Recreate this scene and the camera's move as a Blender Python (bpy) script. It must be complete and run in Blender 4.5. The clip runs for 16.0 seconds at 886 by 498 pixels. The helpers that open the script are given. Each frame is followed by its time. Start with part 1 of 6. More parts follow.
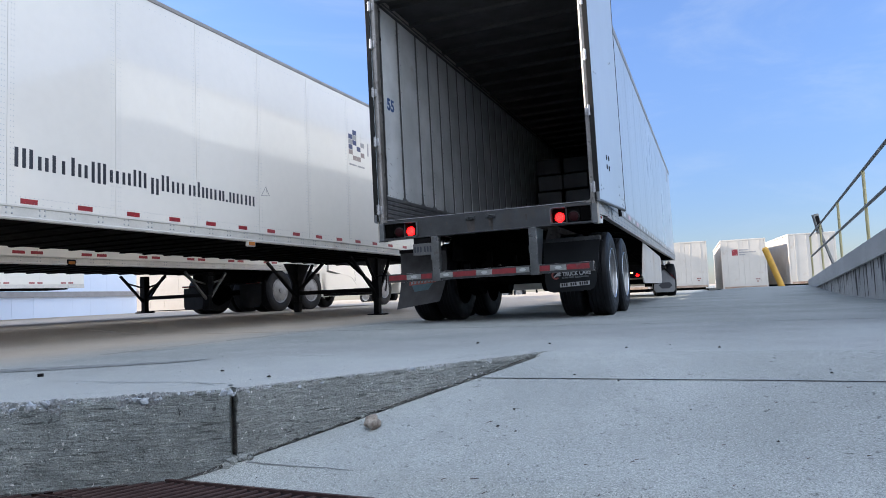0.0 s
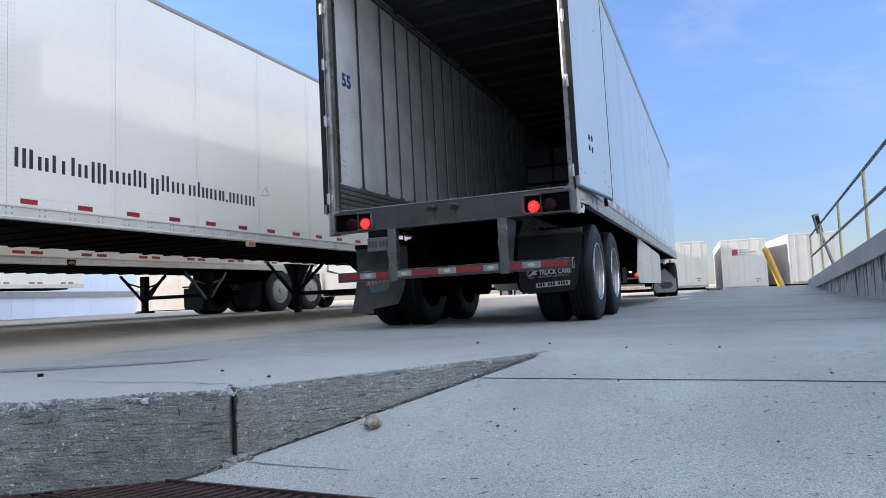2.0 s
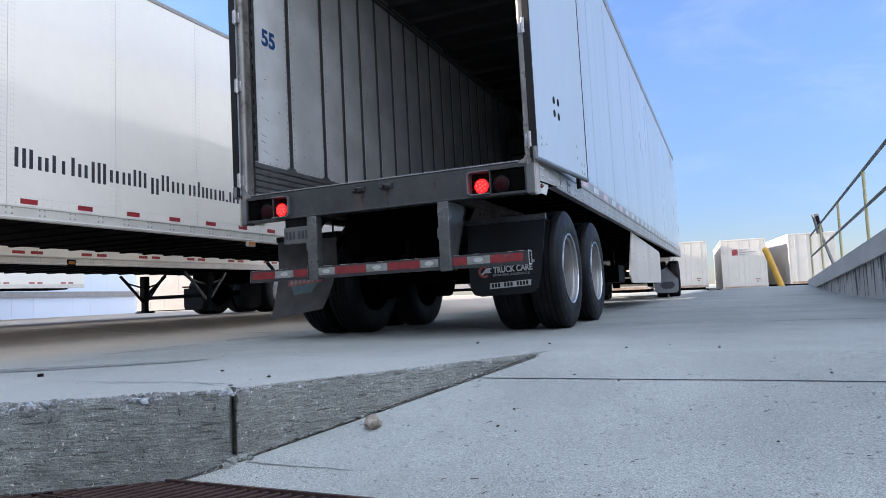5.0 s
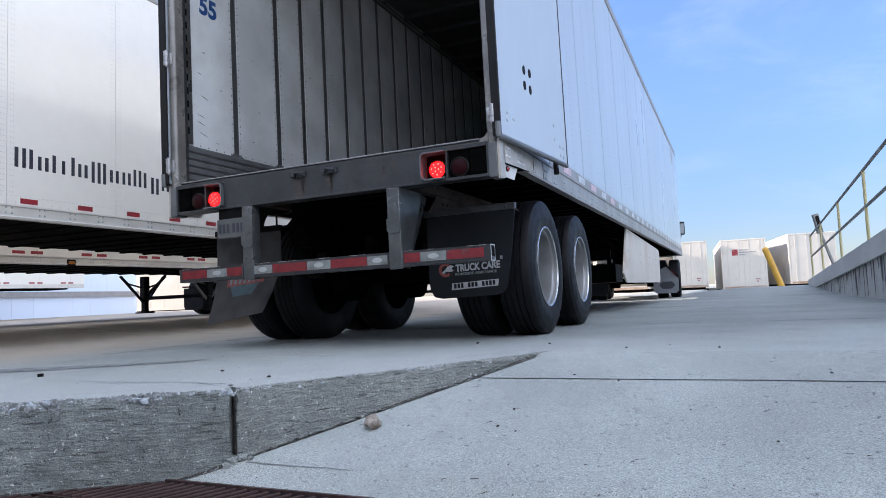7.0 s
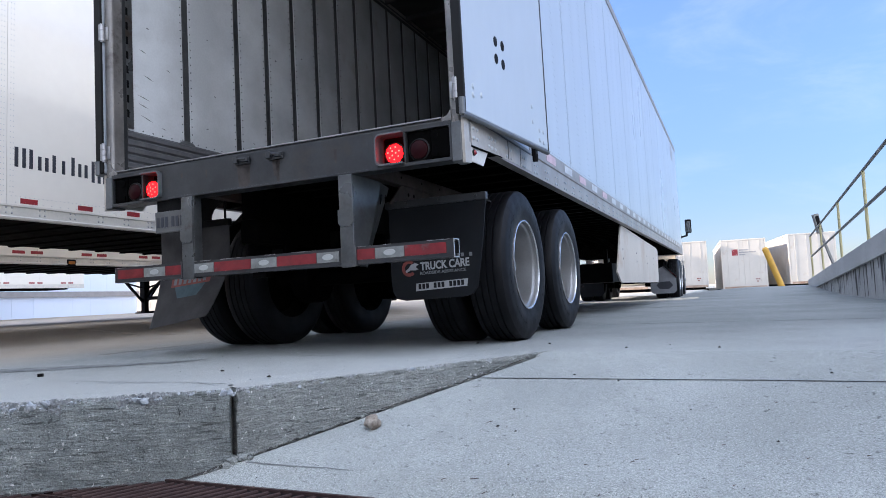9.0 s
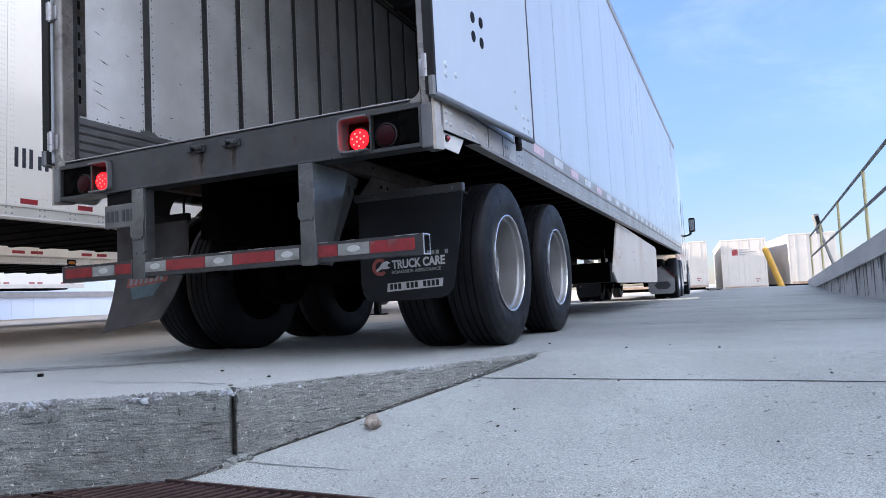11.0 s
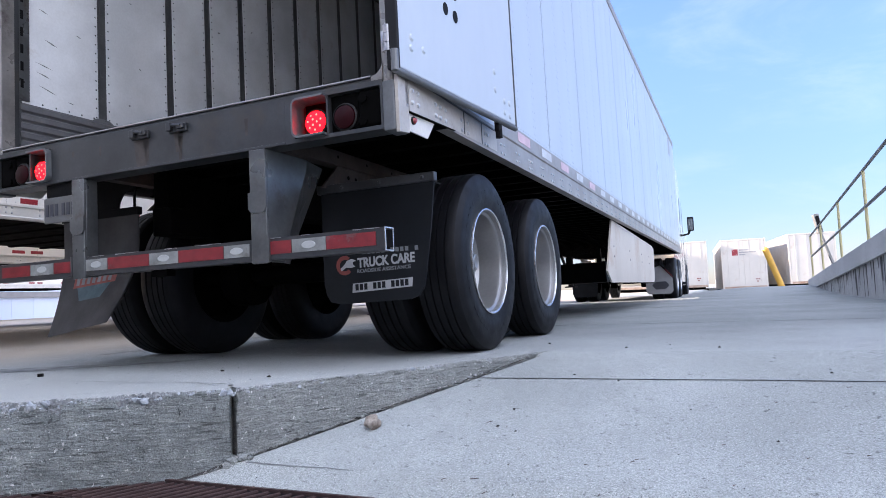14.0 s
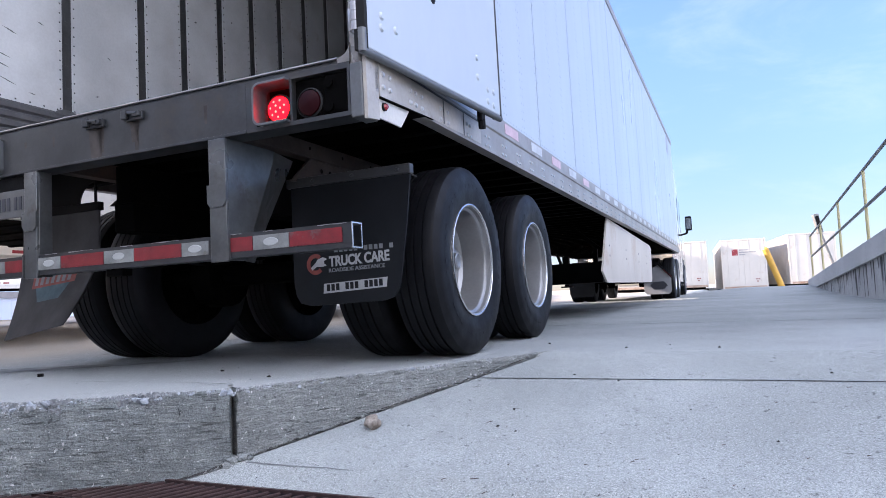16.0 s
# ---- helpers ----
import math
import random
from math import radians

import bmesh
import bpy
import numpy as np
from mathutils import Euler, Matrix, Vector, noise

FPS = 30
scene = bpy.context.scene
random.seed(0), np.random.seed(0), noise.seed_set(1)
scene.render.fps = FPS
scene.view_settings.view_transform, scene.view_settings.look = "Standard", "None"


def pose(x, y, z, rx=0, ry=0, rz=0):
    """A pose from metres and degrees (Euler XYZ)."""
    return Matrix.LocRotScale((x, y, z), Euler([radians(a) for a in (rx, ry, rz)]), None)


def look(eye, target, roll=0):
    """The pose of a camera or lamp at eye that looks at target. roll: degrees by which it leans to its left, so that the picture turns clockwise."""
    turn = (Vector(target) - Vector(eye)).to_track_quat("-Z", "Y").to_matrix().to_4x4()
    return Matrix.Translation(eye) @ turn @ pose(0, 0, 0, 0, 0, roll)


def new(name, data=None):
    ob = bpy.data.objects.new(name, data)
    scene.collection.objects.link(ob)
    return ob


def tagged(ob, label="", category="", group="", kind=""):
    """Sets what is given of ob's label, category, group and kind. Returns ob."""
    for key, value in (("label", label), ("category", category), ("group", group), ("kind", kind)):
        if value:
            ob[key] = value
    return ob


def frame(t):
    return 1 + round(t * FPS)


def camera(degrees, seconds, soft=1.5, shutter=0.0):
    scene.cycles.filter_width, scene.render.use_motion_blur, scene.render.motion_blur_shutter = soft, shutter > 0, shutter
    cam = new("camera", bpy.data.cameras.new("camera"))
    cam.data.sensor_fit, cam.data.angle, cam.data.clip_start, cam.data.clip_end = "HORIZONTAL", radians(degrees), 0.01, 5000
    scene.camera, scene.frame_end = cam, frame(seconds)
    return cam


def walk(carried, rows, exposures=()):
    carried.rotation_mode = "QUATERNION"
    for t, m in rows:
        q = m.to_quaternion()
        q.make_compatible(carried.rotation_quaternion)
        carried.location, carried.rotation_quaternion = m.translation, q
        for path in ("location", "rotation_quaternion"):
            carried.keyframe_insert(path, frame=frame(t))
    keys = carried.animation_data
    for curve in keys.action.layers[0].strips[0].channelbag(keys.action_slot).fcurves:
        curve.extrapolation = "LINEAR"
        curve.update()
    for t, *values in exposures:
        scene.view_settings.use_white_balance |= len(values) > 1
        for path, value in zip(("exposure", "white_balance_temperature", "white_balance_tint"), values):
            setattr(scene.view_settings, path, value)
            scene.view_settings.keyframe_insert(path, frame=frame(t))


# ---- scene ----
cam = camera(66.82, 16.0, soft=0.9)
EYE_H, UP, ROLL = 0.3193, 3.976, -2.547
eye_pose = look((0, 0, EYE_H), (0, math.cos(radians(UP)), EYE_H + math.sin(radians(UP))), ROLL)
walk(cam, [(0.0, eye_pose), (16.0, eye_pose)],
     exposures=[(0.0, 1.63, 5850, 9.0), (7.0, 1.86, 5930, 11.0), (12.5, 2.12, 5930, 15.5), (16.0, 2.25, 5960, 18.0)])

# ---- the yard's own axes: a runs along the parked trailers, b to their right ----
YAW = radians(23.8)
AX = Vector((math.sin(YAW), math.cos(YAW), 0))
BX = Vector((math.cos(YAW), -math.sin(YAW), 0))


def yard(a, b, z=0.0):
    return AX * a + BX * b + Vector((0, 0, z))


def yard_pose(a, b, z=0.0, turn=0.0, pitch=0.0):
    p = yard(a, b, z)
    return pose(p.x, p.y, p.z, pitch, 0, -23.8 + turn)


# ---- light: low morning sun from the left, over the parked trailers ----
SUN_EL, SUN_BACK = 19.5, 10.0
side = -BX * math.cos(radians(SUN_BACK)) - AX * math.sin(radians(SUN_BACK))
to_sun = side * math.cos(radians(SUN_EL)) + Vector((0, 0, math.sin(radians(SUN_EL))))
sun_data = bpy.data.lights.new("sun", "SUN")
sun_data.energy, sun_data.angle, sun_data.color = 5.0, radians(0.6), (1.0, 0.83, 0.64)
sun = new("sun", sun_data)
sun.matrix_world = look(tuple(to_sun * 60), (0, 0, 0))
world = bpy.data.worlds.new("sky")
scene.world = world
world.use_nodes = True
wn = world.node_tree
sky = wn.nodes.new("ShaderNodeTexSky")
sky.sky_type, sky.sun_disc = "NISHITA", False
sky.sun_elevation, sky.sun_rotation = radians(SUN_EL), math.atan2(to_sun.x, to_sun.y)
sky.air_density, sky.dust_density, sky.ozone_density = 0.85, 0.25, 3.0
wn.nodes["Background"].inputs["Strength"].default_value = 0.088
# unseen bright broken cloud behind the camera, added to fill the shaded yard
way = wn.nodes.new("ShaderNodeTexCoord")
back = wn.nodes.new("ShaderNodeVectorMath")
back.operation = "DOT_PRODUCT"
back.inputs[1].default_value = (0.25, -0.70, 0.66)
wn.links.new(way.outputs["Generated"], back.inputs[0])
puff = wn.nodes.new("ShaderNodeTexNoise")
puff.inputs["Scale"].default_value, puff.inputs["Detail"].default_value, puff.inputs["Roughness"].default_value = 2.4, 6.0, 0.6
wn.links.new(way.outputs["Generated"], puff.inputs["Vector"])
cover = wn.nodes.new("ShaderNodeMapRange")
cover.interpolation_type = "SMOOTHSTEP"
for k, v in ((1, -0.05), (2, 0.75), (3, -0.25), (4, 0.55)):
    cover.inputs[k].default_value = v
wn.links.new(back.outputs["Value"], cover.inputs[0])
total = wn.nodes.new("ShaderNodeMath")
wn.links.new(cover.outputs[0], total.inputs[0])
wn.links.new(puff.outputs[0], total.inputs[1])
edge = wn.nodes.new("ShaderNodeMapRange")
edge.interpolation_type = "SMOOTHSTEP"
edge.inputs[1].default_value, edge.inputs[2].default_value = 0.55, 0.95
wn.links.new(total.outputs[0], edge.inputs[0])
fill_cloud = wn.nodes.new("ShaderNodeMix")
fill_cloud.data_type = "RGBA"
fill_cloud.inputs[7].default_value = (6.9, 7.25, 8.0, 1)
wn.links.new(edge.outputs[0], fill_cloud.inputs[0])
clear = wn.nodes.new("ShaderNodeMix")
clear.data_type, clear.blend_type = "RGBA", "MULTIPLY"
clear.inputs[0].default_value = 1.0
clear.inputs[7].default_value = (1.12, 1.0, 1.045, 1)
wn.links.new(sky.outputs[0], clear.inputs[6])
# thinner haze towards the horizon
height = wn.nodes.new("ShaderNodeSeparateXYZ")
wn.links.new(way.outputs["Generated"], height.inputs[0])
thin = wn.nodes.new("ShaderNodeMapRange")
thin.interpolation_type = "SMOOTHSTEP"
for k, v in ((1, -0.05), (2, 0.42), (3, 0.42), (4, 1.0)):
    thin.inputs[k].default_value = v
wn.links.new(height.outputs[2], thin.inputs[0])
hazed = wn.nodes.new("ShaderNodeMix")
hazed.data_type, hazed.blend_type = "RGBA", "MULTIPLY"
hazed.inputs[0].default_value = 1.0
wn.links.new(clear.outputs[2], hazed.inputs[6])
wn.links.new(thin.outputs[0], hazed.inputs[7])
# faint wisps of high cloud
drawn = wn.nodes.new("ShaderNodeMapping")
drawn.inputs["Rotation"].default_value, drawn.inputs["Scale"].default_value = (0.0, 0.35, 0.4), (1.5, 3.0, 6.5)
wn.links.new(way.outputs["Generated"], drawn.inputs["Vector"])
wisp = wn.nodes.new("ShaderNodeTexNoise")
wisp.inputs["Scale"].default_value, wisp.inputs["Detail"].default_value, wisp.inputs["Roughness"].default_value, wisp.inputs["Distortion"].default_value = 1.7, 7.0, 0.62, 0.6
wn.links.new(drawn.outputs[0], wisp.inputs["Vector"])
faint = wn.nodes.new("ShaderNodeMapRange")
faint.interpolation_type = "SMOOTHSTEP"
for k, v in ((1, 0.46), (2, 0.78), (3, 0.0), (4, 0.30)):
    faint.inputs[k].default_value = v
wn.links.new(wisp.outputs[0], faint.inputs[0])
veiled = wn.nodes.new("ShaderNodeMix")
veiled.data_type = "RGBA"
veiled.inputs[7].default_value = (2.4, 2.75, 3.3, 1)
wn.links.new(faint.outputs[0], veiled.inputs[0])
wn.links.new(hazed.outputs[2], veiled.inputs[6])
wn.links.new(veiled.outputs[2], fill_cloud.inputs[6])
wn.links.new(fill_cloud.outputs[2], wn.nodes["Background"].inputs["Color"])


# ---- materials ----
def mat(name, col, rough=0.5, metal=0.0, var=0.15, scale=3.0, grain=0.1, gscale=60.0, bump=0.05, col2=None,
        stretch=(1, 1, 1), coat=0.0, wear=0.0, glow=None, rand=0.0, island=0.0, spec=0.5, wcol=None, wscale=1.3):
    """Base colour broken at two scales, with relief, patches of wear (wcol) and a change from piece to piece (rand)."""
    m = bpy.data.materials.new(name)
    m.use_nodes = True
    nt = m.node_tree
    n, ln = nt.nodes, nt.links
    bsdf = n["Principled BSDF"]
    tc = n.new("ShaderNodeTexCoord")
    mp = n.new("ShaderNodeMapping")
    mp.inputs["Scale"].default_value = stretch
    ln.new(tc.outputs["Object"], mp.inputs["Vector"])

    def noise_node(s, detail=4.0, r=0.55):
        q = n.new("ShaderNodeTexNoise")
        q.inputs["Scale"].default_value, q.inputs["Detail"].default_value, q.inputs["Roughness"].default_value = s, detail, r
        ln.new(mp.outputs[0], q.inputs["Vector"])
        return q

    def mixer(kind, fac, a, b):
        q = n.new("ShaderNodeMix")
        q.data_type, q.blend_type = "RGBA", kind
        for sock, v in ((q.inputs[0], fac), (q.inputs[6], a), (q.inputs[7], b)):
            if hasattr(v, "links"):
                ln.new(v, sock)
            else:
                sock.default_value = v if isinstance(v, float) else (*v, 1)
        return q.outputs[2]

    def ramp(v, p0, p1, c0=0.0, c1=1.0):
        q = n.new("ShaderNodeMapRange")
        q.inputs[1].default_value, q.inputs[2].default_value, q.inputs[3].default_value, q.inputs[4].default_value = p0, p1, c0, c1
        ln.new(v, q.inputs[0])
        return q.outputs[0]

    big, fine = noise_node(scale), noise_node(gscale, 3.0, 0.6)
    second = col2 or tuple(c * (1 - var) for c in col)
    out = mixer("MIX", ramp(big.outputs[0], 0.35, 0.65), col, second)
    dark = tuple([1 - grain] * 3)
    out = mixer("MULTIPLY", 1.0, out, mixer("MIX", ramp(fine.outputs[0], 0.35, 0.65), (1.0, 1.0, 1.0), dark))
    if wear:
        w = noise_node(wscale, 8.0, 0.7)
        out = mixer("MIX", ramp(w.outputs[0], 0.62 - wear * 0.3, 0.72 - wear * 0.2), out, wcol or tuple(c * 0.45 for c in col))
    if rand:
        info = n.new("ShaderNodeObjectInfo")
        v = ramp(info.outputs["Random"], 0, 1, 1 - rand, 1 + rand * 0.5)
        hsv = n.new("ShaderNodeHueSaturation")
        ln.new(out, hsv.inputs["Color"])
        ln.new(v, hsv.inputs["Value"])
        out = hsv.outputs[0]
    if island:
        geo = n.new("ShaderNodeNewGeometry")
        v = ramp(geo.outputs["Random Per Island"], 0, 1, 1 - island, 1 + island)
        hsv = n.new("ShaderNodeHueSaturation")
        ln.new(out, hsv.inputs["Color"])
        ln.new(v, hsv.inputs["Value"])
        out = hsv.outputs[0]
    ln.new(out, bsdf.inputs["Base Color"])
    ln.new(ramp(big.outputs[0], 0.3, 0.7, rough * 0.85, min(1.0, rough * 1.15)), bsdf.inputs["Roughness"])
    bsdf.inputs["Metallic"].default_value = metal
    bsdf.inputs["Specular IOR Level"].default_value = spec
    bsdf.inputs["Coat Weight"].default_value, bsdf.inputs["Coat Roughness"].default_value = coat, 0.06
    if bump:
        b = n.new("ShaderNodeBump")
        b.inputs["Strength"].default_value, b.inputs["Distance"].default_value = min(1.0, bump * 4), 0.004
        ln.new(fine.outputs[0], b.inputs["Height"])
        ln.new(b.outputs[0], bsdf.inputs["Normal"])
    if glow:
        bsdf.inputs["Emission Color"].default_value, bsdf.inputs["Emission Strength"].default_value = (*glow[0], 1), glow[1]
    return m


def concrete(name, col, dark, speck=0.35, lines=0.0, stain=0.0, grain=0.45, pits=0.5):
    """Cast concrete: cloudy patches, sand grain, pale and dark aggregate, pores; lines: board marks along the length."""
    m = mat(name, col, 0.85, col2=dark, scale=0.9, grain=grain, gscale=170.0, bump=0.25, wear=stain, wcol=tuple(c * 0.62 for c in dark), wscale=0.7)
    nt = m.node_tree
    n, ln = nt.nodes, nt.links
    bsdf = n["Principled BSDF"]
    mp = next(q for q in n if q.type == "MAPPING")
    prev = bsdf.inputs["Base Color"].links[0].from_socket
    for vs, lim, c, k in ((130.0, 0.2, (0.72, 0.72, 0.71), speck * 0.8), (45.0, 0.10, (0.05, 0.05, 0.05), min(1.0, speck * 1.8)), (210.0, 0.3, (0.12, 0.12, 0.12), speck * 0.8)):
        v = n.new("ShaderNodeTexVoronoi")
        v.inputs["Scale"].default_value = vs
        ln.new(mp.outputs[0], v.inputs["Vector"])
        r = n.new("ShaderNodeMapRange")
        r.inputs[1].default_value, r.inputs[2].default_value, r.inputs[3].default_value, r.inputs[4].default_value = lim * 0.6, lim, k, 0.0
        ln.new(v.outputs["Distance"], r.inputs[0])
        q = n.new("ShaderNodeMix")
        q.data_type = "RGBA"
        ln.new(r.outputs[0], q.inputs[0])
        ln.new(prev, q.inputs[6])
        q.inputs[7].default_value = (*c, 1)
        prev = q.outputs[2]
    def layer(scale, lo, hi, c, k, detail=3.0, rough=0.6, stretch=None):
        nonlocal prev
        src = mp.outputs[0]
        if stretch:
            ms = n.new("ShaderNodeMapping")
            ms.inputs["Scale"].default_value = stretch
            ln.new(next(q for q in n if q.type == "TEX_COORD").outputs["Object"], ms.inputs["Vector"])
            src = ms.outputs[0]
        t = n.new("ShaderNodeTexNoise")
        t.inputs["Scale"].default_value, t.inputs["Detail"].default_value, t.inputs["Roughness"].default_value = scale, detail, rough
        ln.new(src, t.inputs["Vector"])
        r = n.new("ShaderNodeMapRange")
        r.inputs[1].default_value, r.inputs[2].default_value, r.inputs[3].default_value, r.inputs[4].default_value = lo, hi, 0.0, k
        ln.new(t.outputs[0], r.inputs[0])
        q = n.new("ShaderNodeMix")
        q.data_type = "RGBA"
        ln.new(r.outputs[0], q.inputs[0])
        ln.new(prev, q.inputs[6])
        q.inputs[7].default_value = (*c, 1)
        prev = q.outputs[2]

    # pits and pale grains of many sizes, and broad blotches
    layer(58.0, 0.60, 0.70, tuple(v * 0.30 for v in dark), pits, 4.0, 0.7)
    layer(26.0, 0.66, 0.72, tuple(v * 0.22 for v in dark), pits * 0.8, 3.0, 0.6)
    layer(95.0, 0.64, 0.74, (0.74, 0.74, 0.72), pits * 0.8, 3.0, 0.7)
    layer(7.0, 0.52, 0.72, tuple(v * 0.72 for v in dark), pits * 0.45, 5.0, 0.65)
    if lines:
        layer(1.0, 0.62, 0.67, tuple(v * 0.22 for v in dark), 0.8, 3.0, 0.6, (9.0, 9.0, 85.0))
        layer(1.0, 0.63, 0.69, (0.66, 0.68, 0.66), 0.55, 3.0, 0.6, (11.0, 11.0, 110.0))
        layer(2.6, 0.50, 0.75, tuple(v * 0.45 for v in dark), 0.5, 6.0, 0.7)
        layer(34.0, 0.67, 0.73, tuple(v * 0.22 for v in dark), lines * 2.2, 2.0, 0.5)
        layer(70.0, 0.70, 0.74, (0.85, 0.86, 0.85), 0.9, 1.0, 0.5)
        mp2 = n.new("ShaderNodeMapping")
        mp2.inputs["Scale"].default_value = (8, 8, 40)
        tc = next(q for q in n if q.type == "TEX_COORD")
        ln.new(tc.outputs["Object"], mp2.inputs["Vector"])
        w = n.new("ShaderNodeTexNoise")
        w.inputs["Scale"].default_value, w.inputs["Detail"].default_value, w.inputs["Roughness"].default_value, w.inputs["Distortion"].default_value = 1.6, 8.0, 0.68, 0.5
        ln.new(mp2.outputs[0], w.inputs["Vector"])
        r = n.new("ShaderNodeMapRange")
        r.inputs[1].default_value, r.inputs[2].default_value, r.inputs[3].default_value, r.inputs[4].default_value = 0.3, 0.7, 1 - lines, 1.0
        ln.new(w.outputs[0], r.inputs[0])
        q = n.new("ShaderNodeMix")
        q.data_type, q.blend_type = "RGBA", "MULTIPLY"
        q.inputs[0].default_value = 1.0
        ln.new(prev, q.inputs[6])
        ln.new(r.outputs[0], q.inputs[7])
        prev = q.outputs[2]
        lump_noise = n.new("ShaderNodeTexNoise")
        lump_noise.inputs["Scale"].default_value, lump_noise.inputs["Detail"].default_value, lump_noise.inputs["Roughness"].default_value = 13.0, 9.0, 0.74
        ln.new(mp.outputs[0], lump_noise.inputs["Vector"])
        r2 = n.new("ShaderNodeMapRange")
        r2.inputs[1].default_value, r2.inputs[2].default_value, r2.inputs[3].default_value, r2.inputs[4].default_value = 0.3, 0.7, 1 - lines * 1.2, 1.1
        ln.new(lump_noise.outputs[0], r2.inputs[0])
        q2 = n.new("ShaderNodeMix")
        q2.data_type, q2.blend_type = "RGBA", "MULTIPLY"
        q2.inputs[0].default_value = 1.0
        ln.new(prev, q2.inputs[6])
        ln.new(r2.outputs[0], q2.inputs[7])
        prev = q2.outputs[2]
        total_h = n.new("ShaderNodeMath")
        ln.new(w.outputs[0], total_h.inputs[0])
        ln.new(lump_noise.outputs[0], total_h.inputs[1])
        b = n.new("ShaderNodeBump")
        b.inputs["Strength"].default_value, b.inputs["Distance"].default_value = 1.0, 0.018
        ln.new(total_h.outputs[0], b.inputs["Height"])
        old = bsdf.inputs["Normal"].links[0].from_socket
        ln.new(old, b.inputs["Normal"])
        ln.new(b.outputs[0], bsdf.inputs["Normal"])
    ln.new(prev, bsdf.inputs["Base Color"])
    return m


M_SLAB = concrete("yard_concrete", (0.311, 0.33, 0.325), (0.25, 0.267, 0.263), 0.85, stain=0.12, pits=0.9)
M_SLAB.node_tree.nodes["Principled BSDF"].inputs["Specular IOR Level"].default_value = 0.12
# tan dust on the parking bays, its tone also painting warm bounced light
_n, _l = M_SLAB.node_tree.nodes, M_SLAB.node_tree.links
_tc = next(q for q in _n if q.type == "TEX_COORD")
_dot = _n.new("ShaderNodeVectorMath")
_dot.operation = "DOT_PRODUCT"
_dot.inputs[1].default_value = BX
_l.new(_tc.outputs["Object"], _dot.inputs[0])
_ns = _n.new("ShaderNodeTexNoise")
_ns.inputs["Scale"].default_value, _ns.inputs["Detail"].default_value = 0.8, 6.0
_l.new(_tc.outputs["Object"], _ns.inputs["Vector"])
_ad = _n.new("ShaderNodeMath")
_ad.operation = "MULTIPLY_ADD"
_ad.inputs[1].default_value = 1.6
_l.new(_ns.outputs[0], _ad.inputs[0])
_l.new(_dot.outputs["Value"], _ad.inputs[2])
_mr = _n.new("ShaderNodeMapRange")
for k, v in ((1, -4.6), (2, -3.2), (3, 0.55), (4, 0.0)):
    _mr.inputs[k].default_value = v
_l.new(_ad.outputs[0], _mr.inputs[0])
_mx = _n.new("ShaderNodeMix")
_mx.data_type = "RGBA"
_mx.inputs[7].default_value = (0.48, 0.385, 0.29, 1)
_in = _n["Principled BSDF"].inputs["Base Color"]
_l.new(_mr.outputs[0], _mx.inputs[0])
_l.new(_in.links[0].from_socket, _mx.inputs[6])
_l.new(_mx.outputs[2], _in)
# paler where the slab meets the dock ramp; the darker yard beyond paints shade
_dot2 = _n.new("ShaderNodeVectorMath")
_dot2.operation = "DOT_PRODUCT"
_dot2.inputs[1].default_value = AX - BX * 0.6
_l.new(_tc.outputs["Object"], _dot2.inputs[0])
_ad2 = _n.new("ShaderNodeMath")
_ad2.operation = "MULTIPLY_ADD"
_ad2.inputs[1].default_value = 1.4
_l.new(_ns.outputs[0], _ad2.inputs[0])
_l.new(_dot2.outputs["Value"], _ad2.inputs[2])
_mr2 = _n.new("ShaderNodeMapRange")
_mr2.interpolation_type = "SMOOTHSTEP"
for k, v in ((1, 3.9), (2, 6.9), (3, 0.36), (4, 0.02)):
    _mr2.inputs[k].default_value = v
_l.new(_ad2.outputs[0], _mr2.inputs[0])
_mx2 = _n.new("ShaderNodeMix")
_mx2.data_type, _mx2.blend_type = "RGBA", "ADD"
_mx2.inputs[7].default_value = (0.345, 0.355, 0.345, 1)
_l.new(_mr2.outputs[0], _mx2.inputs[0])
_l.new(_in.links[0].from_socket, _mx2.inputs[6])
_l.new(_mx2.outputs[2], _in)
M_RAMP = concrete("ramp_concrete", (0.455, 0.485, 0.472), (0.352, 0.377, 0.368), 0.9, pits=1.0)
M_RAMP.node_tree.nodes["Principled BSDF"].inputs["Specular IOR Level"].default_value = 0.12
M_KERB = concrete("kerb_concrete", (0.585, 0.635, 0.625), (0.39, 0.43, 0.425), 0.3, lines=0.36, stain=0.22, pits=0.95)
M_WALL = concrete("wall_concrete", (0.66, 0.655, 0.64), (0.55, 0.545, 0.53), 0.1)
M_DOCK = concrete("dock_concrete", (0.52, 0.51, 0.49), (0.44, 0.43, 0.41), 0.1)
M_WALLS = concrete("stained_wall_concrete", (0.62, 0.615, 0.60), (0.49, 0.485, 0.47), 0.1, stain=0.25)
M_CHIP = concrete("broken_concrete", (0.43, 0.45, 0.46), (0.24, 0.255, 0.265), 0.4, pits=0.8)
M_BARED = mat("bared_pale_stone", (0.43, 0.465, 0.50), 0.7, var=0.35, col2=(0.27, 0.30, 0.34), scale=60.0, grain=0.25, gscale=240, bump=0.1)
M_KERB2 = concrete("pale_kerb_concrete", (0.485, 0.515, 0.50), (0.37, 0.395, 0.385), 0.3, grain=0.36, lines=0.24, stain=0.15, pits=0.8)
M_WHITE = mat("white_paint", (0.72, 0.69, 0.635), 0.09, var=0.03, scale=0.6, grain=0.02, bump=0.003, gscale=9.0, coat=0.22)
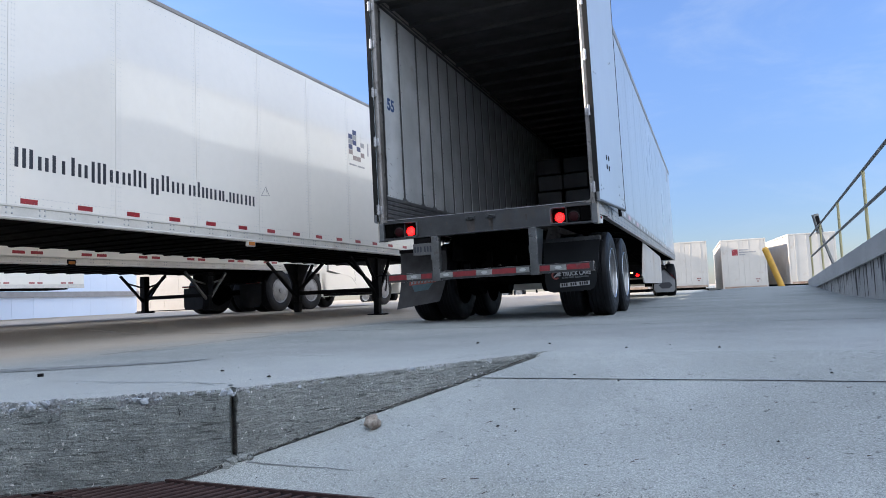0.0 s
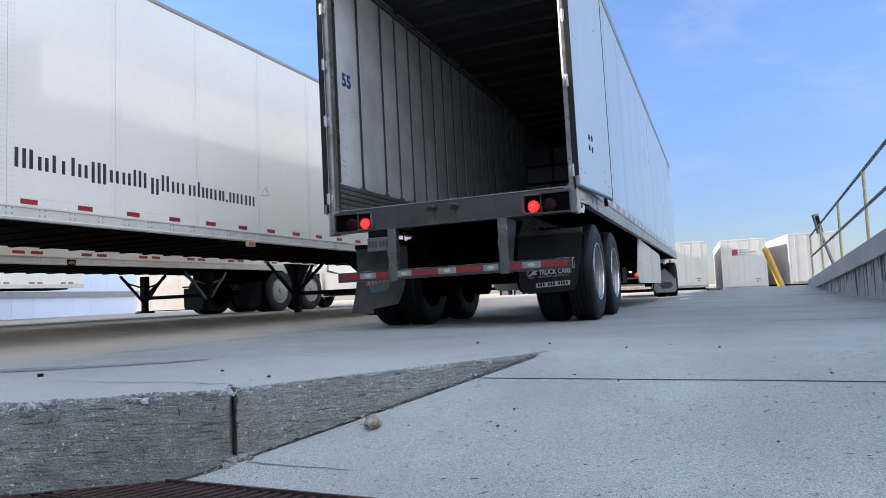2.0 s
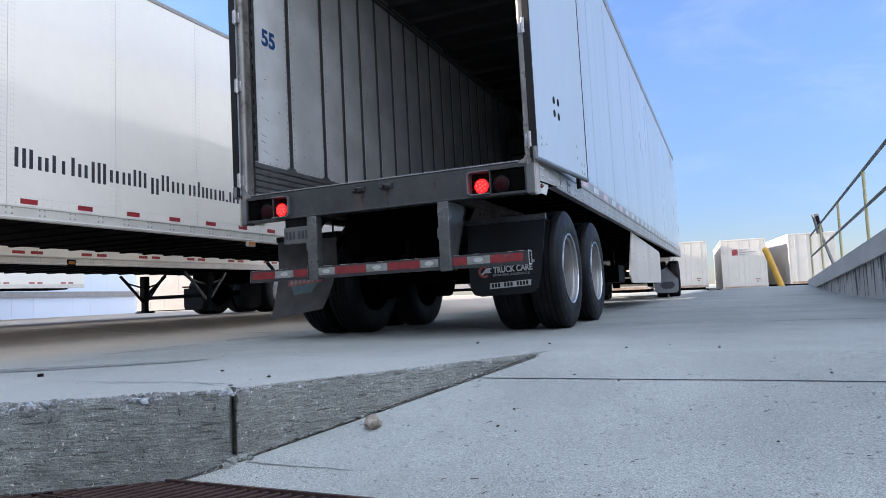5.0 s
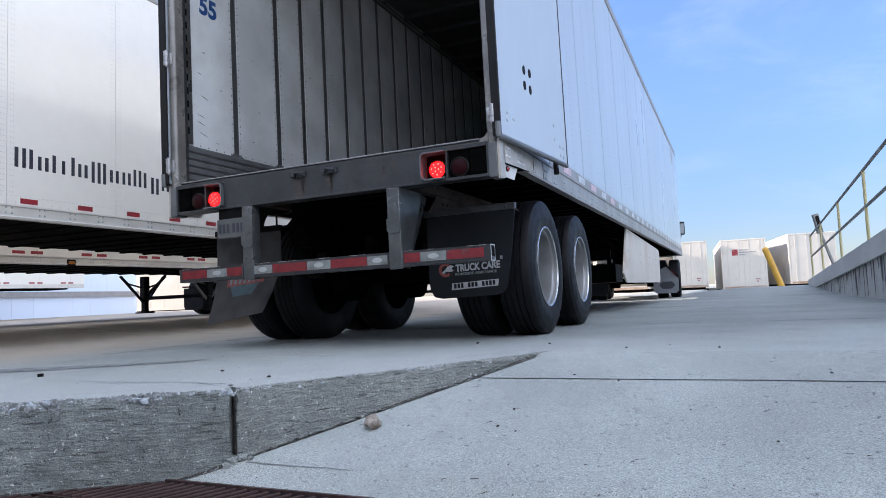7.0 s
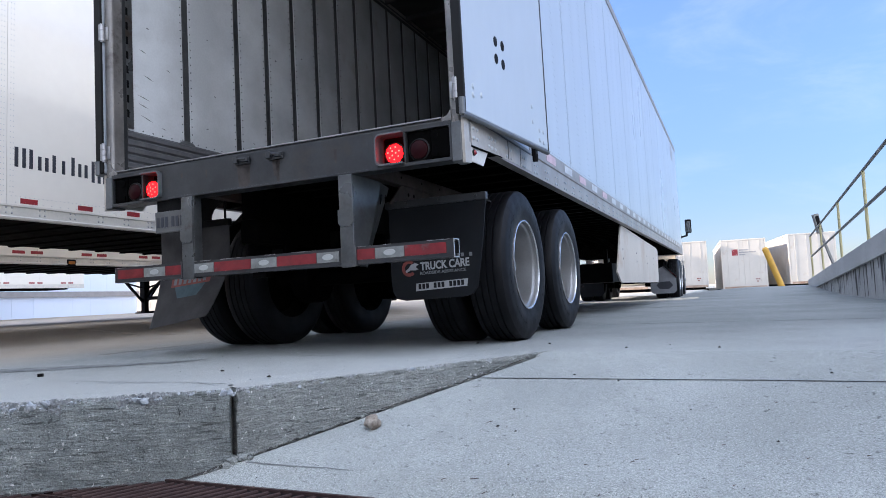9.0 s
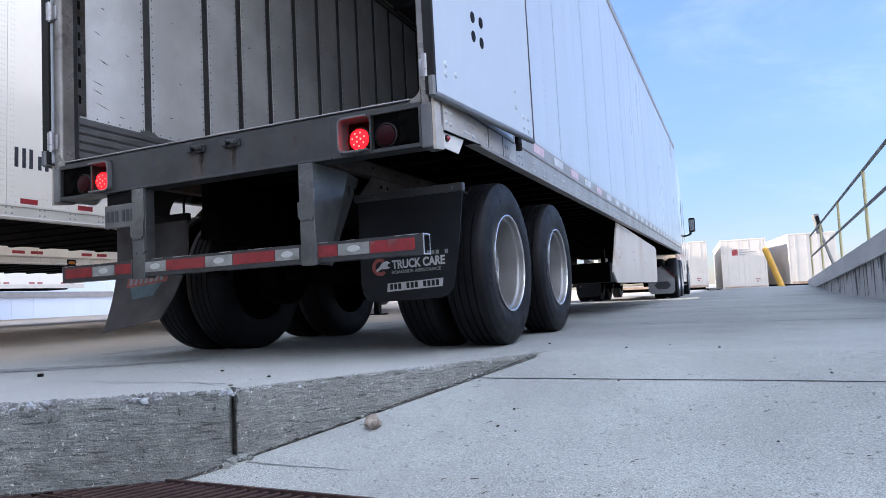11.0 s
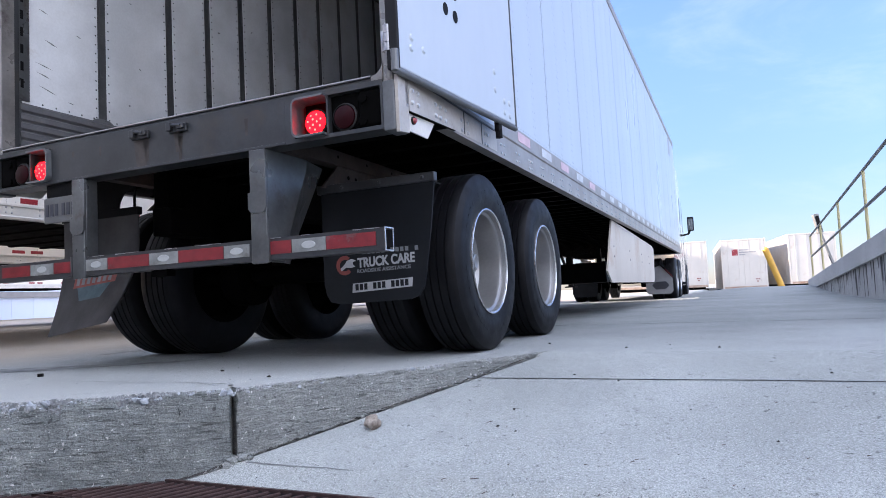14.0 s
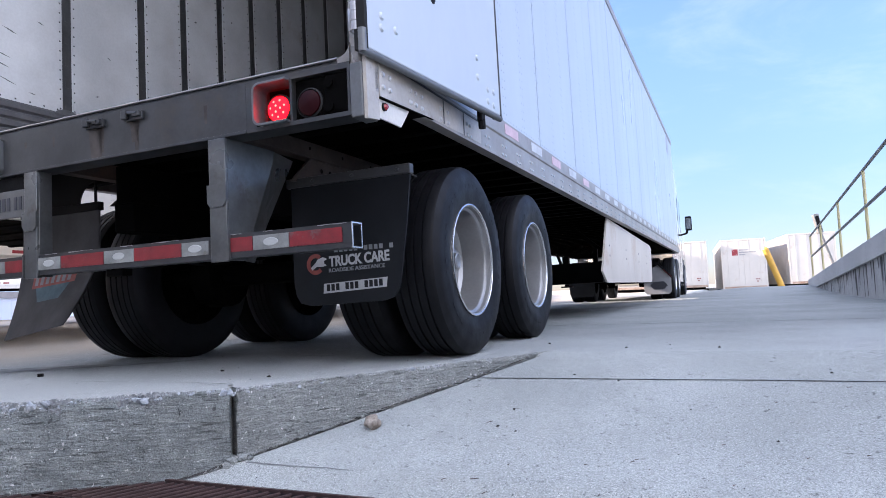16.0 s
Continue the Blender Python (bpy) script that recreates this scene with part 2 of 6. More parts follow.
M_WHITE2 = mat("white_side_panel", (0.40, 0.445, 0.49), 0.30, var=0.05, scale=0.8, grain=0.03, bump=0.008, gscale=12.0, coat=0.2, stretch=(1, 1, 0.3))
M_OLDWHITE = mat("weathered_white_paint", (0.52, 0.48, 0.425), 0.5, var=0.10, scale=0.9, grain=0.06, bump=0.03, wear=0.12, wcol=(0.42, 0.34, 0.27))
M_GALV = mat("galvanised_steel", (0.050, 0.053, 0.057), 0.42, 0.4, var=0.4, scale=4.0, grain=0.12, bump=0.02, wear=0.2, wcol=(0.05, 0.045, 0.04), wscale=2.2)
M_STRUT = mat("worn_galvanised_steel", (0.145, 0.152, 0.156), 0.30, 0.6, var=0.4, scale=5.0, grain=0.12, bump=0.02, wear=0.18, wcol=(0.07, 0.055, 0.045), wscale=3.0)
M_ALU = mat("aluminium_rail", (0.285, 0.27, 0.25), 0.42, 0.3, var=0.16, scale=4.0, grain=0.07, bump=0.01, wear=0.12, wcol=(0.33, 0.31, 0.29))
M_RAIL = mat("cream_painted_rail", (0.62, 0.60, 0.55), 0.45, 0.1, var=0.12, scale=4.0, grain=0.07, bump=0.01, wear=0.12, wcol=(0.40, 0.36, 0.31))
M_CORNER = mat("worn_aluminium_plate", (0.44, 0.405, 0.355), 0.4, 0.2, var=0.2, scale=5.0, grain=0.1, bump=0.01, wear=0.15, wcol=(0.2, 0.17, 0.14), wscale=4)
M_RIVET = mat("rivet_metal", (0.52, 0.53, 0.54), 0.4, 0.7, var=0.1)
M_SIDERIVET = mat("dull_rivet", (0.375, 0.415, 0.455), 0.4, 0.0, var=0.1)
M_LINER = mat("liner_sheet", (0.665, 0.695, 0.715), 0.2, 0.0, var=0.26, scale=1.7, grain=0.06, bump=0.008, wear=0.07, wcol=(0.50, 0.49, 0.48), wscale=2.5, coat=0.5)
M_POST = mat("logistic_post_steel", (0.10, 0.105, 0.11), 0.5, 0.5, var=0.2, scale=7.0)
M_SCUFF = mat("scuff_strip", (0.15, 0.155, 0.165), 0.5, 0.3, var=0.2, scale=8.0, grain=0.12)
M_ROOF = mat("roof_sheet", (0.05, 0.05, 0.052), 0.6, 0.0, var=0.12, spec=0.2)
M_WOODF = mat("trailer_floor_wood", (0.10, 0.07, 0.045), 0.7, var=0.35, scale=6.0, stretch=(1, 0.1, 1))
M_BLACK = mat("black_chassis_paint", (0.006, 0.006, 0.007), 0.6, var=0.35, scale=6.0, grain=0.25, wear=0.06, wcol=(0.02, 0.017, 0.014), spec=0.1)
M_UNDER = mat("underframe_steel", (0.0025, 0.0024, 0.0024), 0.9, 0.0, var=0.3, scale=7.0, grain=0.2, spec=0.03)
M_TYRE = mat("tyre_rubber", (0.0055, 0.006, 0.008), 0.55, var=0.25, scale=9.0, grain=0.2, bump=0.05, wear=0.08, wcol=(0.014, 0.014, 0.016), spec=0.2)
M_RIM = mat("polished_aluminium", (0.33, 0.33, 0.33), 0.40, 0.8, var=0.14, scale=5.0, grain=0.06, bump=0.01)
M_LIP = mat("bright_rim_edge", (0.72, 0.73, 0.74), 0.22, 0.9, var=0.1)
M_FLAP = mat("mud_flap_rubber", (0.004, 0.0055, 0.008), 0.6, var=0.3, scale=4.0, grain=0.15, bump=0.03, wear=0.1, wcol=(0.02, 0.02, 0.023), spec=0.25)
M_GREYFLAP = mat("dusty_mud_flap_rubber", (0.034, 0.034, 0.037), 0.7, var=0.35, scale=5.0, grain=0.15, bump=0.03)
M_FLAPGREY = mat("pale_grey_flap_rubber", (0.19, 0.20, 0.22), 0.6, var=0.2, scale=5.0, grain=0.1, bump=0.02)
M_PRINT = mat("pale_print", (0.33, 0.34, 0.35), 0.6, var=0.15, scale=12.0)
M_DIMPRINT = mat("faded_print", (0.16, 0.17, 0.18), 0.6, var=0.2, scale=12.0)
M_REDPRINT = mat("faded_red_print", (0.20, 0.04, 0.03), 0.6, var=0.25, scale=12.0)
M_TEALPRINT = mat("faded_teal_print", (0.04, 0.085, 0.105), 0.6, var=0.25, scale=12.0)
M_TAPER = mat("red_reflective_tape", (0.32, 0.022, 0.03), 0.35, var=0.3, scale=14.0, grain=0.15, gscale=200)
M_TAPEW = mat("white_reflective_tape", (0.52, 0.53, 0.54), 0.35, var=0.2, scale=14.0, grain=0.1, gscale=200)
M_GUARDRED = mat("dirty_red_tape", (0.20, 0.014, 0.02), 0.4, var=0.35, scale=14.0, grain=0.2, gscale=200, wear=0.08, wcol=(0.10, 0.08, 0.08), wscale=9)
M_GUARDWHITE = mat("dirty_white_tape", (0.235, 0.248, 0.24), 0.4, var=0.35, scale=14.0, grain=0.2, gscale=200, wear=0.14, wcol=(0.10, 0.095, 0.085), wscale=11)
M_TAPEP = mat("pink_faded_tape", (0.60, 0.42, 0.46), 0.4, var=0.15, scale=10.0)
M_POSTSTEEL = mat("bare_post_steel", (0.22, 0.21, 0.20), 0.3, 0.3, var=0.35, scale=5.0, grain=0.12, bump=0.02, wear=0.2, wcol=(0.06, 0.05, 0.045), wscale=3)
M_RUSTRAIL = mat("rust_stained_rail", (0.046, 0.034, 0.030), 0.7, 0.1, var=0.4, scale=6.0, grain=0.2, bump=0.05, wear=0.25, wcol=(0.06, 0.035, 0.025), wscale=4)
M_HEADLAMP = mat("lit_amber_lamp", (0.9, 0.5, 0.2), 0.3, glow=((1.0, 0.50, 0.16), 3.0), bump=0)
M_LAMP = mat("lit_tail_lamp", (0.3, 0.002, 0.002), 0.5, var=0.1, glow=((1.0, 0.0011, 0.0007), 4.0), bump=0, spec=0.1)
M_LED = mat("lit_led", (0.7, 0.05, 0.05), 0.3, glow=((1.0, 0.03, 0.018), 4.0), bump=0)
M_DULL = mat("unlit_tail_lamp", (0.016, 0.0005, 0.002), 0.45, var=0.15, bump=0.01, spec=0.1)
M_MARKER = mat("small_red_lens", (0.30, 0.012, 0.02), 0.25, var=0.2, bump=0, coat=0.4)
M_AMBER = mat("amber_lens", (0.45, 0.16, 0.03), 0.2, var=0.15, coat=0.4)
M_SILLEND = mat("grey_cast_steel", (0.128, 0.135, 0.142), 0.42, 0.3, var=0.25, scale=6.0, grain=0.12, bump=0.02, wear=0.12, wcol=(0.06, 0.05, 0.045), wscale=5)
M_HINGE = mat("hinge_steel", (0.36, 0.36, 0.37), 0.35, 0.6, var=0.2, scale=12.0)
M_COVER = mat("grey_wheel_cover", (0.26, 0.26, 0.27), 0.45, 0.6, var=0.2, scale=8.0)
M_RUBBER = mat("black_gasket", (0.008, 0.008, 0.008), 0.6, spec=0.2)
M_LETTER = mat("dark_decal", (0.025, 0.028, 0.04), 0.35, var=0.1, bump=0)
M_NAVY = mat("navy_decal", (0.03, 0.04, 0.12), 0.35, bump=0)
M_GREYDECAL = mat("grey_decal", (0.30, 0.29, 0.29), 0.4, bump=0)
M_BLUE = mat("blue_decal", (0.02, 0.07, 0.22), 0.4, bump=0)
M_YELLOW = mat("yellow_paint", (0.60, 0.34, 0.045), 0.5, var=0.15, scale=5.0, wear=0.14, wcol=(0.30, 0.18, 0.07))
M_PALEYEL = mat("faded_yellow_paint", (0.42, 0.37, 0.19), 0.55, var=0.2, scale=6.0, wear=0.15, wcol=(0.34, 0.30, 0.2))
M_GREYPIPE = mat("grey_pipe", (0.20, 0.20, 0.19), 0.5, 0.3, var=0.25, scale=8.0)
M_RUST = mat("rusty_cast_iron", (0.060, 0.031, 0.029), 0.8, 0.2, var=0.4, scale=14.0, grain=0.3, gscale=160, bump=0.15, wear=0.2, wcol=(0.12, 0.068, 0.055), wscale=6)
M_STONE = mat("tan_pebble", (0.42, 0.38, 0.33), 0.8, var=0.5, col2=(0.15, 0.12, 0.10), scale=38.0, grain=0.3, gscale=220, bump=0.2)
M_GLASS = mat("dark_cab_glass", (0.02, 0.025, 0.03), 0.06, var=0.1, bump=0, coat=0.6)
M_FACADE = mat("painted_metal_siding", (0.66, 0.73, 0.85), 0.55, var=0.05, scale=0.4, grain=0.03)
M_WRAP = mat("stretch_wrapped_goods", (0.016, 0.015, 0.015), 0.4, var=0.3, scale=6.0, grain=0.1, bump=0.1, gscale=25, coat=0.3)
M_DIRT = mat("dark_debris", (0.03, 0.028, 0.028), 0.8)
M_PLATE = mat("licence_plate", (0.092, 0.094, 0.095), 0.5, var=0.15, scale=10)


# ---- mesh helpers ----
def part(name, bm, material, parent=None, label="", smooth=False, at=None):
    bmesh.ops.recalc_face_normals(bm, faces=bm.faces)
    me = bpy.data.meshes.new(name)
    bm.to_mesh(me)
    bm.free()
    for m in material if isinstance(material, (list, tuple)) else (material,):
        me.materials.append(m)
    if smooth:
        for p in me.polygons:
            p.use_smooth = True
        me.set_sharp_from_angle(angle=radians(35))
    ob = new(name, me)
    if parent is not None:
        ob.parent = parent
    if at is not None:
        ob.matrix_basis = at
    return tagged(ob, label) if label else ob


def B():
    return bmesh.new()


def box(bm, x0, x1, y0, y1, z0, z1, bev=0.0, m=None):
    vs = [bm.verts.new((x, y, z)) for x in (x0, x1) for y in (y0, y1) for z in (z0, z1)]
    fs = [bm.faces.new([vs[i] for i in q]) for q in ((0, 1, 3, 2), (4, 6, 7, 5), (0, 4, 5, 1), (2, 3, 7, 6), (0, 2, 6, 4), (1, 5, 7, 3))]
    if bev:
        es = list({e for f in fs for e in f.edges})
        r = bmesh.ops.bevel(bm, geom=es, offset=bev, segments=2, affect="EDGES", profile=0.5)
        vs = list({v for f in r["faces"] for v in f.verts} | {v for v in vs if v.is_valid})
    if m is not None:
        bmesh.ops.transform(bm, matrix=m, verts=vs)
    return bm


def prism(bm, poly, axis, t0, t1):
    """poly in the two other axes (in xyz order), from t0 to t1 along axis."""
    def pt(p, t):
        q = list(p)
        q.insert("xyz".index(axis), t)
        return q
    lo, hi = [bm.verts.new(pt(p, t0)) for p in poly], [bm.verts.new(pt(p, t1)) for p in poly]
    bm.faces.new(lo)
    bm.faces.new(hi[::-1])
    for i in range(len(poly)):
        j = (i + 1) % len(poly)
        bm.faces.new((lo[i], hi[i], hi[j], lo[j]))
    return bm


def rod(bm, p, q, r, seg=10, r2=None):
    p, q = Vector(p), Vector(q)
    d = q - p
    m = Matrix.Translation((p + q) / 2) @ d.to_track_quat("Z", "Y").to_matrix().to_4x4()
    bmesh.ops.create_cone(bm, cap_ends=True, segments=seg, radius1=r, radius2=r if r2 is None else r2, depth=d.length, matrix=m)
    return bm


def beam(bm, p, q, w, h):
    """A straight bar of rectangular section between two points."""
    p, q = Vector(p), Vector(q)
    d = q - p
    m = Matrix.Translation((p + q) / 2) @ d.to_track_quat("Z", "Y").to_matrix().to_4x4()
    return box(bm, -w / 2, w / 2, -h / 2, h / 2, -d.length / 2, d.length / 2, 0, m)


def lathe(bm, prof, seg=32, close=False):
    """prof: (x, r) pairs turned about the x axis."""
    rings = []
    for x, r in prof:
        rings.append([bm.verts.new((x, r * math.cos(2 * math.pi * k / seg), r * math.sin(2 * math.pi * k / seg))) for k in range(seg)])
    pairs = list(zip(rings, rings[1:])) + ([(rings[-1], rings[0])] if close else [])
    for a, b in pairs:
        for k in range(seg):
            j = (k + 1) % seg
            bm.faces.new((a[k], a[j], b[j], b[k]))
    return bm


def rivets(bm, pts, axis, r=0.007, h=0.004, seg=6):
    """Low domes on a surface, standing out along axis ('+x', '-x', '-y')."""
    i, s = "xyz".index(axis[1]), 1 if axis[0] == "+" else -1
    for p in pts:
        ring, top = [], []
        for k in range(seg):
            c, sn = math.cos(2 * math.pi * k / seg), math.sin(2 * math.pi * k / seg)
            for lst, f, o in ((ring, 1.0, 0.0), (top, 0.55, h)):
                q = [c * r * f, sn * r * f]
                q.insert(i, s * o)
                lst.append(bm.verts.new((p[0] + q[0], p[1] + q[1], p[2] + q[2])))
        for k in range(seg):
            j = (k + 1) % seg
            bm.faces.new((ring[k], ring[j], top[j], top[k]))
        bm.faces.new(top)
    return bm


def lettering(name, text, height, m, material, parent=None, label="", stretch=1.0, bold=0.02):
    """Flat letters with a little thickness, their left base at m, written along m's x with m's y up."""
    cu = bpy.data.curves.new(name, "FONT")
    cu.body, cu.size, cu.extrude, cu.offset = text, height / 0.7, 0.0012, bold * height
    tmp = new(name, cu)
    bpy.context.view_layer.update()
    me = bpy.data.meshes.new_from_object(tmp.evaluated_get(bpy.context.evaluated_depsgraph_get()))
    bpy.data.objects.remove(tmp)
    me.transform(m @ Matrix.Diagonal((stretch, 1, 1, 1)))
    me.materials.clear()
    me.materials.append(material)
    ob = new(name, me)
    if parent is not None:
        ob.parent = parent
    return tagged(ob, label) if label else ob


def thing(name, label, category, m=None, group="", kind=""):
    ob = new(name)
    ob.empty_display_size = 0.2
    if m is not None:
        ob.matrix_basis = m
    return tagged(ob, label, category, group, kind)


# ---- ground: one concrete sheet with a sunk dock ramp in it ----
RAMP_TOP, RAMP_K, DRAIN_A, WALL_B = 3.47, 0.19, 1.925, 1.70


def kerb_b(a):
    """Where the kerb runs: b of the slab's edge at a."""
    return float(np.interp(a, (-6.0, 1.2, 1.572, 2.05, 3.47), (-3.1, -3.1, -2.507, -1.813, -0.968)))


def smooth(t):
    t = min(1.0, max(0.0, t))
    return t * t * (3 - 2 * t)


def ground_z(a, b):
    z = 0.12 * smooth((-b - 6.4) / 2.0)
    z += (0.15 * smooth((a - 14.0) / 8.0) - 1.2 * smooth((a - 25.0) / 8.0)) * smooth((b + 2.0) / 2.0)
    return z


def ramp_z(a):
    a = max(a, DRAIN_A)
    return -RAMP_K * (RAMP_TOP - a) - 0.032 * smooth((2.08 - a) / 0.155)


def sheet(bm, arow, brow, zf):
    """A grid of yard points; brow(a) gives the row of b."""
    rows = [[bm.verts.new(yard(a, b, zf(a, b))) for b in brow(a)] for a in arow]
    for r0, r1 in zip(rows, rows[1:]):
        for i in range(len(r0) - 1):
            bm.faces.new((r0[i], r0[i + 1], r1[i + 1], r1[i]))


def grooved(lo, hi, step, joints, half=0.016):
    """Stations from lo to hi, with a groove's four edges at each joint; returns stations and the depths at them."""
    st = [lo + (hi - lo) * k / max(1, round((hi - lo) / step)) for k in range(round((hi - lo) / step) + 1)]
    st = [s for s in st if all(abs(s - j) > 0.03 for j in joints)]
    dep = {}
    for j in joints:
        for o, d in ((-half, 0), (-half * 0.7, -0.05), (half * 0.7, -0.05), (half, 0)):
            st.append(j + o)
            dep[j + o] = d
    return sorted(st), dep


bm = B()
far = [46, 55, 70, 100, 160, 300, 700, 1500]
JA = [6.08, 10.6, 15.2, 19.8, 24.4]
st, dep = grooved(RAMP_TOP, 42.0, 0.75, JA)
JB = [-4.3, -8.9, -13.5]
sb, depb = grooved(-20.0, WALL_B + 6.0, 0.7, JB)
brow = [-1500, -600, -250, -120, -70, -45, -30] + sb + [14, 22, 40, 80, 200, 600, 1500]
sheet(bm, st + far, lambda a: brow, lambda a, b: ground_z(a, b) + (dep.get(a, 0.0) if -20 < b < 8 else 0) + (depb.get(b, 0.0) if a < 42 else 0))
near = [RAMP_TOP, 3.2, 2.9, 2.6, 2.3, 2.05, 1.8, 1.572, 1.35, 1.2, 0.5, -1, -3, -6]
sheet(bm, near, lambda a: [-1500, -300, -80, -30, -20, -12, -8, -6, -5, -4, kerb_b(a) - 0.30, kerb_b(a) - 0.05], lambda a, b: -0.035 if b > kerb_b(a) - 0.1 and a < RAMP_TOP else 0.0)
sheet(bm, [-6, -30, -120, -600, -1500], lambda a: [-1500, -300, -80, -30, -3.24, 1.7, 40, 300, 1500], lambda a, b: 0.0)
sheet(bm, [RAMP_TOP, -6], lambda a: [WALL_B + 0.1, 20, 100, 1500], lambda a, b: 0.0)
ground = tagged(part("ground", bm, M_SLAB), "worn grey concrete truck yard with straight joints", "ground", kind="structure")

bm = B()
sr, depr = grooved(DRAIN_A, RAMP_TOP, 0.06, [], 0.007)
sheet(bm, sr, lambda a: [kerb_b(a) - 0.05, kerb_b(a) + 0.030, kerb_b(a) + 0.038] + [kerb_b(a) + 0.038 + (WALL_B + 0.1 - kerb_b(a)) * k / 16 for k in range(1, 17)],
      lambda a, b: ramp_z(a) + depr.get(a, 0.0) - (0.10 if b < kerb_b(a) + 0.034 and a < 3.36 else 0.0))
sheet(bm, [1.362, 0.5, -1.0, -6.0], lambda a: [-3.2, -1.5, 0, WALL_B + 0.1], lambda a, b: ramp_z(1.0))
ramp = tagged(part("ramp", bm, M_RAMP), "pale grey sloping concrete dock ramp", "ramp", kind="structure")
bm = B()
line = []
for k in range(61):
    b = kerb_b(3.03) + 0.04 + (WALL_B - kerb_b(3.03) - 0.06) * k / 60
    c, w = 3.037 + 0.004 * noise.noise(Vector((b * 3, 1.5, 0))), 0.0042 * (1 + 0.6 * noise.noise(Vector((b * 9, 7, 0))))
    line.append([bm.verts.new(yard(c + e, b, ramp_z(c + e) + 0.0025)) for e in (-w, w)])
for p, q in zip(line, line[1:]):
    bm.faces.new((p[0], q[0], q[1], p[1]))
part("joint_filler", bm, M_DIRT, ramp, "dark dirt-filled joint")

# the drain's channel under its grate
bm = B()
for a0, a1 in ((1.36, 1.40), (1.887, 1.924)):
    sheet(bm, [a0, a1], lambda a: [-3.2, WALL_B], lambda a, b: ramp_z(1.0) - 0.004)
sheet(bm, [1.37, 1.37001], lambda a: [-3.2, WALL_B], lambda a, b: ramp_z(1.0) - (0.004 if a < 1.370005 else 0.2))
sheet(bm, [1.37, 1.917], lambda a: [-3.2, WALL_B], lambda a, b: ramp_z(1.0) - 0.2)
sheet(bm, [1.91699, 1.917], lambda a: [-3.2, WALL_B], lambda a, b: ramp_z(1.0) - (0.004 if a > 1.916995 else 0.2))
tagged(part("drain_channel", bm, M_BLACK), "dark channel under the drain grate", "drain", kind="structure")


# ---- the kerb: the slab's broken edge, in two cast lengths with an open joint ----
def kerb_length(p0, p1, gap0, gap1, seed, label, chips=1.0, face=None):
    """A rough concrete edge from p0 to p1 in the plan; its top flush with the slab, with bites broken out of the arris."""
    p0, p1 = Vector(p0), Vector(p1)
    d = (p1 - p0).normalized()
    n = Vector((d.y, -d.x, 0))
    if n.dot(Vector((0.5, -1, 0))) < 0:
        n = -n
    length = (p1 - p0).length
    pick = random.Random(int(seed * 10))
    bites = [(pick.uniform(0, length), pick.uniform(0.008, 0.03), pick.uniform(0.006, 0.018)) for _ in range(int(length * 22 * chips))]
    bites += [(pick.uniform(0, length), pick.uniform(0.03, 0.07), pick.uniform(0.016, 0.036)) for _ in range(int(length * 7 * chips))]
    nu = int((length - gap0 - gap1) / 0.006)
    tops = (0.14, 0.09, 0.06, 0.045, 0.034, 0.026, 0.019, 0.013, 0.008, 0.004)
    sides = (0.0, 0.005, 0.010, 0.016, 0.022, 0.029, 0.037, 0.046, 0.056)
    nz = 30
    bm = B()
    rows, broken = [], []
    for i in range(nu + 1):
        s = gap0 + (length - gap0 - gap1) * i / nu
        base = p0 + d * s
        zb = ramp_z(base.dot(AX)) - 0.05 - 0.05 * smooth(-ramp_z(base.dot(AX)) / 0.05)
        deep = max([dep * min(1.0, 2.2 * (1 - abs(s - c) / w)) for c, w, dep in bites if abs(s - c) < w] + [0.0])
        wide = 0.5 + 0.5 * noise.noise(Vector((s * 7.0, seed, 1.1)))
        chip = (0.002 + 0.005 * wide + deep * (0.35 + 0.75 * wide)) * min(1.0, chips) * smooth(-(zb + 0.05) / 0.07)
        row, cut = [], []

        def place(o, z, t):
            q = base + n * o + Vector((0, 0, z))
            inset = max(0.0, chip * (1 + 0.9 * noise.noise(q * 42) + 0.6 * noise.noise(q * 95)) - 0.7 * t)
            if inset > 0.001:
                near = noise.voronoi(q * 58)[0]
                inset += 0.010 * (near[0] - 0.35) * min(1.0, inset / 0.005)
            q += (-n * 0.62 - Vector((0, 0, 0.78))) * inset
            row.append(q)
            cut.append(inset)

        for t in tops:
            place(-t, 0.004 * smooth((base.dot(AX) - 3.25) / 0.2), t)
        for t in sides:
            place(0.0, -min(t, -zb * 0.9), t)
        for k in range(1, nz + 1):
            z = -sides[-1] + (zb + sides[-1]) * k / nz if zb < -sides[-1] else min(zb, -0.02)
            place(0.0, z, -z)
        out = []
        for k, q in enumerate(row):
            if k >= len(tops):
                rough = 0.003 * noise.noise(Vector((q.x * 9, q.y * 9, q.z * 70))) + 0.003 * noise.noise(q * 40) + 0.0025 * noise.noise(q * 120)
                crumb = noise.voronoi(q * 34)[0]
                rough += 0.006 * max(0.0, 0.22 - crumb[0])
                foot = 0.016 * max(0.0, 0.5 - noise.voronoi(Vector((s * 30, seed, q.z * 30)))[0][0]) * smooth((0.115 + zb - q.z) / 0.04) * smooth(0.6 + 2 * noise.noise(Vector((s * 5, seed, 0))))
                q = q + n * (rough + foot)
            elif k > 1:
                q = q + Vector((0, 0, 0.003 * noise.noise(q * 60)))
            if min(i, nu - i) < 3 and 0.01 < max(gap0 * (i < 3), gap1 * (i > nu - 3)) + 0.005:
                q = q + d * (1 if i < 3 else -1) * 0.018 * abs(noise.noise(Vector((seed, 2.2, q.z * 30))) + 0.4 * noise.noise(q * 90))
            out.append(bm.verts.new(q))
        rows.append(out)
        broken.append(cut)
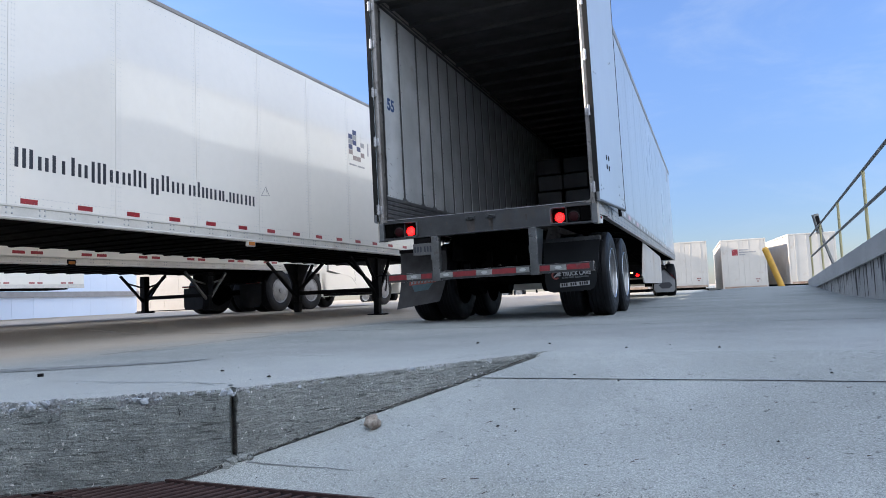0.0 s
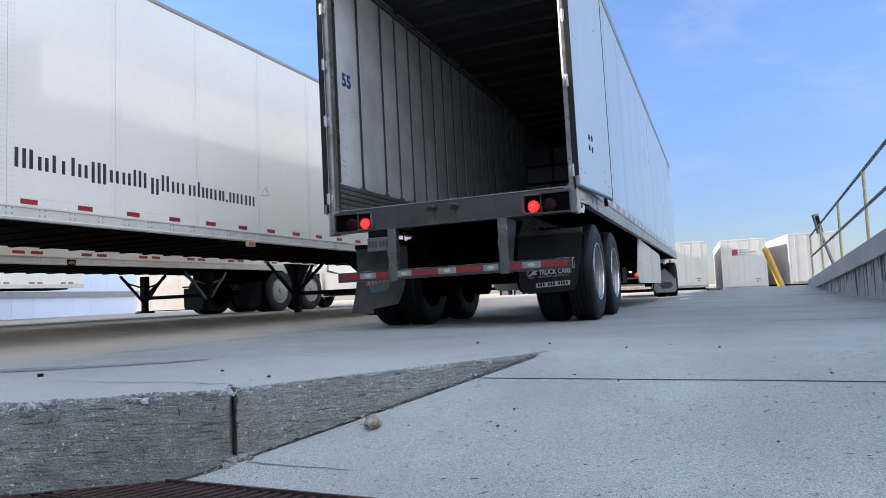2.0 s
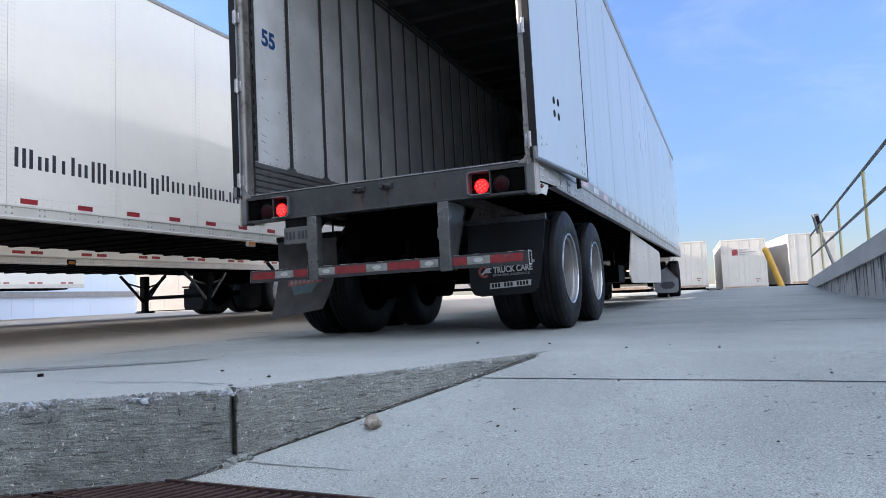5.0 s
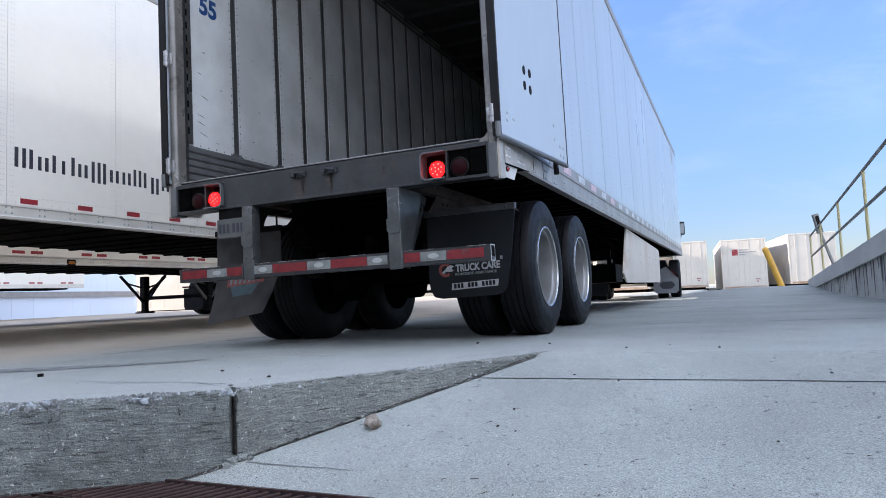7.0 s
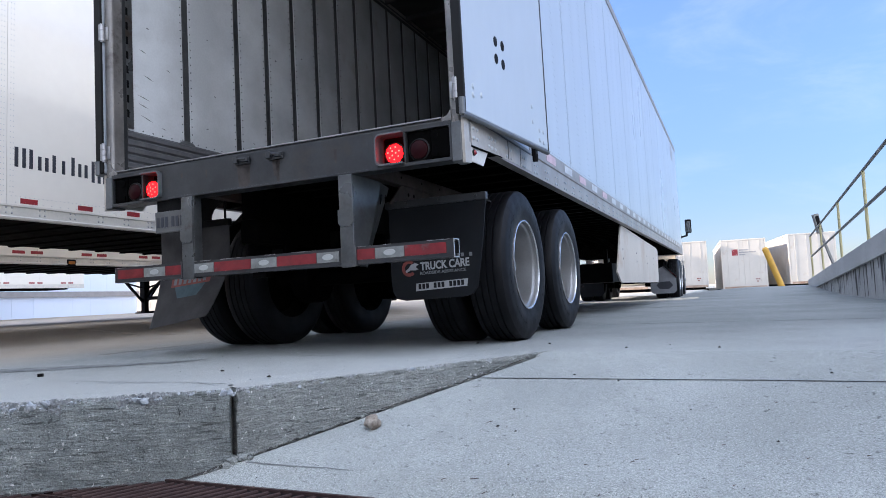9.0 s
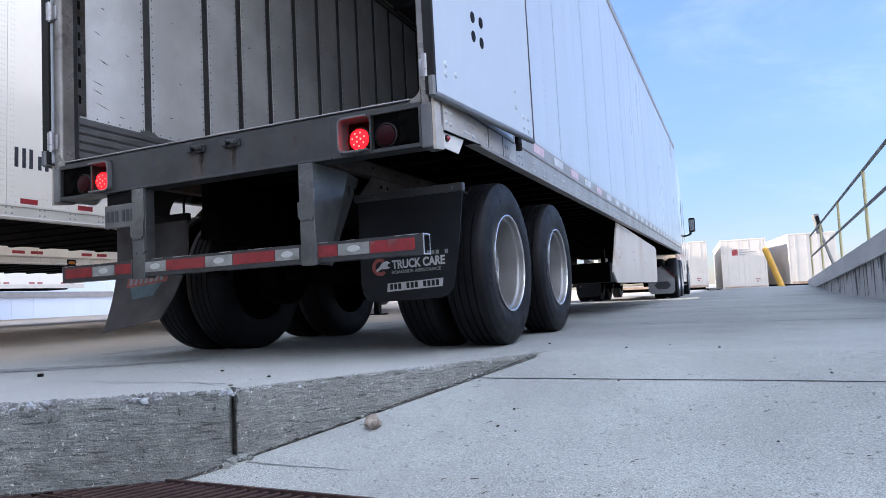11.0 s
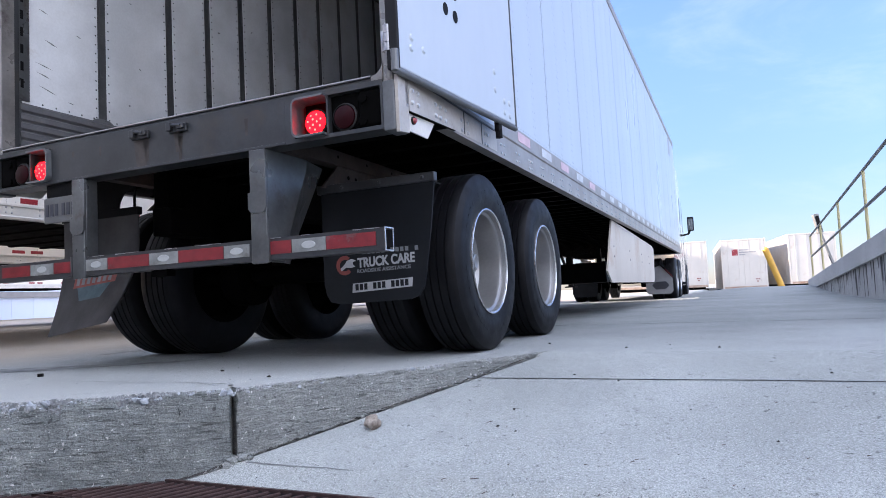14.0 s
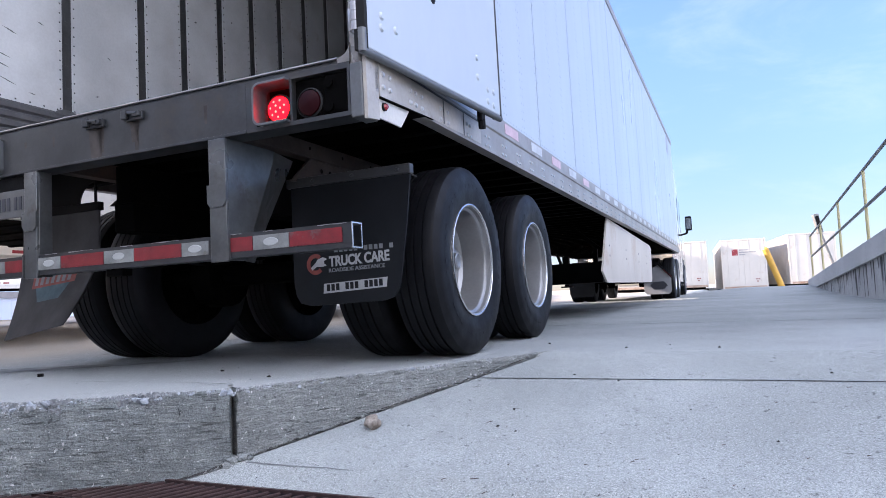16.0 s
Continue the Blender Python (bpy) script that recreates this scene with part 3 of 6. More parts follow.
    for i, (r0, r1) in enumerate(zip(rows, rows[1:])):
        for k in range(len(r0) - 1):
            f = bm.faces.new((r0[k], r0[k + 1], r1[k + 1], r1[k]))
            f.material_index = 1 if broken[i][k] + broken[i + 1][k + 1] > 0.010 else 2 if k < len(tops) - 1 else 0
    for r in (rows[0], rows[-1]):
        bm.faces.new(r + [bm.verts.new(p0 + d * (r[0].co - p0).dot(d) - n * 0.14 + Vector((0, 0, -0.4)))])
    ob = part("concrete_edge", bm, (face or M_KERB, M_CHIP, M_SLAB), kerb, label, smooth=True)
    for p in ob.data.polygons:
        p.use_smooth = p.material_index != 1
    return ob


kerb = thing("kerb", "rough broken edge of the raised concrete slab", "kerb", kind="structure")
K0, K1, K2, K3 = yard(3.55, -0.925), yard(2.05, -1.813), yard(1.572, -2.507), yard(1.15, -3.12)
kerb_length(K1, K0, 0.012, 0.0, 1.7, "pale weathered concrete edge tapering into the ramp", 0.55, M_KERB2)
kerb_length(K2, K1, 0.0, 0.008, 8.3, "grey board-marked concrete edge with chipped top", 1.6)
kerb_length(K3, K2, 0.0, 0.0, 4.1, "grey board-marked concrete edge")

bm = B()
vs = [(a, b, z) for a in (-6.0, 1.16) for b in (-3.3, -3.1) for z in (-0.45, 0.0)]
q8 = [bm.verts.new(yard(*v)) for v in vs]
for q in ((0, 1, 3, 2), (4, 6, 7, 5), (0, 4, 5, 1), (2, 3, 7, 6), (0, 2, 6, 4), (1, 5, 7, 3)):
    bm.faces.new([q8[i] for i in q])
part("pit_wall", bm, M_KERB, kerb)

# broken bits along the foot of the kerb
rng = random.Random(5)


def lump(bm, c, r, seed, flat=0.7, sub=2):
    v0 = len(bm.verts)
    res = bmesh.ops.create_icosphere(bm, subdivisions=sub, radius=1.0)
    for v in res["verts"]:
        k = 1 + (0.32 if sub > 2 else 0.7) * noise.noise(v.co * 1.4 + Vector((seed, seed * 2, 0)))
        v.co = Vector((v.co.x * r * k, v.co.y * r * k * 0.85, v.co.z * r * k * flat)) + Vector(c)


# pale stones laid bare along the broken arris
bm = B()
for k in range(96):
    e0, e1 = (K2, K1) if k < 64 else (K1, K0)
    t = rng.random() if k < 64 else rng.random() ** 2 * 0.6
    d = (e1 - e0).normalized()
    nn = Vector((d.y, -d.x, 0))
    r = rng.uniform(0.004, 0.010) if k % 4 else rng.uniform(0.012, 0.020)
    q = e0 + (e1 - e0) * t + nn * rng.uniform(-0.022, -0.003)
    lump(bm, (q.x, q.y, -rng.uniform(0.010, 0.030)), r, k * 1.9, rng.uniform(0.5, 0.95), 1)
tagged(part("exposed_aggregate", bm, M_BARED), "pale stones bared along the broken slab edge", "stones", kind="stuff")
bm = B()
for k in range(330):
    t = rng.random() ** 1.1
    p = K1 + (K0 - K1) * (t * 0.80)
    n = Vector((0.574, -0.819, 0))
    q = p + n * (0.002 + 0.026 * rng.random() ** 2)
    clump = 0.5 + 0.9 * noise.noise(Vector((t * 17.0, 3.0, 0)))
    r = rng.uniform(0.002, 0.007) * max(0.35, 0.6 + clump) * (1.2 if t < 0.4 else 0.85)
    lump(bm, (q.x, q.y, ramp_z(q.dot(AX)) + r * 0.3), r, k * 1.3, rng.uniform(0.5, 0.9), 1)
for k in range(9):
    q = K1 + Vector((rng.uniform(-0.03, 0.07), rng.uniform(-0.03, 0.025), 0))
    r = rng.uniform(0.010, 0.021)
    lump(bm, (q.x, q.y, ramp_z(q.dot(AX)) + r * 0.25), r, k * 2.7, 0.7, 1)
for k in range(40):
    q = K2 + (K1 - K2) * rng.uniform(0.80, 1.0) + Vector((0.574, -0.819, 0)) * rng.uniform(0.0, 0.03)
    r = rng.uniform(0.002, 0.006)
    lump(bm, (q.x, q.y, ramp_z(q.dot(AX)) + r * 0.2), r, k * 3.1, 0.6, 1)
tagged(part("concrete_rubble", bm, M_KERB2), "broken concrete crumbs along the foot of the kerb", "rubble", kind="stuff")

# black dirt gathered in the gap at the kerb's foot
bm = B()
rows = []
for k in range(121):
    t = k / 120
    p = K2.lerp(K1, t / 0.3) if t < 0.3 else K1.lerp(K0, (t - 0.3) / 0.7 * 0.86)
    w = 0.020 * (1 - 0.6 * t) * (1 + 0.8 * noise.noise(Vector((k * 0.37, 1.0, 0))))
    row = []
    for o in (-0.004, w):
        q = p + Vector((0.574, -0.819, 0)) * o
        row.append(bm.verts.new((q.x, q.y, ramp_z(q.dot(AX)) + 0.002)))
    rows.append(row)
for r0, r1 in zip(rows, rows[1:]):
    bm.faces.new((r0[0], r0[1], r1[1], r1[0]))
tagged(part("dirt_line", bm, M_DIRT), "dark dirt gathered along the foot of the kerb", "dirt", kind="stuff")


def stone(name, x, y, r, material, label, seed, flat=0.85, z=None):
    bm = B()
    p = Vector((x, y, 0))
    a = p.dot(AX)
    b = p.dot(BX)
    g = z if z is not None else (ramp_z(a) if a < RAMP_TOP and b > kerb_b(a) else ground_z(a, b))
    lump(bm, (0, 0, r * flat * 0.86), r, seed, flat, 3)
    return tagged(part(name, bm, material, smooth=True, at=pose(x, y, g)), label, "stone")


stone("pebble", -0.318, 2.76, 0.034, M_STONE, "round tan pebble lying on the concrete ramp", 3.3, 0.88)

# specks of dirt and chips on the concrete
bm = B()
for x, y, r in ((0.262, 2.78, .007), (0.18, 2.62, .007), (0.74, 2.97, .006), (1.36, 3.39, .008), (0.58, 3.13, .006), (0.9, 2.55, .005), (0.24, 2.55, .005),
                (1.55, 2.75, .007), (0.95, 3.6, .007), (1.2, 3.65, .006), (0.62, 4.1, .008), (0.2, 4.4, .01), (-0.78, 2.95, .009), (-1.1, 3.3, .012), (1.05, 2.2, .005)):
    p = Vector((x, y, 0))
    a, b = p.dot(AX), p.dot(BX)
    g = ramp_z(a) if a < RAMP_TOP and b > kerb_b(a) else ground_z(a, b)
    lump(bm, (x, y, g + r * 0.3), r, x * 9, 0.6, 1)
for k in range(620):
    a, b = rng.uniform(1.95, 7.5), rng.uniform(-4.5, 1.6)
    p = yard(a, b)
    if a < RAMP_TOP and abs(b - kerb_b(a)) < 0.2:
        continue
    g = ramp_z(a) if a < RAMP_TOP and b > kerb_b(a) else ground_z(a, b)
    r = rng.uniform(0.0010, 0.0030)
    lump(bm, (p.x, p.y, g + r * 0.3), r, k, 0.6, 1)
tagged(part("dirt_specks", bm, M_DIRT), "dark specks and twigs scattered on the concrete", "debris", kind="stuff")
bm = B()
for k in range(260):
    a, b = rng.uniform(1.95, 7.5), rng.uniform(-4.5, 1.6)
    p = yard(a, b)
    if a < RAMP_TOP and abs(b - kerb_b(a)) < 0.2:
        continue
    g = ramp_z(a) if a < RAMP_TOP and b > kerb_b(a) else ground_z(a, b)
    r = rng.uniform(0.0015, 0.004)
    lump(bm, (p.x, p.y, g + r * 0.3), r, k, 0.6, 1)
for p in ((0.10, 3.27), (0.13, 3.29), (0.16, 3.32), (-4.3, 13.2)):
    a = Vector((*p, 0)).dot(AX)
    lump(bm, (*p, (ramp_z(a) if a < RAMP_TOP else 0) + .006), 0.013 if p[1] < 5 else 0.03, p[0], 0.6, 1)
tagged(part("pale_chips", bm, M_CHIP), "pale concrete chips scattered on the ground", "debris", kind="stuff")
# dry twigs and bits of leaf on the ramp
m_twig = mat("dry_twig", (0.09, 0.06, 0.05), 0.85, var=0.4, scale=60)
bm = B()
for x, y, l, turn in ((0.154, 2.676, 0.045, 20), (0.160, 2.680, 0.030, 100), (0.574, 2.184, 0.026, 10), (0.590, 2.195, 0.022, 15), (0.883, 2.224, 0.020, -5), (1.073, 2.064, 0.022, 8),
                      (0.428, 2.204, 0.018, -15), (0.185, 2.274, 0.020, 30), (1.239, 2.035, 0.026, 5), (0.607, 2.116, 0.014, 40), (0.095, 2.139, 0.03, 12), (0.427, 2.022, 0.016, 50),
                      (0.80, 1.959, 0.020, 20), (-0.031, 2.241, 0.026, 5), (0.069, 2.209, 0.05, -12), (0.214, 2.608, 0.012, 0), (1.207, 2.517, 0.018, 10), (1.514, 2.578, 0.03, 5)):
    dx, dy = l * 0.3 * math.cos(radians(turn)), l * 0.3 * math.sin(radians(turn))
    z0, z1 = (ramp_z(Vector((x + k * dx, y + k * dy, 0)).dot(AX)) + 0.0015 for k in (-1, 1))
    rod(bm, (x - dx, y - dy, z0), (x + dx, y + dy, z1), 0.0013, 5, 0.0008)
tagged(part("twigs", bm, m_twig), "dry brown twigs lying on the ramp", "twigs", kind="stuff")
nut = B()
rod(nut, (0, 0, 0), (0, 0, 0.015), 0.014, 6)
tagged(part("steel_nut", nut, M_BLACK, at=pose(-2.07, 3.44, 0)), "dark steel nut lying on the slab", "nut")

def strip(bm, line, wob=0.4):
    """A flat uneven strip on the slab along (x, y, width) stations."""
    top = []
    for k in range(49):
        u = k / 48 * (len(line) - 1)
        i = min(int(u), len(line) - 2)
        x, y, w = [line[i][c] + (line[i + 1][c] - line[i][c]) * (u - i) for c in range(3)]
        y += 0.012 * noise.noise(Vector((k * 0.5, x, 0)))
        w *= 1 + wob * noise.noise(Vector((k * 0.7, y, 2)))
        top.append((bm.verts.new((x, y - w, 0.003)), bm.verts.new((x, y + w * 0.8, 0.003))))
    for (p0, p1), (q0, q1) in zip(top, top[1:]):
        bm.faces.new((p0, q0, q1, p1))


bm = B()
strip(bm, [(-3.4, 3.90, 0.14), (-2.57, 3.89, 0.125), (-2.25, 3.90, 0.125), (-1.94, 3.93, 0.09), (-1.63, 3.97, 0.065), (-1.51, 4.02, 0.04), (-1.40, 4.13, 0.004)], 0.25)
strip(bm, [(-1.95, 3.22, 0.003), (-1.45, 3.0, 0.004), (-1.10, 2.866, 0.005), (-0.90, 2.744, 0.008)], 0.9)
strip(bm, [(-0.95, 4.07, 0.004), (-0.80, 4.0, 0.012), (-0.62, 3.90, 0.003)], 0.9)
strip(bm, [(-0.1, 4.2, 0.003), (0.05, 4.5, 0.012), (0.3, 4.9, 0.003)], 0.9)
for k in range(12):
    u0, u1 = k / 12, (k + 1) / 12
    w0, w1 = 0.004 * (1 - u0 * 0.7), 0.004 * (1 - u1 * 0.7)
    wob = lambda u: 2.045 + 0.006 * noise.noise(Vector((u * 6, 5, 0)))
    vs = [yard(wob(u) + e, -1.75 + 0.47 * u, ramp_z(wob(u) + e) + 0.002) for u, e in ((u0, -w0), (u1, -w1), (u1, w1), (u0, w0))]
    bm.faces.new([bm.verts.new(v) for v in vs])
tagged(part("tar_seam", bm, mat("old_tar", (0.185, 0.197, 0.203), 0.85, var=0.4, scale=9)), "dark old tar seam in the slab", "seam", kind="structure")

# ---- drain grate of slanted rusty bars ----
grate = thing("drain_grate", "rusty brown cast-iron trench drain grate", "drain grate")
gz = ramp_z(1.0) + 0.003
bm = B()
for a0, a1 in ((1.908, 1.921), (1.365, 1.395)):
    vs = []
    for a, z in ((a0, -0.03), (a1, -0.03), (a1, 0.004), (a0, 0.004)):
        vs.append((a, gz + z))
    lo = [bm.verts.new(yard(a, -2.9, z)) for a, z in vs]
    hi = [bm.verts.new(yard(a, WALL_B - 0.05, z)) for a, z in vs]
    bm.faces.new(lo), bm.faces.new(hi[::-1])
    for i in range(4):
        bm.faces.new((lo[i], lo[(i + 1) % 4], hi[(i + 1) % 4], hi[i]))
part("grate_rim", bm, M_RUST, grate)
bar = None
for row, (a0, a1) in enumerate(((1.668, 1.905), (1.395, 1.648))):
    for k in range(96):
        b0 = -2.88 + k * 0.048
        if bar is None:
            bm = B()
            box(bm, -0.0085, 0.0085, 0, math.hypot(0.232, 0.10), -0.03, 0.0, 0.0045)
            bar = part("grate_bar", bm, M_RUST, grate)
            ob = bar
        else:
            ob = new("grate_bar", bar.data)
            ob.parent = grate
        p = yard(a0, b0 + 0.03 * row, gz)
        ob.matrix_basis = pose(p.x, p.y, p.z, 0, 0, -23.8 - 23.7)
bm = B()
for a0 in (1.655,):
    vs = [(a0 - 0.005, gz - 0.03), (a0 + 0.005, gz - 0.03), (a0 + 0.005, gz - 0.004), (a0 - 0.005, gz - 0.004)]
    lo, hi = [bm.verts.new(yard(a, -2.9, z)) for a, z in vs], [bm.verts.new(yard(a, WALL_B - 0.05, z)) for a, z in vs]
    for i in range(4):
        bm.faces.new((lo[i], lo[(i + 1) % 4], hi[(i + 1) % 4], hi[i]))
part("grate_web", bm, M_RUST, grate)

# ---- the side ramp's wall with its railing ----
WALL_A = 10.43


def wall_top(s):
    return 0.905 - 0.0545 * s


bm = B()
n = 36
for (o0, o1, low) in ((0.05, 0.5, True),):
    rows = []
    for i in range(n + 1):
        s = -16.0 + (10.2 + 16.0) * i / n
        a = WALL_A + s
        z1 = wall_top(s) - 0.27
        rows.append([bm.verts.new(yard(a, WALL_B + o, z)) for o, z in ((o0, -0.9), (o0, max(z1, 0.01)), (o1, max(z1, 0.01)), (o1, -0.9))])
    for r0, r1 in zip(rows, rows[1:]):
        for k in range(4):
            bm.faces.new((r0[k], r0[(k + 1) % 4], r1[(k + 1) % 4], r1[k]))
    bm.faces.new(rows[-1])
    bm.faces.new(rows[0])
wall = tagged(part("wall_ramp", bm, M_WALLS), "streaked grey concrete retaining wall of the access ramp", "wall", kind="structure")
bm = B()
rows = []
for i in range(n + 1):
    s = -16.0 + (10.85 + 16.0) * i / n
    a = WALL_A + s
    z1 = wall_top(s)
    rows.append([bm.verts.new(yard(a, WALL_B + o, z)) for o, z in ((0.0, z1 - 0.30), (0.0, z1 - 0.012), (0.012, z1), (0.33, z1), (0.345, z1 - 0.30))])
for r0, r1 in zip(rows, rows[1:]):
    for k in range(5):
        bm.faces.new((r0[k], r0[(k + 1) % 5], r1[(k + 1) % 5], r1[k]))
bm.faces.new(rows[-1])
bm.faces.new(rows[0])
part("coping", bm, M_WALL, wall, "paler concrete coping band")
# dark runs of water below the coping and vertical joints
bm = B()
for k in range(60):
    s = rng.uniform(-2.0, 8.5)
    z1 = wall_top(s) - 0.302
    if z1 < 0.08:
        continue
    w, l = rng.uniform(0.008, 0.05), rng.uniform(0.2, 1.0) * z1
    vs = [bm.verts.new(yard(WALL_A + s + e, WALL_B + 0.047, z)) for e, z in ((-w, z1), (w, z1), (w * 0.5, z1 - l), (-w * 0.3, z1 - l))]
    bm.faces.new(vs)
for s in (7.35, 6.1, 2.6):
    z1 = wall_top(s) - 0.302
    bm.faces.new([bm.verts.new(yard(WALL_A + s + e, WALL_B + 0.046, z)) for e, z in ((-.06, z1), (.06, z1), (.06, 0.02), (-.06, 0.02))])
part("water_stain", bm, mat("dark_water_stain", (0.10, 0.095, 0.09), 0.9, var=0.5, scale=9, wear=0.2, wcol=(0.25, 0.24, 0.23), wscale=8), wall)
bm = B()
sheet(bm, [WALL_A + 10.85, WALL_A - 16], lambda a: [WALL_B + 0.3, WALL_B + 2.2], lambda a, b: wall_top(a - WALL_A) - 0.13)
tagged(part("ramp_deck", bm, M_RAMP), "sloping concrete deck of the access ramp", "ramp", kind="structure")

rail = thing("railing", "pipe railing with faded yellow posts on the ramp wall", "railing")
RB = WALL_B + 0.12


def rail_z(s):
    return 2.035 - 0.0485 * s


def rail_pt(s, z):
    return tuple(yard(WALL_A + s, RB, z))


for s in (10.7, 8.03, 4.68, 1.58, -1.5, -4.6):
    bm = B()
    rod(bm, rail_pt(s, wall_top(s) - 0.01), rail_pt(s, rail_z(s)), 0.024, 10)
    rod(bm, rail_pt(s, wall_top(s) - 0.002), rail_pt(s, wall_top(s) + 0.012), 0.05, 10)
    part("post", bm, M_PALEYEL, rail, smooth=True)
for drop in (0.0, 0.56):
    bm = B()
    rod(bm, rail_pt(10.7, rail_z(10.7) - drop), rail_pt(-8.0, rail_z(-8.0) - drop), 0.024, 10)
    part("rail", bm, M_GREYPIPE, rail, "grey weathered pipe rail", smooth=True)

# leaning post with a small box on top, behind the railing
sign = thing("control_post", "leaning grey steel post with a small box on top", "post", pose(11.60, 20.0, 0.79))
bm = B()
beam(bm, (0.25, 0, -0.86), (-0.37, 0, 1.05), 0.06, 0.06)
part("stem", bm, M_GREYPIPE, sign)
bm = B()
box(bm, -0.08, 0.08, -0.06, 0.06, -0.29, 0.29, 0.012, pose(-0.41, -0.04, 1.18, 0, -12, 0))
part("housing", bm, M_GREYPIPE, sign, "grey box with a dark face")
bm = B()
box(bm, -0.05, 0.05, -0.068, -0.059, -0.22, 0.22, 0, pose(-0.41, -0.04, 1.18, 0, -12, 0))
part("panel", bm, M_BLACK, sign)

# leaning yellow bollard
bm = B()
rod(bm, (0.05, 0, -0.14), (-0.43, 0, 1.18), 0.095, 20)
rod(bm, (-0.43, 0, 1.18), (-0.45, 0, 1.225), 0.095, 20, 0.06)
tagged(part("bollard", bm, M_YELLOW, smooth=True, at=pose(10.50, 21.0, ground_z(23.5, 1.36))), "leaning yellow painted steel bollard", "bollard")


# ---- wheels ----
def wheel_meshes():
    """The tyre with its tread grooves, a deep-dished rim with hub and nuts, and the inner wheel of a pair; x outward."""
    out = {}
    prof = [(-0.125, 0.30), (-0.135, 0.36), (-0.137, 0.42), (-0.128, 0.468), (-0.112, 0.498)]
    for x in (-0.075, -0.03, 0.015, 0.06):
        prof += [(x - 0.012, 0.507), (x - 0.005, 0.507), (x - 0.004, 0.495), (x + 0.004, 0.495), (x + 0.005, 0.507)]
    prof += [(0.098, 0.505), (0.112, 0.498), (0.128, 0.468), (0.134, 0.45), (0.1335, 0.43), (0.139, 0.40), (0.137, 0.36), (0.129, 0.32), (0.125, 0.30)]
    bm = B()
    lathe(bm, prof, 56)
    for k in range(44):
        if k % 11 in (0, 1, 5):
            continue
        t = 2 * math.pi * k / 44
        c, s = math.cos(t), math.sin(t)
        box(bm, 0.134, 0.1392, -0.013, 0.013, 0.388, 0.408, 0, Matrix.Rotation(t, 4, "X"))
    out["tyre"] = bm
    bm = B()
    lathe(bm, [(0.124, 0.302), (0.129, 0.300), (0.130, 0.294), (0.126, 0.288), (0.106, 0.285), (0.099, 0.271), (0.092, 0.268), (0.085, 0.2675), (0.02, 0.259), (-0.035, 0.258), (-0.055, 0.240),
               (-0.062, 0.205), (-0.058, 0.165), (-0.062, 0.12), (-0.062, 0.0001)], 56)
    for k in range(10):
        t = 2 * math.pi * k / 10
        rod(bm, (-0.062, 0.143 * math.cos(t), 0.143 * math.sin(t)), (-0.03, 0.143 * math.cos(t), 0.143 * math.sin(t)), 0.016, 6)
    lathe(bm, [(-0.06, 0.085), (0.0, 0.078), (0.02, 0.068), (0.026, 0.054), (0.026, 0.0001)], 20)
    lathe(bm, [(0.026, 0.048), (0.040, 0.046), (0.044, 0.036), (0.040, 0.030), (0.040, 0.0001)], 18)
    out["rim"] = bm
    bm = B()
    lathe(bm, [(0.126, 0.3035), (0.1345, 0.3025), (0.1365, 0.297), (0.1335, 0.2925), (0.126, 0.291)], 56)
    out["rim_lip"] = bm
    bm = B()
    lathe(bm, [(-0.124, 0.302), (-0.131, 0.300), (-0.11, 0.285), (0.0, 0.262), (0.1, 0.285), (0.124, 0.302)], 40)
    lathe(bm, [(0.01, 0.262), (0.012, 0.0001)], 40)
    out["drum"] = bm
    bm = B()
    lathe(bm, [(0.129, 0.300), (0.136, 0.297), (0.128, 0.28), (0.12, 0.27), (0.128, 0.24), (0.142, 0.12), (0.146, 0.0001)], 48)
    for k in range(12):
        t = 2 * math.pi * k / 12
        box(bm, 0.125, 0.139, -0.012, 0.012, 0.18, 0.255, 0, Matrix.Rotation(t, 4, "X"))
    lathe(bm, [(0.14, 0.06), (0.165, 0.055), (0.17, 0.0001)], 20)
    out["cover"] = bm
    return out


_wm = {}
for key, bmw in wheel_meshes().items():
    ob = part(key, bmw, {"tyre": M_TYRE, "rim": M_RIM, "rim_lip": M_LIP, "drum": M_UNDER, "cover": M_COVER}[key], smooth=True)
    _wm[key] = ob.data
    bpy.data.objects.remove(ob)


def wheel(parent, x, y, z, kind, right):
    """kind: rim (outer, dished), drum (inner of a pair) or cover (with a hub cover)."""
    w = new("wheel", _wm[kind])
    w.parent = parent
    w.matrix_basis = pose(x, y, z, 0, 0, 0 if right else 180)
    t = new("tyre", _wm["tyre"])
    t.parent = w
    if kind == "rim":
        new("rim_lip", _wm["rim_lip"]).parent = w
    return w


AXLE_Z = 0.503


def tandem(parent, ys, kind):
    """Pairs of wheels on two axles, both sides; returns (wheel, right-hand?) for the turning ones."""
    out = []
    for y in ys:
        for sgn in (1, -1):
            out.append((wheel(parent, sgn * 1.127, y, AXLE_Z, kind, sgn > 0), sgn))
            out.append((wheel(parent, sgn * 0.797, y, AXLE_Z, "drum", sgn > 0), sgn))
        bm = B()
        rod(bm, (-0.95, y, AXLE_Z), (0.95, y, AXLE_Z), 0.065, 12)
        rod(bm, (-0.55, y, AXLE_Z), (-0.40, y, AXLE_Z), 0.19, 14)
        rod(bm, (0.40, y, AXLE_Z), (0.55, y, AXLE_Z), 0.19, 14)
        part("axle", bm, M_UNDER, parent, smooth=True)
    return out


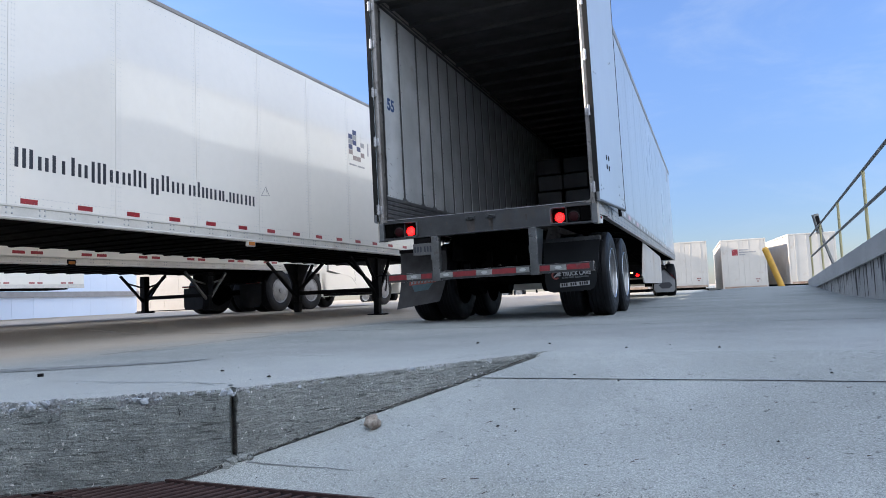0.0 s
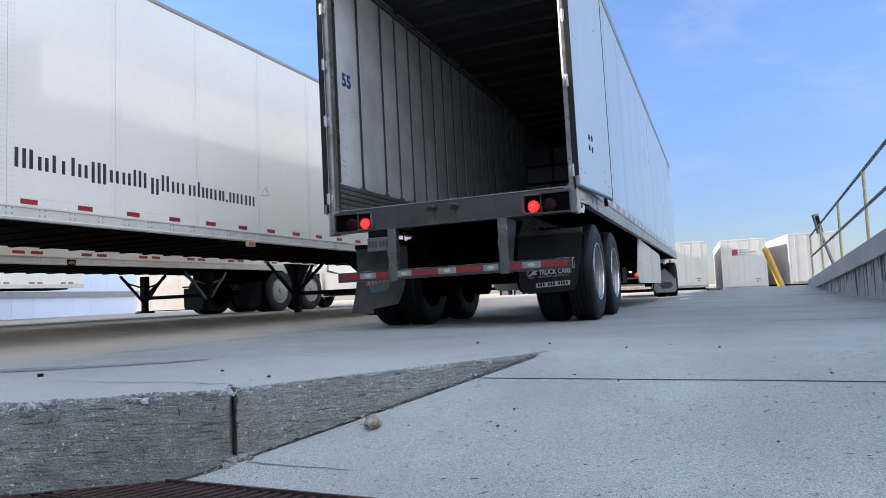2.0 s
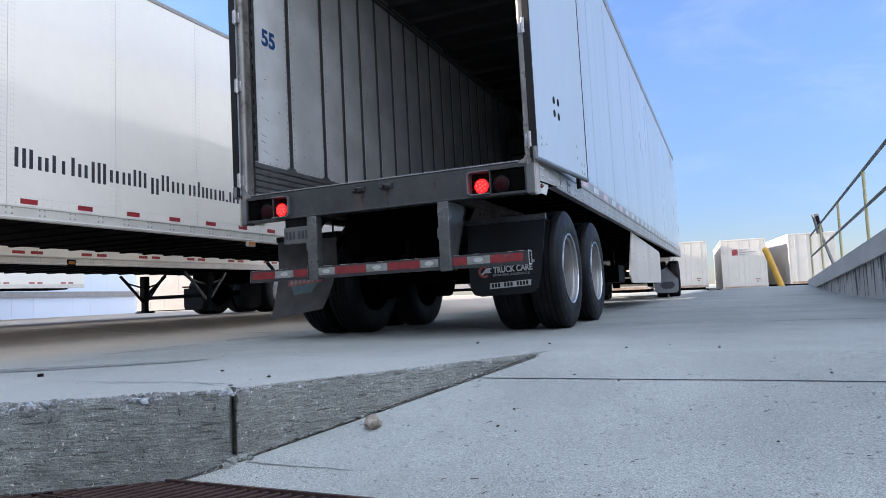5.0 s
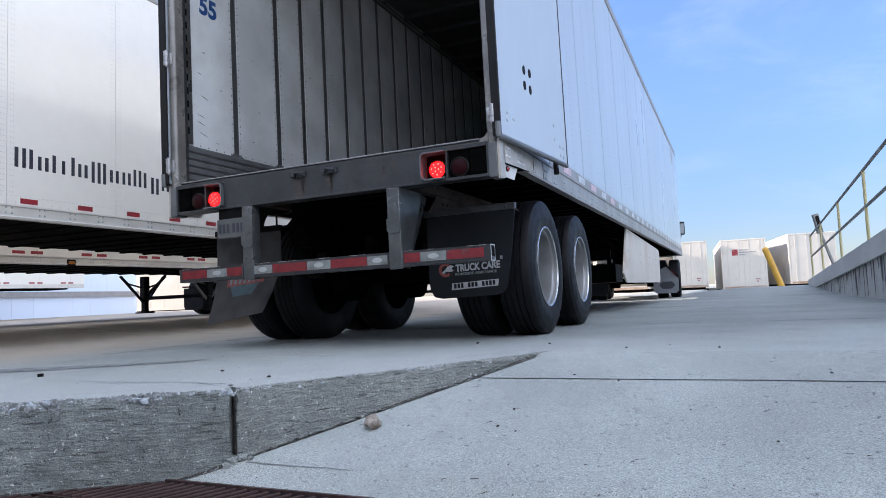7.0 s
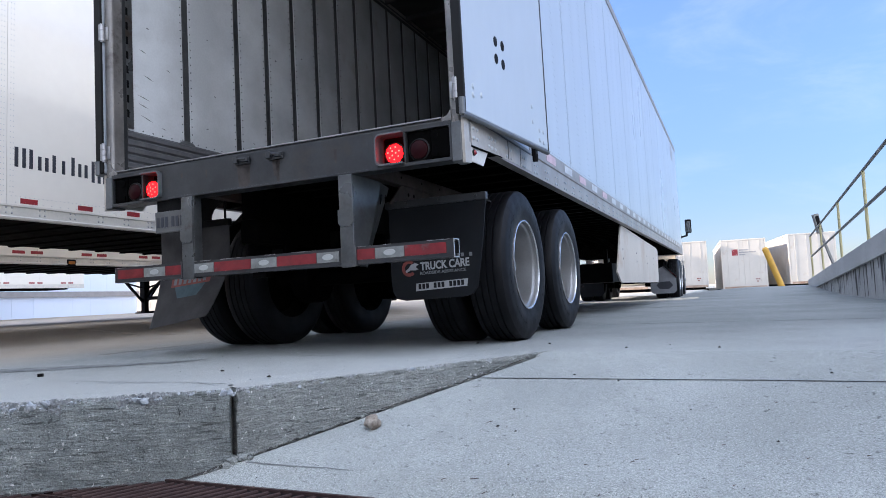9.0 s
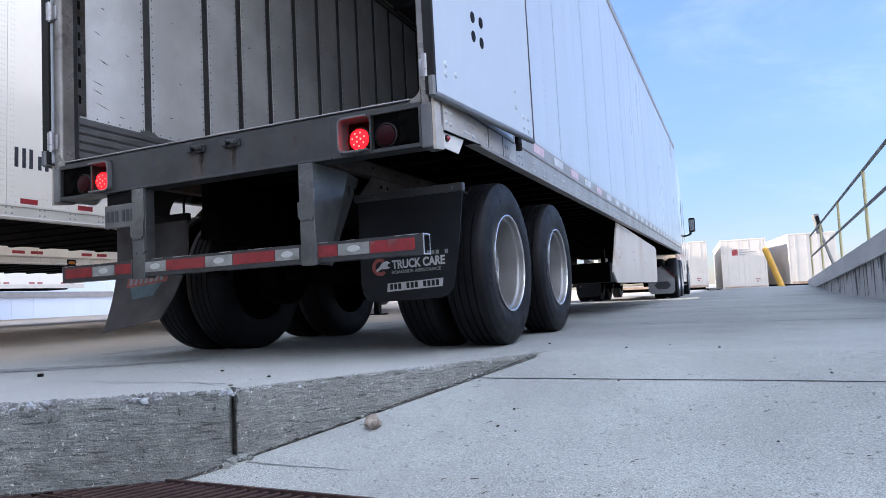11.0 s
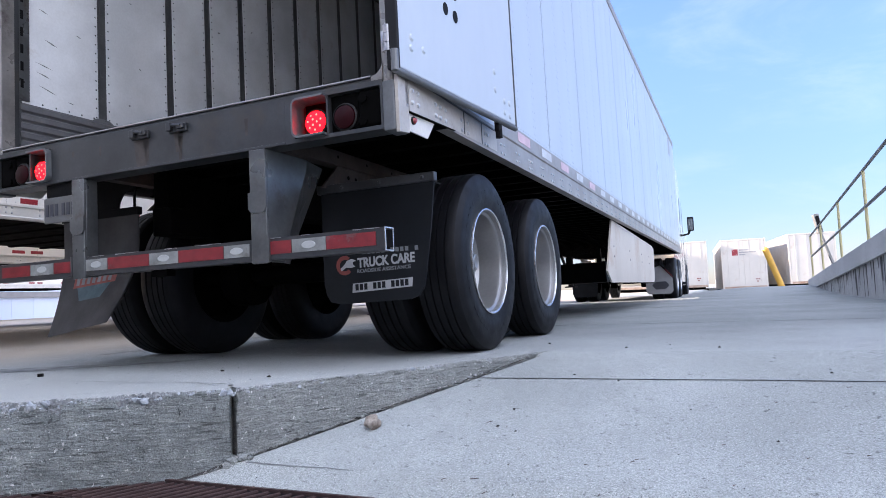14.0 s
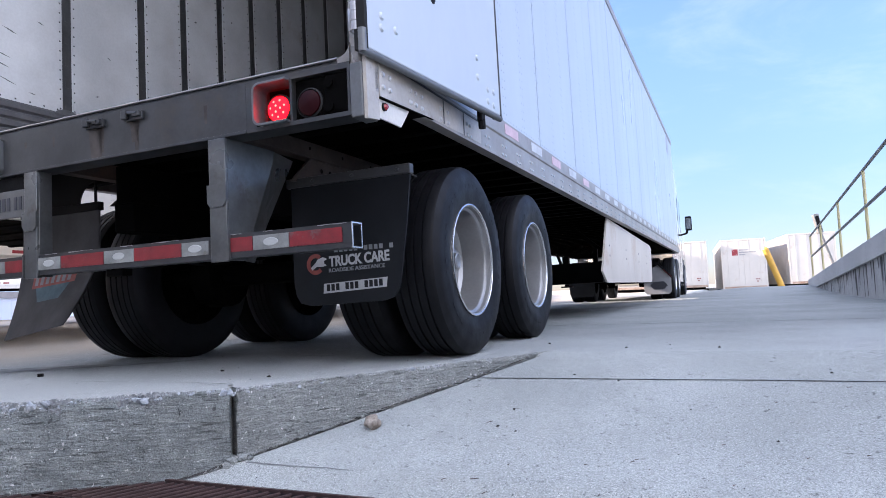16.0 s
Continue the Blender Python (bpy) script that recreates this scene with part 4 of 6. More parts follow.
# ---- the trailer that backs in ----
TL, TW, WB0, WB1, TOP, FLOOR = 16.48, 1.295, 1.118, 1.275, 4.12, 1.25
AXLES = (1.176, 2.424)
trailer = thing("semi_trailer", "white dry van semi-trailer with open rear doors, backing in", "semi-trailer")


def tpart(name, bm, m, label="", smooth=False):
    return part(name, bm, m, trailer, label, smooth)


# side walls: outer panels with seams and rivets
SEAMS = [1.37 + 1.25 * k for k in range(13)]
for sgn in (1, -1):
    x0, x1 = sorted((sgn * (TW - 0.008), sgn * TW))
    pieces = [(0.10, SEAMS[0])] + list(zip(SEAMS[:-1], SEAMS[1:-1])) + [(SEAMS[-2], TL)]
    for y0, y1 in pieces:
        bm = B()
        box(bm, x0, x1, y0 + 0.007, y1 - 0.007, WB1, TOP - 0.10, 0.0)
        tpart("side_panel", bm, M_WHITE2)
    bm = B()
    box(bm, sgn * (TW - 0.010) - 0.0015, sgn * (TW - 0.010) + 0.0015, 0.1, TL, WB1, TOP - 0.1)
    tpart("seam_backing", bm, M_BLACK)
    bm = B()
    box(bm, min(sgn * (TW - 0.06), sgn * (TW + 0.012)), max(sgn * (TW - 0.06), sgn * (TW + 0.012)), 0.05, TL, TOP - 0.115, TOP, 0.012)
    tpart("top_rail", bm, M_ALU)
    # bottom rail: an extrusion with a lip
    bm = B()
    s = sgn
    prism(bm, [(s * (TW - 0.05), WB0), (s * (TW + 0.012), WB0), (s * (TW + 0.013), WB0 + 0.01), (s * (TW + 0.012), WB0 + 0.014), (s * (TW + 0.012), WB1 - 0.02),
               (s * (TW + 0.02), WB1 - 0.012), (s * (TW + 0.02), WB1 + 0.004), (s * (TW - 0.05), WB1 + 0.004)], "y", 0.06, TL)
    tpart("bottom_rail", bm, M_ALU)
pts = []
for ys in SEAMS[:-1]:
    for dy in (-0.035, 0.035, 0.395, 0.44, 0.805, 0.85):
        pts += [(TW, ys + dy, WB1 + 0.10 + 0.055 * k) for k in range(int(2.55 / 0.055))] if ys < 9 else []
for k in range(int((TL - 1.4) / 0.06)):
    pts.append((TW, 1.3 + 0.06 * k, WB1 + 0.122))
tpart("rivets", rivets(B(), pts, "+x", 0.0066, 0.0022), M_SIDERIVET)["kind"] = "stuff"
pts = []
for k in range(49):
    y = 1.37 + k * 0.305
    for dy in (-0.03, 0.03):
        for z in (WB0 + 0.028, WB0 + 0.080):
            pts.append((TW + 0.012, y + dy, z))
tpart("rail_rivets", rivets(B(), pts, "+x", 0.012, 0.007), M_SIDERIVET)["kind"] = "stuff"
bm = B()
box(bm, TW, TW + 0.003, 1.28, TL - 0.02, WB1 + 0.006, WB1 + 0.102)
tpart("rail_flange", bm, M_ALU)
for k in range(24):
    y = 1.75 + k * 0.60
    bm = B()
    box(bm, TW + 0.003, TW + 0.0055, y, y + 0.28, WB1 + 0.024, WB1 + 0.086)
    tpart("conspicuity_tape", bm, M_TAPEP if k % 2 == 0 and k < 6 else M_TAPEW)
bm = B()
box(bm, TW, TW + 0.003, 14.9, 15.35, 3.55, 3.95)
tpart("decal", bm, M_GREYDECAL, "grey square decal near the nose")

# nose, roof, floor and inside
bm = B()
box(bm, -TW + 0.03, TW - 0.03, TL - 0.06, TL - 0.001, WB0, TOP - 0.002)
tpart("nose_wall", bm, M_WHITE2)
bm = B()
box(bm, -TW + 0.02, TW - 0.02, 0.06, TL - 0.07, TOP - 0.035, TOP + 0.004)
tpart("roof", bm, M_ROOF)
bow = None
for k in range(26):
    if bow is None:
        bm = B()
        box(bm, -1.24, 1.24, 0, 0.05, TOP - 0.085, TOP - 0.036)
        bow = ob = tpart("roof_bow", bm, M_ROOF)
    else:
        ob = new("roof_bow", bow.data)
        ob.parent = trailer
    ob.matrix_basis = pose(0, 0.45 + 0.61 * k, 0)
bm = B()
for k in range(7):
    box(bm, -1.245 + 0.355 * k + 0.003, -1.245 + 0.355 * (k + 1) - 0.003, 0.10, TL - 0.07, FLOOR - 0.035, FLOOR - 0.004)
tpart("floor", bm, M_WOODF, "dark worn plank floor")
posts = [0.72, 1.32] + [1.32 + 0.413 * k for k in range(1, 36)]
for sgn in (-1, 1):
    x = sgn * 1.266
    edges = [0.12] + posts + [TL - 0.07]
    for y0, y1 in zip(edges, edges[1:]):
        bm = B()
        box(bm, *sorted((x, x + sgn * 0.009)), y0 + (0.035 if y0 > 0.2 else 0), y1 - 0.035, FLOOR + 0.325, TOP - 0.09)
        tpart("liner_panel", bm, M_LINER)
    for y in posts:
        bm = B()
        box(bm, *sorted((x + sgn * 0.006, x + sgn * 0.0135)), y - 0.04, y + 0.04, FLOOR, TOP - 0.09)
        if y < 3.2 and sgn < 0:
            for q in range(17):
                z = FLOOR + 0.36 + q * 0.145
                box(bm, x + 0.003 * sgn, x + 0.008 * sgn, y - 0.010, y + 0.010, z, z + 0.045)
        tpart("wall_post", bm, M_POST)
    for q in range(6):
        z = FLOOR + 0.003 + q * 0.055
        bm = B()
        prism(bm, [(x - sgn * 0.002, z), (x - sgn * 0.016, z + 0.010), (x - sgn * 0.016, z + 0.040), (x - sgn * 0.002, z + 0.050)], "y", 0.14, TL - 0.08)
        tpart("scuff_rib", bm, M_SCUFF)
    bm = B()
    box(bm, *sorted((x - sgn * 0.002, x + sgn * 0.012)), 0.14, TL - 0.08, FLOOR, FLOOR + 0.333)
    # the band's upper edge humps over every post
    for y in posts[:12]:
        hump = [(y + 0.085 * math.cos(t), FLOOR + 0.325 + 0.035 * math.sin(t)) for t in [math.pi * k / 8 for k in range(9)]]
        prism(bm, hump, "x", *sorted((x - sgn * 0.0015, x + sgn * 0.004)))
    tpart("scuff_band", bm, M_SCUFF, "dark ribbed scuff band")
for s in (-1, 1):
    bm = B()
    prism(bm, [(s * 1.266, TOP - 0.135), (s * 1.258, TOP - 0.135), (s * 1.225, TOP - 0.086), (s * 1.266, TOP - 0.086)], "y", 0.12, TL - 0.08)
    tpart("top_cove", bm, M_POST)
pts = []
for y in posts[:7]:
    for dy in (-0.05, 0.05):
        pts += [(-1.266, y + dy, FLOOR + 0.36 + 0.062 * k) for k in range(38)]
pts += [(-1.266, 0.20 + 0.09 * k, FLOOR + 0.350) for k in range(24)]
tpart("liner_rivets", rivets(B(), pts, "+x", 0.0065, 0.003, 5), M_POST)["kind"] = "stuff"
# dark scuffs on the lining near the doors
for y, z, l, w, slant in ((0.27, 2.20, 0.10, 0.006, -0.25), (0.30, 2.02, 0.16, 0.007, -0.3), (0.24, 1.86, 0.20, 0.005, -0.2), (0.25, 1.80, 0.16, 0.006, -0.25), (0.26, 1.72, 0.22, 0.005, -0.3),
                          (0.33, 2.38, 0.06, 0.008, -0.1), (0.52, 2.12, 0.07, 0.006, -0.3), (1.02, 2.05, 0.05, 0.008, -0.5), (0.92, 1.75, 0.06, 0.006, 0.2), (1.85, 2.6, 0.05, 0.012, 0.1),
                          (2.28, 2.75, 0.04, 0.012, 0.3), (1.5, 1.75, 0.05, 0.006, -0.4), (0.46, 1.66, 0.08, 0.005, -0.15), (0.95, 2.5, 0.04, 0.006, 0.0)):
    bm = B()
    bm.faces.new([bm.verts.new((-1.2652, y + 0.6 * u * l, z + 0.6 * u * l * slant + 0.8 * v * w)) for u, v in ((0, -0.4), (0.6, -1), (1, 0), (0.5, 0.8))])
    tpart("scuff_mark", bm, M_SCUFF)
# slotted track near the left rear post
bm = B()
box(bm, -1.267, -1.254, 0.10, 0.200, FLOOR + 0.345, TOP - 0.1)
box(bm, -1.267, -1.2545, 0.10, 0.150, FLOOR, FLOOR + 0.344)
tpart("slotted_track", bm, M_STRUT)
for k in range(22):
    z = FLOOR + 0.42 + k * 0.105
    bm = B()
    box(bm, -1.2542, -1.2532, 0.143, 0.162, z, z + 0.055)
    tpart("track_slot", bm, M_BLACK)
lettering("unit_number", "55", 0.145, Matrix(((0, 0, 1, -1.264), (1, 0, 0, 0.31), (0, 1, 0, 2.705), (0, 0, 0, 1))), M_BLUE, trailer, "blue painted number", 1.0, 0.05)

# rear frame: sill, posts, header
SB, OB, OT = 1.018, 1.036, 1.206
bm = B()
prism(bm, [(-0.012, SB), (0.10, SB), (0.10, FLOOR), (0.02, FLOOR), (-0.004, FLOOR - 0.004), (-0.012, FLOOR - 0.02)], "x", -0.735, 0.735)
box(bm, -0.735, 0.735, -0.016, -0.010, SB - 0.001, SB + 0.012, 0.003)
tpart("rear_sill", bm, M_GALV, "stained galvanised steel rear sill")
for s in (-1, 1):
    bm = B()
    x0, x1 = sorted((s * 0.7355, s * 1.234))
    prism(bm, [(-0.012, SB), (0.10, SB), (0.10, OB), (-0.012, OB)], "x", x0, x1)
    prism(bm, [(-0.012, OT), (0.10, OT), (0.10, FLOOR), (0.02, FLOOR), (-0.004, FLOOR - 0.004), (-0.012, FLOOR - 0.02)], "x", x0, x1)
    for x, w in ((0.7355, 0.0513), (0.954, 0.010), (1.2225, 0.011)):
        box(bm, *sorted((s * x, s * (x + w))), -0.0118, 0.08, OB, OT)
    tpart("lamp_frame", bm, M_GALV)
    # raised rounded bezel round the inner lamp
    bm = B()
    def bezel(o, r):
        pts = [(0.953, OT + 0.004 - o)]
        pts += [(0.787 + o + r - r * math.sin(t), OT + 0.004 - o - r + r * math.cos(t)) for t in [math.pi / 2 * k / 5 for k in range(6)]]
        pts += [(0.787 + o + r - r * math.cos(t), OB - 0.004 + o + r - r * math.sin(t)) for t in [math.pi / 2 * k / 5 for k in range(6)]]
        return pts + [(0.953, OB - 0.004 + o)]
    outer, inner = bezel(0.0, 0.034), bezel(0.009, 0.026)
    for (p0, p1), (q0, q1) in zip(zip(outer, outer[1:]), zip(inner, inner[1:])):
        prism(bm, [(s * x, z) for x, z in (p0, p1, q1, q0)], "y", -0.042, 0.05)
    tpart("lamp_bezel", bm, M_SILLEND, "raised steel bezel with rounded corners")
    bm = B()
    box(bm, *sorted((s * 1.2345, s * (TW - 0.004))), -0.015, 0.10, SB - 0.012, FLOOR - 0.03, 0.006)
    tpart("sill_end", bm, M_SILLEND, "grey cast sill end")
    bm = B()
    prism(bm, [(-0.010, SB - 0.022), (0.085, SB - 0.010), (0.085, WB1 - 0.012), (-0.010, WB1 - 0.035)], "x", *sorted((s * (TW - 0.003), s * (TW + 0.012))))
    tpart("corner_post_plate", bm, M_CORNER, "pale worn corner plate")
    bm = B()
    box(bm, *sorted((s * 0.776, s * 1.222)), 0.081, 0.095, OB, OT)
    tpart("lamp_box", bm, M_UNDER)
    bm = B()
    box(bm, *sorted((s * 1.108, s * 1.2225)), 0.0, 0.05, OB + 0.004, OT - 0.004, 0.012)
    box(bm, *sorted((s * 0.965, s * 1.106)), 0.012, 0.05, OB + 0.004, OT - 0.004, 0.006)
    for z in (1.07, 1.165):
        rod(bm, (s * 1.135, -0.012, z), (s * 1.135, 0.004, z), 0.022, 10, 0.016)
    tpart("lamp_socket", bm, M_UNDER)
for s in (-1, 1):
    for x, lit in ((0.886, True), (1.038, False)):
        bm = B()
        lathe(bm, [(0.0, 0.062), (0.016, 0.062), (0.02, 0.055), (0.012, 0.053)], 28)
        deep = 0.022 if lit else 0.018
        bm2 = part("lamp_grommet", bm, M_RUBBER, trailer, smooth=True)
        bm2.matrix_basis = pose(s * x, deep, 1.10, 0, 0, -90)
        bm = B()
        lathe(bm, [(0.012, 0.053), (0.022, 0.050), (0.027, 0.035), (0.029, 0.0001)], 28)
        lens = part("tail_lamp", bm, M_LAMP if lit else M_DULL, trailer, "lit round red tail lamp" if lit else "dark round red lamp", smooth=True)
        lens.matrix_basis = pose(s * x, deep, 1.10, 0, 0, -90)
        if lit:
            bm = B()
            for k in range(10):
                t = 2 * math.pi * k / 7 + 0.3
                r = 0.034 if k < 7 else 0.014
                t = t if k < 7 else 2 * math.pi * k / 3
                rivets(bm, [(0.0285 - 0.002 * (k < 7), r * math.cos(t), r * math.sin(t))], "+x", 0.0055, 0.002, 8)
            part("led", bm, M_LED, lens)
# bright strip on the sill's lip, its edge highlight put into the colour
bm = B()
box(bm, -1.182, 1.182, -0.017, 0.10, FLOOR - 0.004, FLOOR + 0.003, 0.002)
tpart("threshold", bm, M_HINGE, "bright threshold strip painting the sill lip's highlight")
m_stain = mat("rust_stain", (0.06, 0.05, 0.045), 0.6, 0.2, var=0.5, scale=16)
for x, w, l in ((-0.135, 0.05, 0.15), (-0.10, 0.02, 0.12), (0.11, 0.03, 0.10), (0.12, 0.015, 0.14), (0.52, 0.010, 0.08), (-0.42, 0.008, 0.05), (-0.62, 0.010, 0.03)):
    bm = B()
    bm.faces.new([bm.verts.new((x + e, -0.0128, z)) for e, z in ((-w, 1.17), (w, 1.17), (w * 0.7, 1.17 - l), (-w * 0.6, 1.17 - l))])
    tpart("stain", bm, m_stain, "dark run-off stain")
for x in (-0.13, 0.115):
    bm = B()
    box(bm, x - 0.055, x + 0.055, -0.030, -0.012, 1.165, 1.205, 0.004)
    box(bm, x - 0.05, x - 0.02, -0.052, -0.030, 1.17, 1.21, 0.004)
    box(bm, x + 0.012, x + 0.055, -0.048, -0.030, 1.175, 1.20, 0.004)
    rod(bm, (x - 0.03, -0.04, 1.20), (x + 0.04, -0.045, 1.188), 0.008, 8)
    tpart("door_keeper", bm, M_GALV, "dark steel door keeper")
for s in (-1, 1):
    bm = B()
    post = [(1.226, 0.09)] + [(1.226 + 0.03 * (1 - math.cos(t)), 0.018 - 0.03 * math.sin(t)) for t in [math.pi / 2 * k / 6 for k in range(7)]]
    post += [(1.288 - 0.02 * (1 - math.sin(t)), 0.008 - 0.02 * math.cos(t)) for t in [math.pi / 2 * k / 4 for k in range(5)]] + [(1.288, 0.09)]
    prism(bm, [(s * x, y) for x, y in post], "z", FLOOR - 0.03, TOP - 0.01)
    # the sill's upper bend running into the post
    bend = [(s * (1.238 - 0.055 + 0.055 * math.sin(t)), FLOOR + 0.055 - 0.055 * math.cos(t)) for t in [math.pi / 2 * k / 6 for k in range(7)]]
    prism(bm, bend + [(s * 1.238, FLOOR - 0.02), (s * 1.183, FLOOR - 0.02)], "y", -0.013, 0.02)
    tpart("rear_post", bm, M_POSTSTEEL, "galvanised rear corner post", smooth=False)
    bm = B()
    box(bm, *sorted((s * 1.225, s * 1.266)), 0.088, 0.115, FLOOR, TOP - 0.18)
    tpart("post_liner", bm, M_GALV)
    for z in (1.388, 2.215, 2.825, 3.43, 3.90):
        bm = B()
        for h0, h1 in ((-0.055, -0.021), (-0.019, 0.019), (0.021, 0.055)):
            rod(bm, (s * 1.282, -0.032, z + h0), (s * 1.282, -0.032, z + h1), 0.020, 14)
        rod(bm, (s * 1.282, -0.032, z - 0.064), (s * 1.282, -0.032, z + 0.064), 0.013, 10)
        box(bm, *sorted((s * 1.240, s * 1.278)), -0.019, -0.010, z - 0.045, z + 0.045, 0.003)
        box(bm, *sorted((s * 1.285, s * 1.305)), -0.036, -0.022, z - 0.018, z + 0.018, 0.003)
        tpart("hinge", bm, M_HINGE, "bright steel door hinge", smooth=True)
    # folded-back door, standing a little off the side at its free edge
    hinge_m = pose(s * 1.285, -0.03, 0, 0, 0, -s * 5.57)
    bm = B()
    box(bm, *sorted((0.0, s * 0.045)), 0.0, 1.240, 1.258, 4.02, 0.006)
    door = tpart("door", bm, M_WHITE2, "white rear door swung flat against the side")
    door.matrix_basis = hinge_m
    for nm, (y0, y1, z0, z1), mm in (("seal", (-0.016, 0.004, 1.25, 4.02), M_RUBBER), ("trim", (1.234, 1.248, 1.246, 4.025), M_GALV)):
        bm = B()
        box(bm, *sorted((-s * 0.004, s * 0.050)), y0, y1, z0, z1, 0.004)
        part(nm, bm, mm, door)
    bm = B()
    rod(bm, (s * 0.034, -0.016, 1.246), (s * 0.034, 1.255, 1.246), 0.016, 12)
    rod(bm, (s * 0.034, -0.014, 1.240), (s * 0.034, -0.014, 1.33), 0.017, 10)
    part("trim", bm, M_SILLEND, door, "rounded steel bottom edge", smooth=True)
    if s > 0:
        for y, z in ((0.440, 1.765), (0.540, 1.768), (0.440, 1.662), (0.538, 1.655)):
            bm = B()
            bmesh.ops.create_cone(bm, cap_ends=True, segments=14, radius1=0.5, radius2=0.5, depth=0.004,
                                  matrix=pose(0.0455, y, z, 0, 90, 0) @ Matrix.Diagonal((0.062, 0.048, 1, 1)))
            part("slot", bm, M_BLACK, door)
        pts = [(0.045, y, z) for y, z in ((0.108, 1.416), (0.104, 1.368), (0.209, 1.390), (0.973, 1.502), (0.974, 1.402), (1.089, 1.366), (1.160, 1.367), (1.087, 1.302), (1.157, 1.295),
                                          (0.86, 2.96), (0.93, 2.99), (0.11, 2.66), (0.18, 2.66))]
        for p in pts:
            part("bolt_head", rivets(B(), [p], "+x", 0.018, 0.007, 12), M_WHITE2, door)
        bm = B()
        box(bm, 0.005, 0.035, 1.02, 1.065, 1.19, 1.245, 0.006)
        rod(bm, (0.022, 1.043, 1.155), (0.022, 1.043, 1.20), 0.02, 8)
        part("door_holdback", bm, M_BLACK, door, "black door holdback")
bm = B()
box(bm, -1.225, 1.225, 0.0, 0.09, TOP - 0.16, TOP - 0.005, 0.01)
tpart("rear_header", bm, M_GALV)
# corner gusset with a red marker, and the deeper rail at the rear
for s in (-1, 1):
    bm = B()
    prism(bm, [(0.086, 1.10), (0.375, 1.112), (0.365, 1.103), (0.290, 1.024), (0.086, 1.022)], "x", *sorted((s * (TW - 0.004), s * (TW + 0.003))))
    tpart("corner_gusset", bm, M_RAIL)
bm = B()
rod(bm, (TW + 0.003, 0.137, 1.073), (TW + 0.012, 0.137, 1.073), 0.017, 16)
tpart("marker_housing", bm, M_RUBBER, smooth=True)
bm = B()
rod(bm, (TW + 0.012, 0.137, 1.073), (TW + 0.022, 0.137, 1.073), 0.014, 16, 0.008)
tpart("marker_lamp", bm, M_MARKER, "small red side marker lamp", smooth=True)
bm = B()
prism(bm, [(0.088, 1.104), (0.60, 1.128), (1.26, 1.136), (1.26, 1.262), (0.088, 1.262)], "x", TW + 0.012, TW + 0.0145)
tpart("corner_plate", bm, M_CORNER, "pale riveted corner plate")
bm = B()
prism(bm, [(0.09, 1.098), (0.60, 1.122), (0.60, 1.127), (0.09, 1.103)], "x", TW - 0.05, TW + 0.018)
tpart("plate_edge", bm, M_UNDER)
bm = B()
for y in (0.735, 1.0):
    box(bm, TW + 0.0145, TW + 0.0165, y - 0.004, y + 0.004, 1.135, 1.26)
box(bm, TW + 0.0145, TW + 0.019, 0.088, 1.24, 1.252, 1.270, 0.003)
tpart("plate_seam", bm, M_GALV)
pts = [(TW + 0.0145, y, z) for y in (0.117, 0.174, 0.366, 0.419, 0.481, 0.694, 0.781) for z in (1.148, 1.20)]
tpart("corner_rivets", rivets(B(), pts, "+x", 0.013, 0.008, 8), M_RIVET)["kind"] = "stuff"
pts = [(TW + 0.0145, y, z) for y in (1.045, 1.088) for z in (1.142, 1.20)]
tpart("corner_bolts", rivets(B(), pts, "+x", 0.013, 0.008, 6), M_SIDERIVET)["kind"] = "stuff"

# rear under-run guard
bm = B()
prism(bm, [(-0.012, 0.508), (0.06, 0.508), (0.06, 0.514), (-0.006, 0.514), (-0.006, 0.600), (0.06, 0.600), (0.06, 0.606), (-0.012, 0.606)], "x", -1.214, 1.214)
guard = tpart("rear_guard", bm, M_GALV, "galvanised under-run bar")
for s in (-1, 1):
    bm = B()
    for y0, y1, z0, z1 in ((-0.013, 0.061, 0.507, 0.512), (-0.013, 0.061, 0.602, 0.607), (-0.013, -0.007, 0.512, 0.602), (0.056, 0.061, 0.512, 0.602)):
        box(bm, *sorted((s * 1.2142, s * 1.2175)), y0, y1, z0, z1)
    part("cut_edge", bm, M_LIP, guard, "bright worn cut edge")
pick = random.Random(11)
x = -1.20
while x < 1.18:
    w = pick.uniform(0.02, 0.16)
    bm = B()
    n = 6
    prof = [(x + w * k / n, 0.6065 - pick.uniform(0.001, 0.005)) for k in range(n + 1)]
    prism(bm, [(x + w, 0.6062), (x, 0.6062)] + prof, "y", -0.0128, -0.0118)
    part("worn_edge", bm, M_HINGE, guard, "bright worn top edge")
    x += w + pick.uniform(0.02, 0.22)
m_emblem = mat("tape_emblem_print", (0.35, 0.365, 0.36), 0.35)
segs = [(-1.19, -0.962, 1), (-0.958, -0.779, 0), (-0.775, -0.63, 1), (-0.541, -0.382, 0), (-0.378, -0.099, 1), (-0.095, 0.089, 0), (0.093, 0.366, 1), (0.370, 0.516, 0),
        (0.632, 0.746, 1), (0.750, 0.925, 0), (0.929, 1.172, 1)]
for x0, x1, red in segs:
    bm = B()
    box(bm, x0, x1, -0.015, -0.012, 0.532, 0.590)
    part("tape", bm, M_GUARDRED if red else M_GUARDWHITE, guard)
    if not red:
        bm = B()
        bmesh.ops.create_cone(bm, cap_ends=True, segments=16, radius1=0.5, radius2=0.45, depth=0.002,
                              matrix=pose((x0 + x1) / 2, -0.016, 0.561, 90, 0, 0) @ Matrix.Diagonal((0.075, 0.034, 1, 1)))
        part("tape_emblem", bm, m_emblem, guard)
